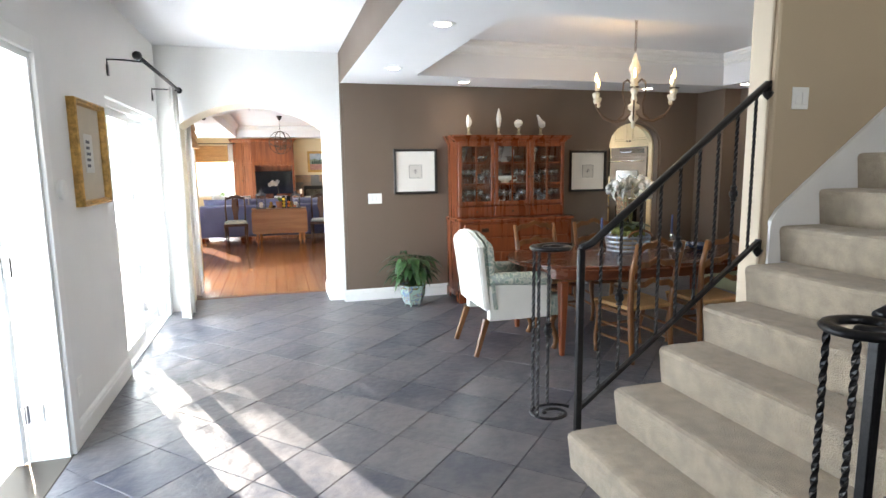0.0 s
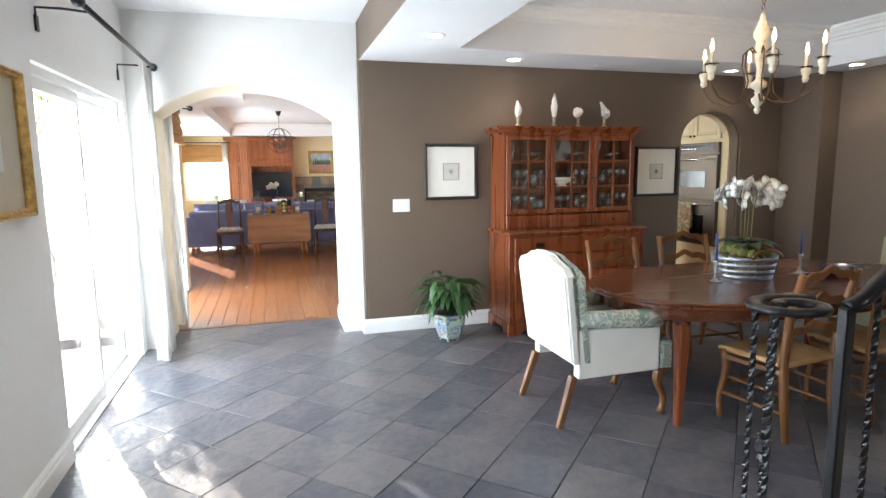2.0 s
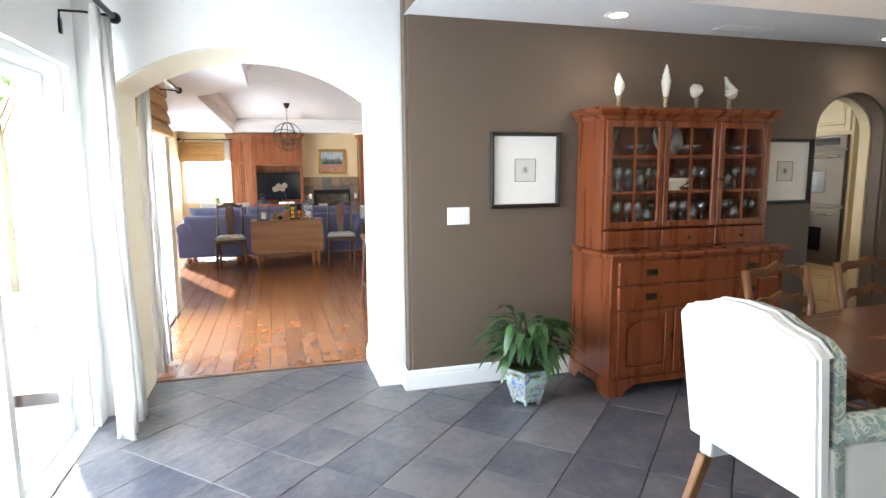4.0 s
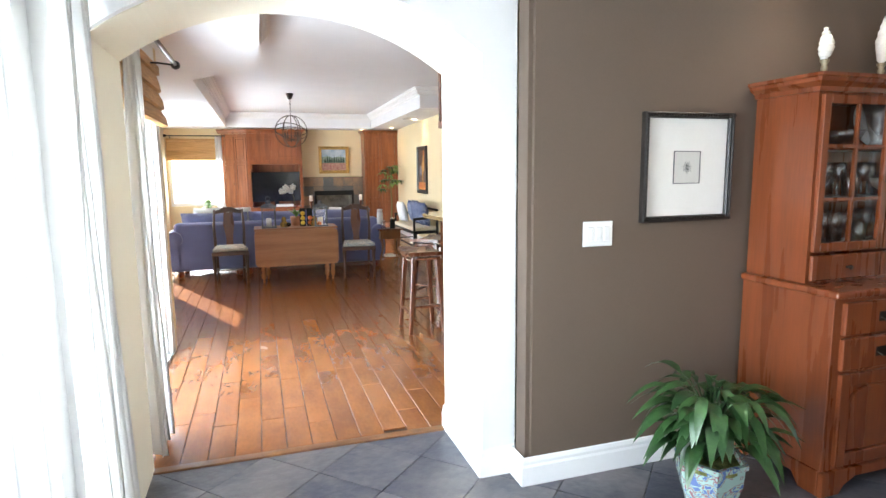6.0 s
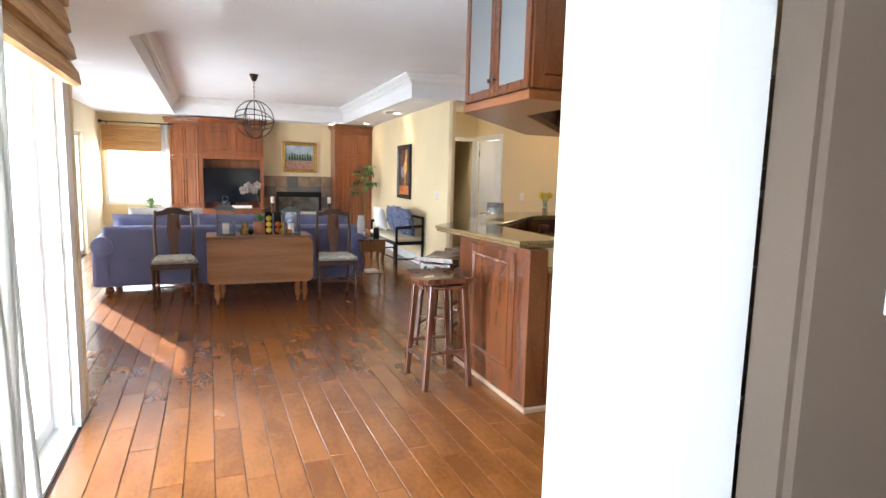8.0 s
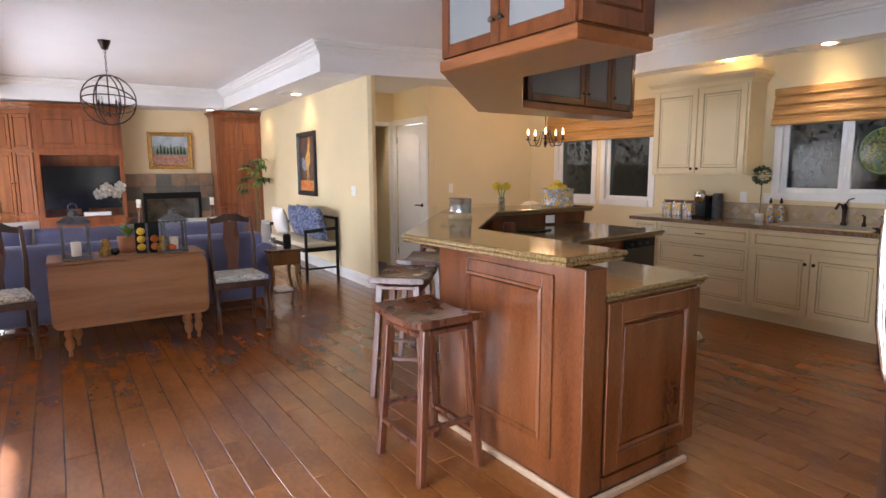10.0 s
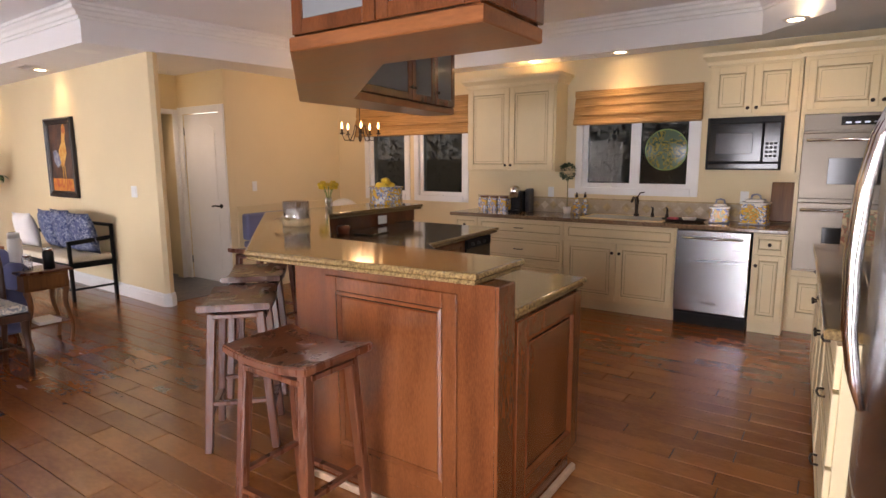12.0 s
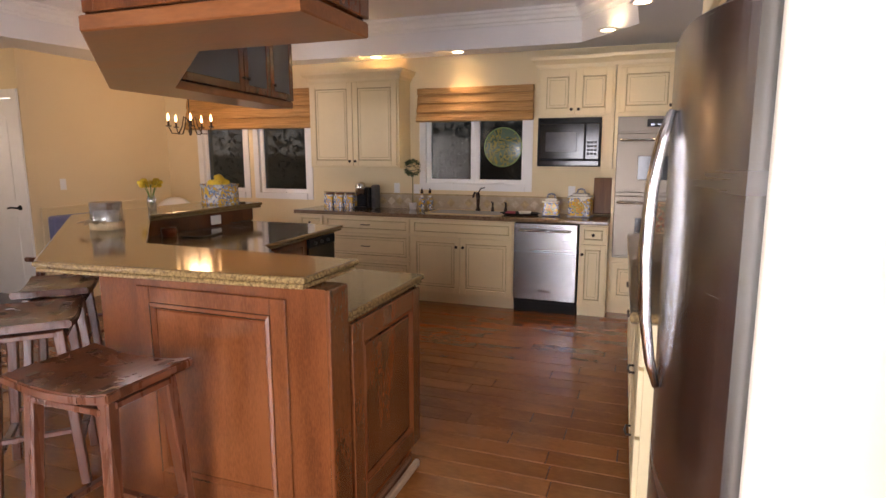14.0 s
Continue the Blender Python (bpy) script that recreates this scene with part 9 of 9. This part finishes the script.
def arch_panel(y0, y1, z0, z1, arch):
    pts = [(y0, z0), (y1, z0), (y1, z1 - arch)] + [((y0 + y1) / 2 + (y1 - y0) / 2 * math.cos(radians(q)), z1 - arch + arch * math.sin(radians(q))) for q in range(15, 180, 15)] + [(y0, z1 - arch)]
    bm = upright(pts, 0, 0.008, 0.003)
    for v in bm.verts:
        v.co = Vector((3.584 - v.co.y, v.co.x, v.co.z))
    return bm


part("upper_panel", arch_panel(13.77, 14.27, 1.02, 1.93, 0.10), M_TRIM, lf)
part("lower_panel", arch_panel(13.77, 14.27, 0.16, 0.86, 0.01), M_TRIM, lf)
part("lever_handle", joined(moved(lathe([(0, 0), (0.026, 0), (0.026, 0.01), (0, 0.012)], 14), pose(3.584, 13.72, 0.95, 0, -90)), tube([(3.584, 13.72, 0.95), (3.535, 13.72, 0.95), (3.53, 13.78, 0.955), (3.53, 13.83, 0.945)], 0.009, 8)), M_BLACKM, lf, "black lever handle")
for z in (0.25, 1.85):
    part("hinge", box(3.576, 14.385, z - 0.045, 3.583, 14.40, z + 0.045), M_BLACKM, hd)
hd.location.x += 0.08
structure("trim_doorway", joined(box(2.86, 14.465, 0, 2.92, 14.489, 2.12, 0.003), box(3.57, 14.465, 0, 3.63, 14.489, 2.12, 0.003), box(2.92, 14.465, 2.06, 3.57, 14.489, 2.12, 0.003)), M_TRIM, "white casing round the washroom doorway", "trim")
vn = thing("washroom_vanity", "cream washroom vanity with a dark top", "cabinet", pose(2.95, 15.75, 0))
part("carcass", box(0, 0.022, 0, 0.70, 0.60, 0.82), M_CREAMCAB, vn)
raised_door(vn, "door", 0.02, 0.10, 0.345, 0.58, 0, M_CREAMCAB, 0.05, (0.32, 0.5), glaze=M_GLAZE)
raised_door(vn, "door", 0.355, 0.10, 0.68, 0.58, 0, M_CREAMCAB, 0.05, (0.38, 0.5), glaze=M_GLAZE)
part("top", box(-0.01, -0.02, 0.821, 0.72, 0.61, 0.85, bevel=0.005), M_GRANITE2, vn)
part("tap", tube([(0.35, 0.45, 0.85), (0.35, 0.45, 0.97), (0.35, 0.33, 0.97)], 0.012, 8), M_BRONZE, vn)
mr = thing("dark_mirror", "dark framed mirror on the washroom wall", "mirror", pose(3.2, 16.49, 1.5))
part("frame", joined(box(-0.28, -0.03, -0.40, -0.23, 0, 0.40), box(0.23, -0.03, -0.40, 0.28, 0, 0.40), box(-0.23, -0.03, 0.35, 0.23, 0, 0.40), box(-0.23, -0.03, -0.40, 0.23, 0, -0.35)), M_BLKFRAME, mr)
part("glass", box(-0.23, -0.012, -0.35, 0.23, -0.004, 0.35), M_CHROME, mr)

for _o in scene.objects:
    if _o.parent is None and _o.name in ("island_bar_base", "island_cabinet", "drawer_oven", "raised_worktop", "island_worktop", "hanging_cabinet"):
        _o.location.y += 0.03

for x, y, p_ in ((5.30, 10.42, 2.6), (5.30, 9.50, 4.4), (4.75, 8.0, 3.0), (3.92, 7.72, 6.0)):
    downlight(x, y, CEIL, True, p_, angle=100)
ceiling_vent(5.36, 9.95, CEIL, 0.12, 0.36)
# extra downlight hidden behind the gallery wall, added to brighten the hall
downlight(2.95, 14.15, CEIL, False, 7)


# ---- floor pieces ----
def clipped(bm, planes):
    for co, no in planes:
        geom = list(bm.verts) + list(bm.edges) + list(bm.faces)
        r = bmesh.ops.bisect_plane(bm, geom=geom, plane_co=co, plane_no=no, clear_outer=True)
        cut = [e for e in r["geom_cut"] if isinstance(e, bmesh.types.BMEdge)]
        if cut:
            bmesh.ops.contextual_create(bm, geom=cut)
    return bm


def slate_floor():
    S, G = 0.377, 0.0042
    u0, v0 = 3.557, 3.21
    h = S / 2 - G / 2
    full = mesh_of(box(-h, -h, -0.014, h, h, 0.0, bevel=0.002), "tile", M_SLATE)
    rest = bmesh.new()
    rnd = random.Random(17)
    xa, xb, ya, yb = LW - 0.02, 5.52, -2.98, WOOD_Y - 0.032
    for i in range(-26, 26):
        for j in range(-26, 26):
            u, v = u0 + (i + 0.5) * S, v0 + (j + 0.5) * S
            x, y = (u - v) / math.sqrt(2), (u + v) / math.sqrt(2)
            rad = S * 0.71
            if x < xa - rad * 0.6 or x > xb + rad * 0.6 or y < ya - rad * 0.6 or y > yb + rad * 0.6:
                continue
            m = pose(x, y, rnd.uniform(-0.0012, 0.0008), rnd.uniform(-0.06, 0.06), rnd.uniform(-0.06, 0.06), 45)
            planes = []
            for k, co, no in ((x - rad < xa, (xa, 0, 0), (-1, 0, 0)), (x + rad > xb, (xb, 0, 0), (1, 0, 0)), (y - rad < ya, (0, ya, 0), (0, -1, 0)), (y + rad > yb, (0, yb, 0), (0, 1, 0))):
                if k:
                    planes.append((co, no))
            near = y > 1.9 and x < 4.9
            if near and not planes:
                ob = new("tile", full)
                ob.matrix_basis = m
                ob.parent = floor_slate
            elif near:
                b = clipped(moved(box(-h, -h, -0.014, h, h, 0.0), m), planes)
                if len(b.faces) > 3:
                    part("tile", moved(b, Matrix.Translation((-x, -y, 0))), M_SLATE, floor_slate).location = (x, y, 0)
                else:
                    b.free()
            else:
                b = moved(box(-h, -h, -0.014, h, h, 0.0), m)
                if planes:
                    b = clipped(b, planes)
                tmp = bpy.data.meshes.new("tmp")
                b.to_mesh(tmp)
                b.free()
                rest.from_mesh(tmp)
                bpy.data.meshes.remove(tmp)
    tagged(part("outer_tiles", rest, M_SLATE, floor_slate), kind="stuff")


slate_floor()


def plank_floor():
    rnd = random.Random(23)
    Wd = 0.138
    verts, faces = [], []
    meshes = {}
    n_near = 0
    x = -2.5
    while x < 5.48:
        x1 = min(x + Wd, 5.49)
        y = WOOD_Y + 0.032 - rnd.uniform(0, 0.7)
        if x < LW - 0.01:
            y = 9.5 + (LW - x) * 1.22 - 0.2
        while y < FAR_Y:
            ln = rnd.choice((0.55, 0.75, 0.95, 1.2, 1.4))
            a, b = max(y, WOOD_Y + 0.032), min(y + ln, FAR_Y - 0.002)
            y += ln
            if b - a < 0.06 or (x > 2.75 and a > 13.5):
                continue
            w_, l_ = x1 - x - 0.003, b - a - 0.003
            cx_, cy_ = (x + x1) / 2, (a + b) / 2
            dz = rnd.uniform(-0.0008, 0.0008)
            if cx_ < 2.3 and cy_ < 12.0 and n_near < 300 and abs(w_ - (Wd - 0.003)) < 1e-6:
                key = round(l_, 3)
                if key not in meshes:
                    meshes[key] = mesh_of(box(-w_ / 2, -l_ / 2, -0.012, w_ / 2, l_ / 2, 0.0, bevel=0.0025), "plank", M_PLANK)
                ob = new("plank", meshes[key])
                ob.location = (cx_, cy_, dz)
                ob.parent = floor_wood
                n_near += 1
            else:
                i = len(verts)
                for sx, sy in ((-1, -1), (1, -1), (1, 1), (-1, 1)):
                    verts.append((cx_ + sx * (w_ / 2 - 0.002), cy_ + sy * (l_ / 2 - 0.002), dz))
                for sx, sy in ((-1, -1), (1, -1), (1, 1), (-1, 1)):
                    verts.append((cx_ + sx * w_ / 2, cy_ + sy * l_ / 2, -0.011))
                faces.append((i, i + 1, i + 2, i + 3))
                for k in range(4):
                    faces.append((i + k, i + 4 + k, i + 4 + (k + 1) % 4, i + (k + 1) % 4))
        x += Wd
    me = bpy.data.meshes.new("outer_planks")
    me.from_pydata(verts, [], faces)
    me.materials.append(M_PLANKI)
    ob = new("outer_planks", me)
    ob.parent = floor_wood
    tagged(ob, kind="stuff")


# planks laid far off, varied board by board
M_PLANKI = M_PLANK.copy()
M_PLANKI.name = "floor_plank_far"
_n, _l = M_PLANKI.node_tree.nodes, M_PLANKI.node_tree.links
_geo = _n.new("ShaderNodeNewGeometry")
for _oi in [k for k in _n if k.bl_idname == "ShaderNodeObjectInfo"]:
    for _lk in list(_oi.outputs["Random"].links):
        _to = _lk.to_socket
        _l.remove(_lk)
        _l.new(_geo.outputs["Random Per Island"], _to)
plank_floor()
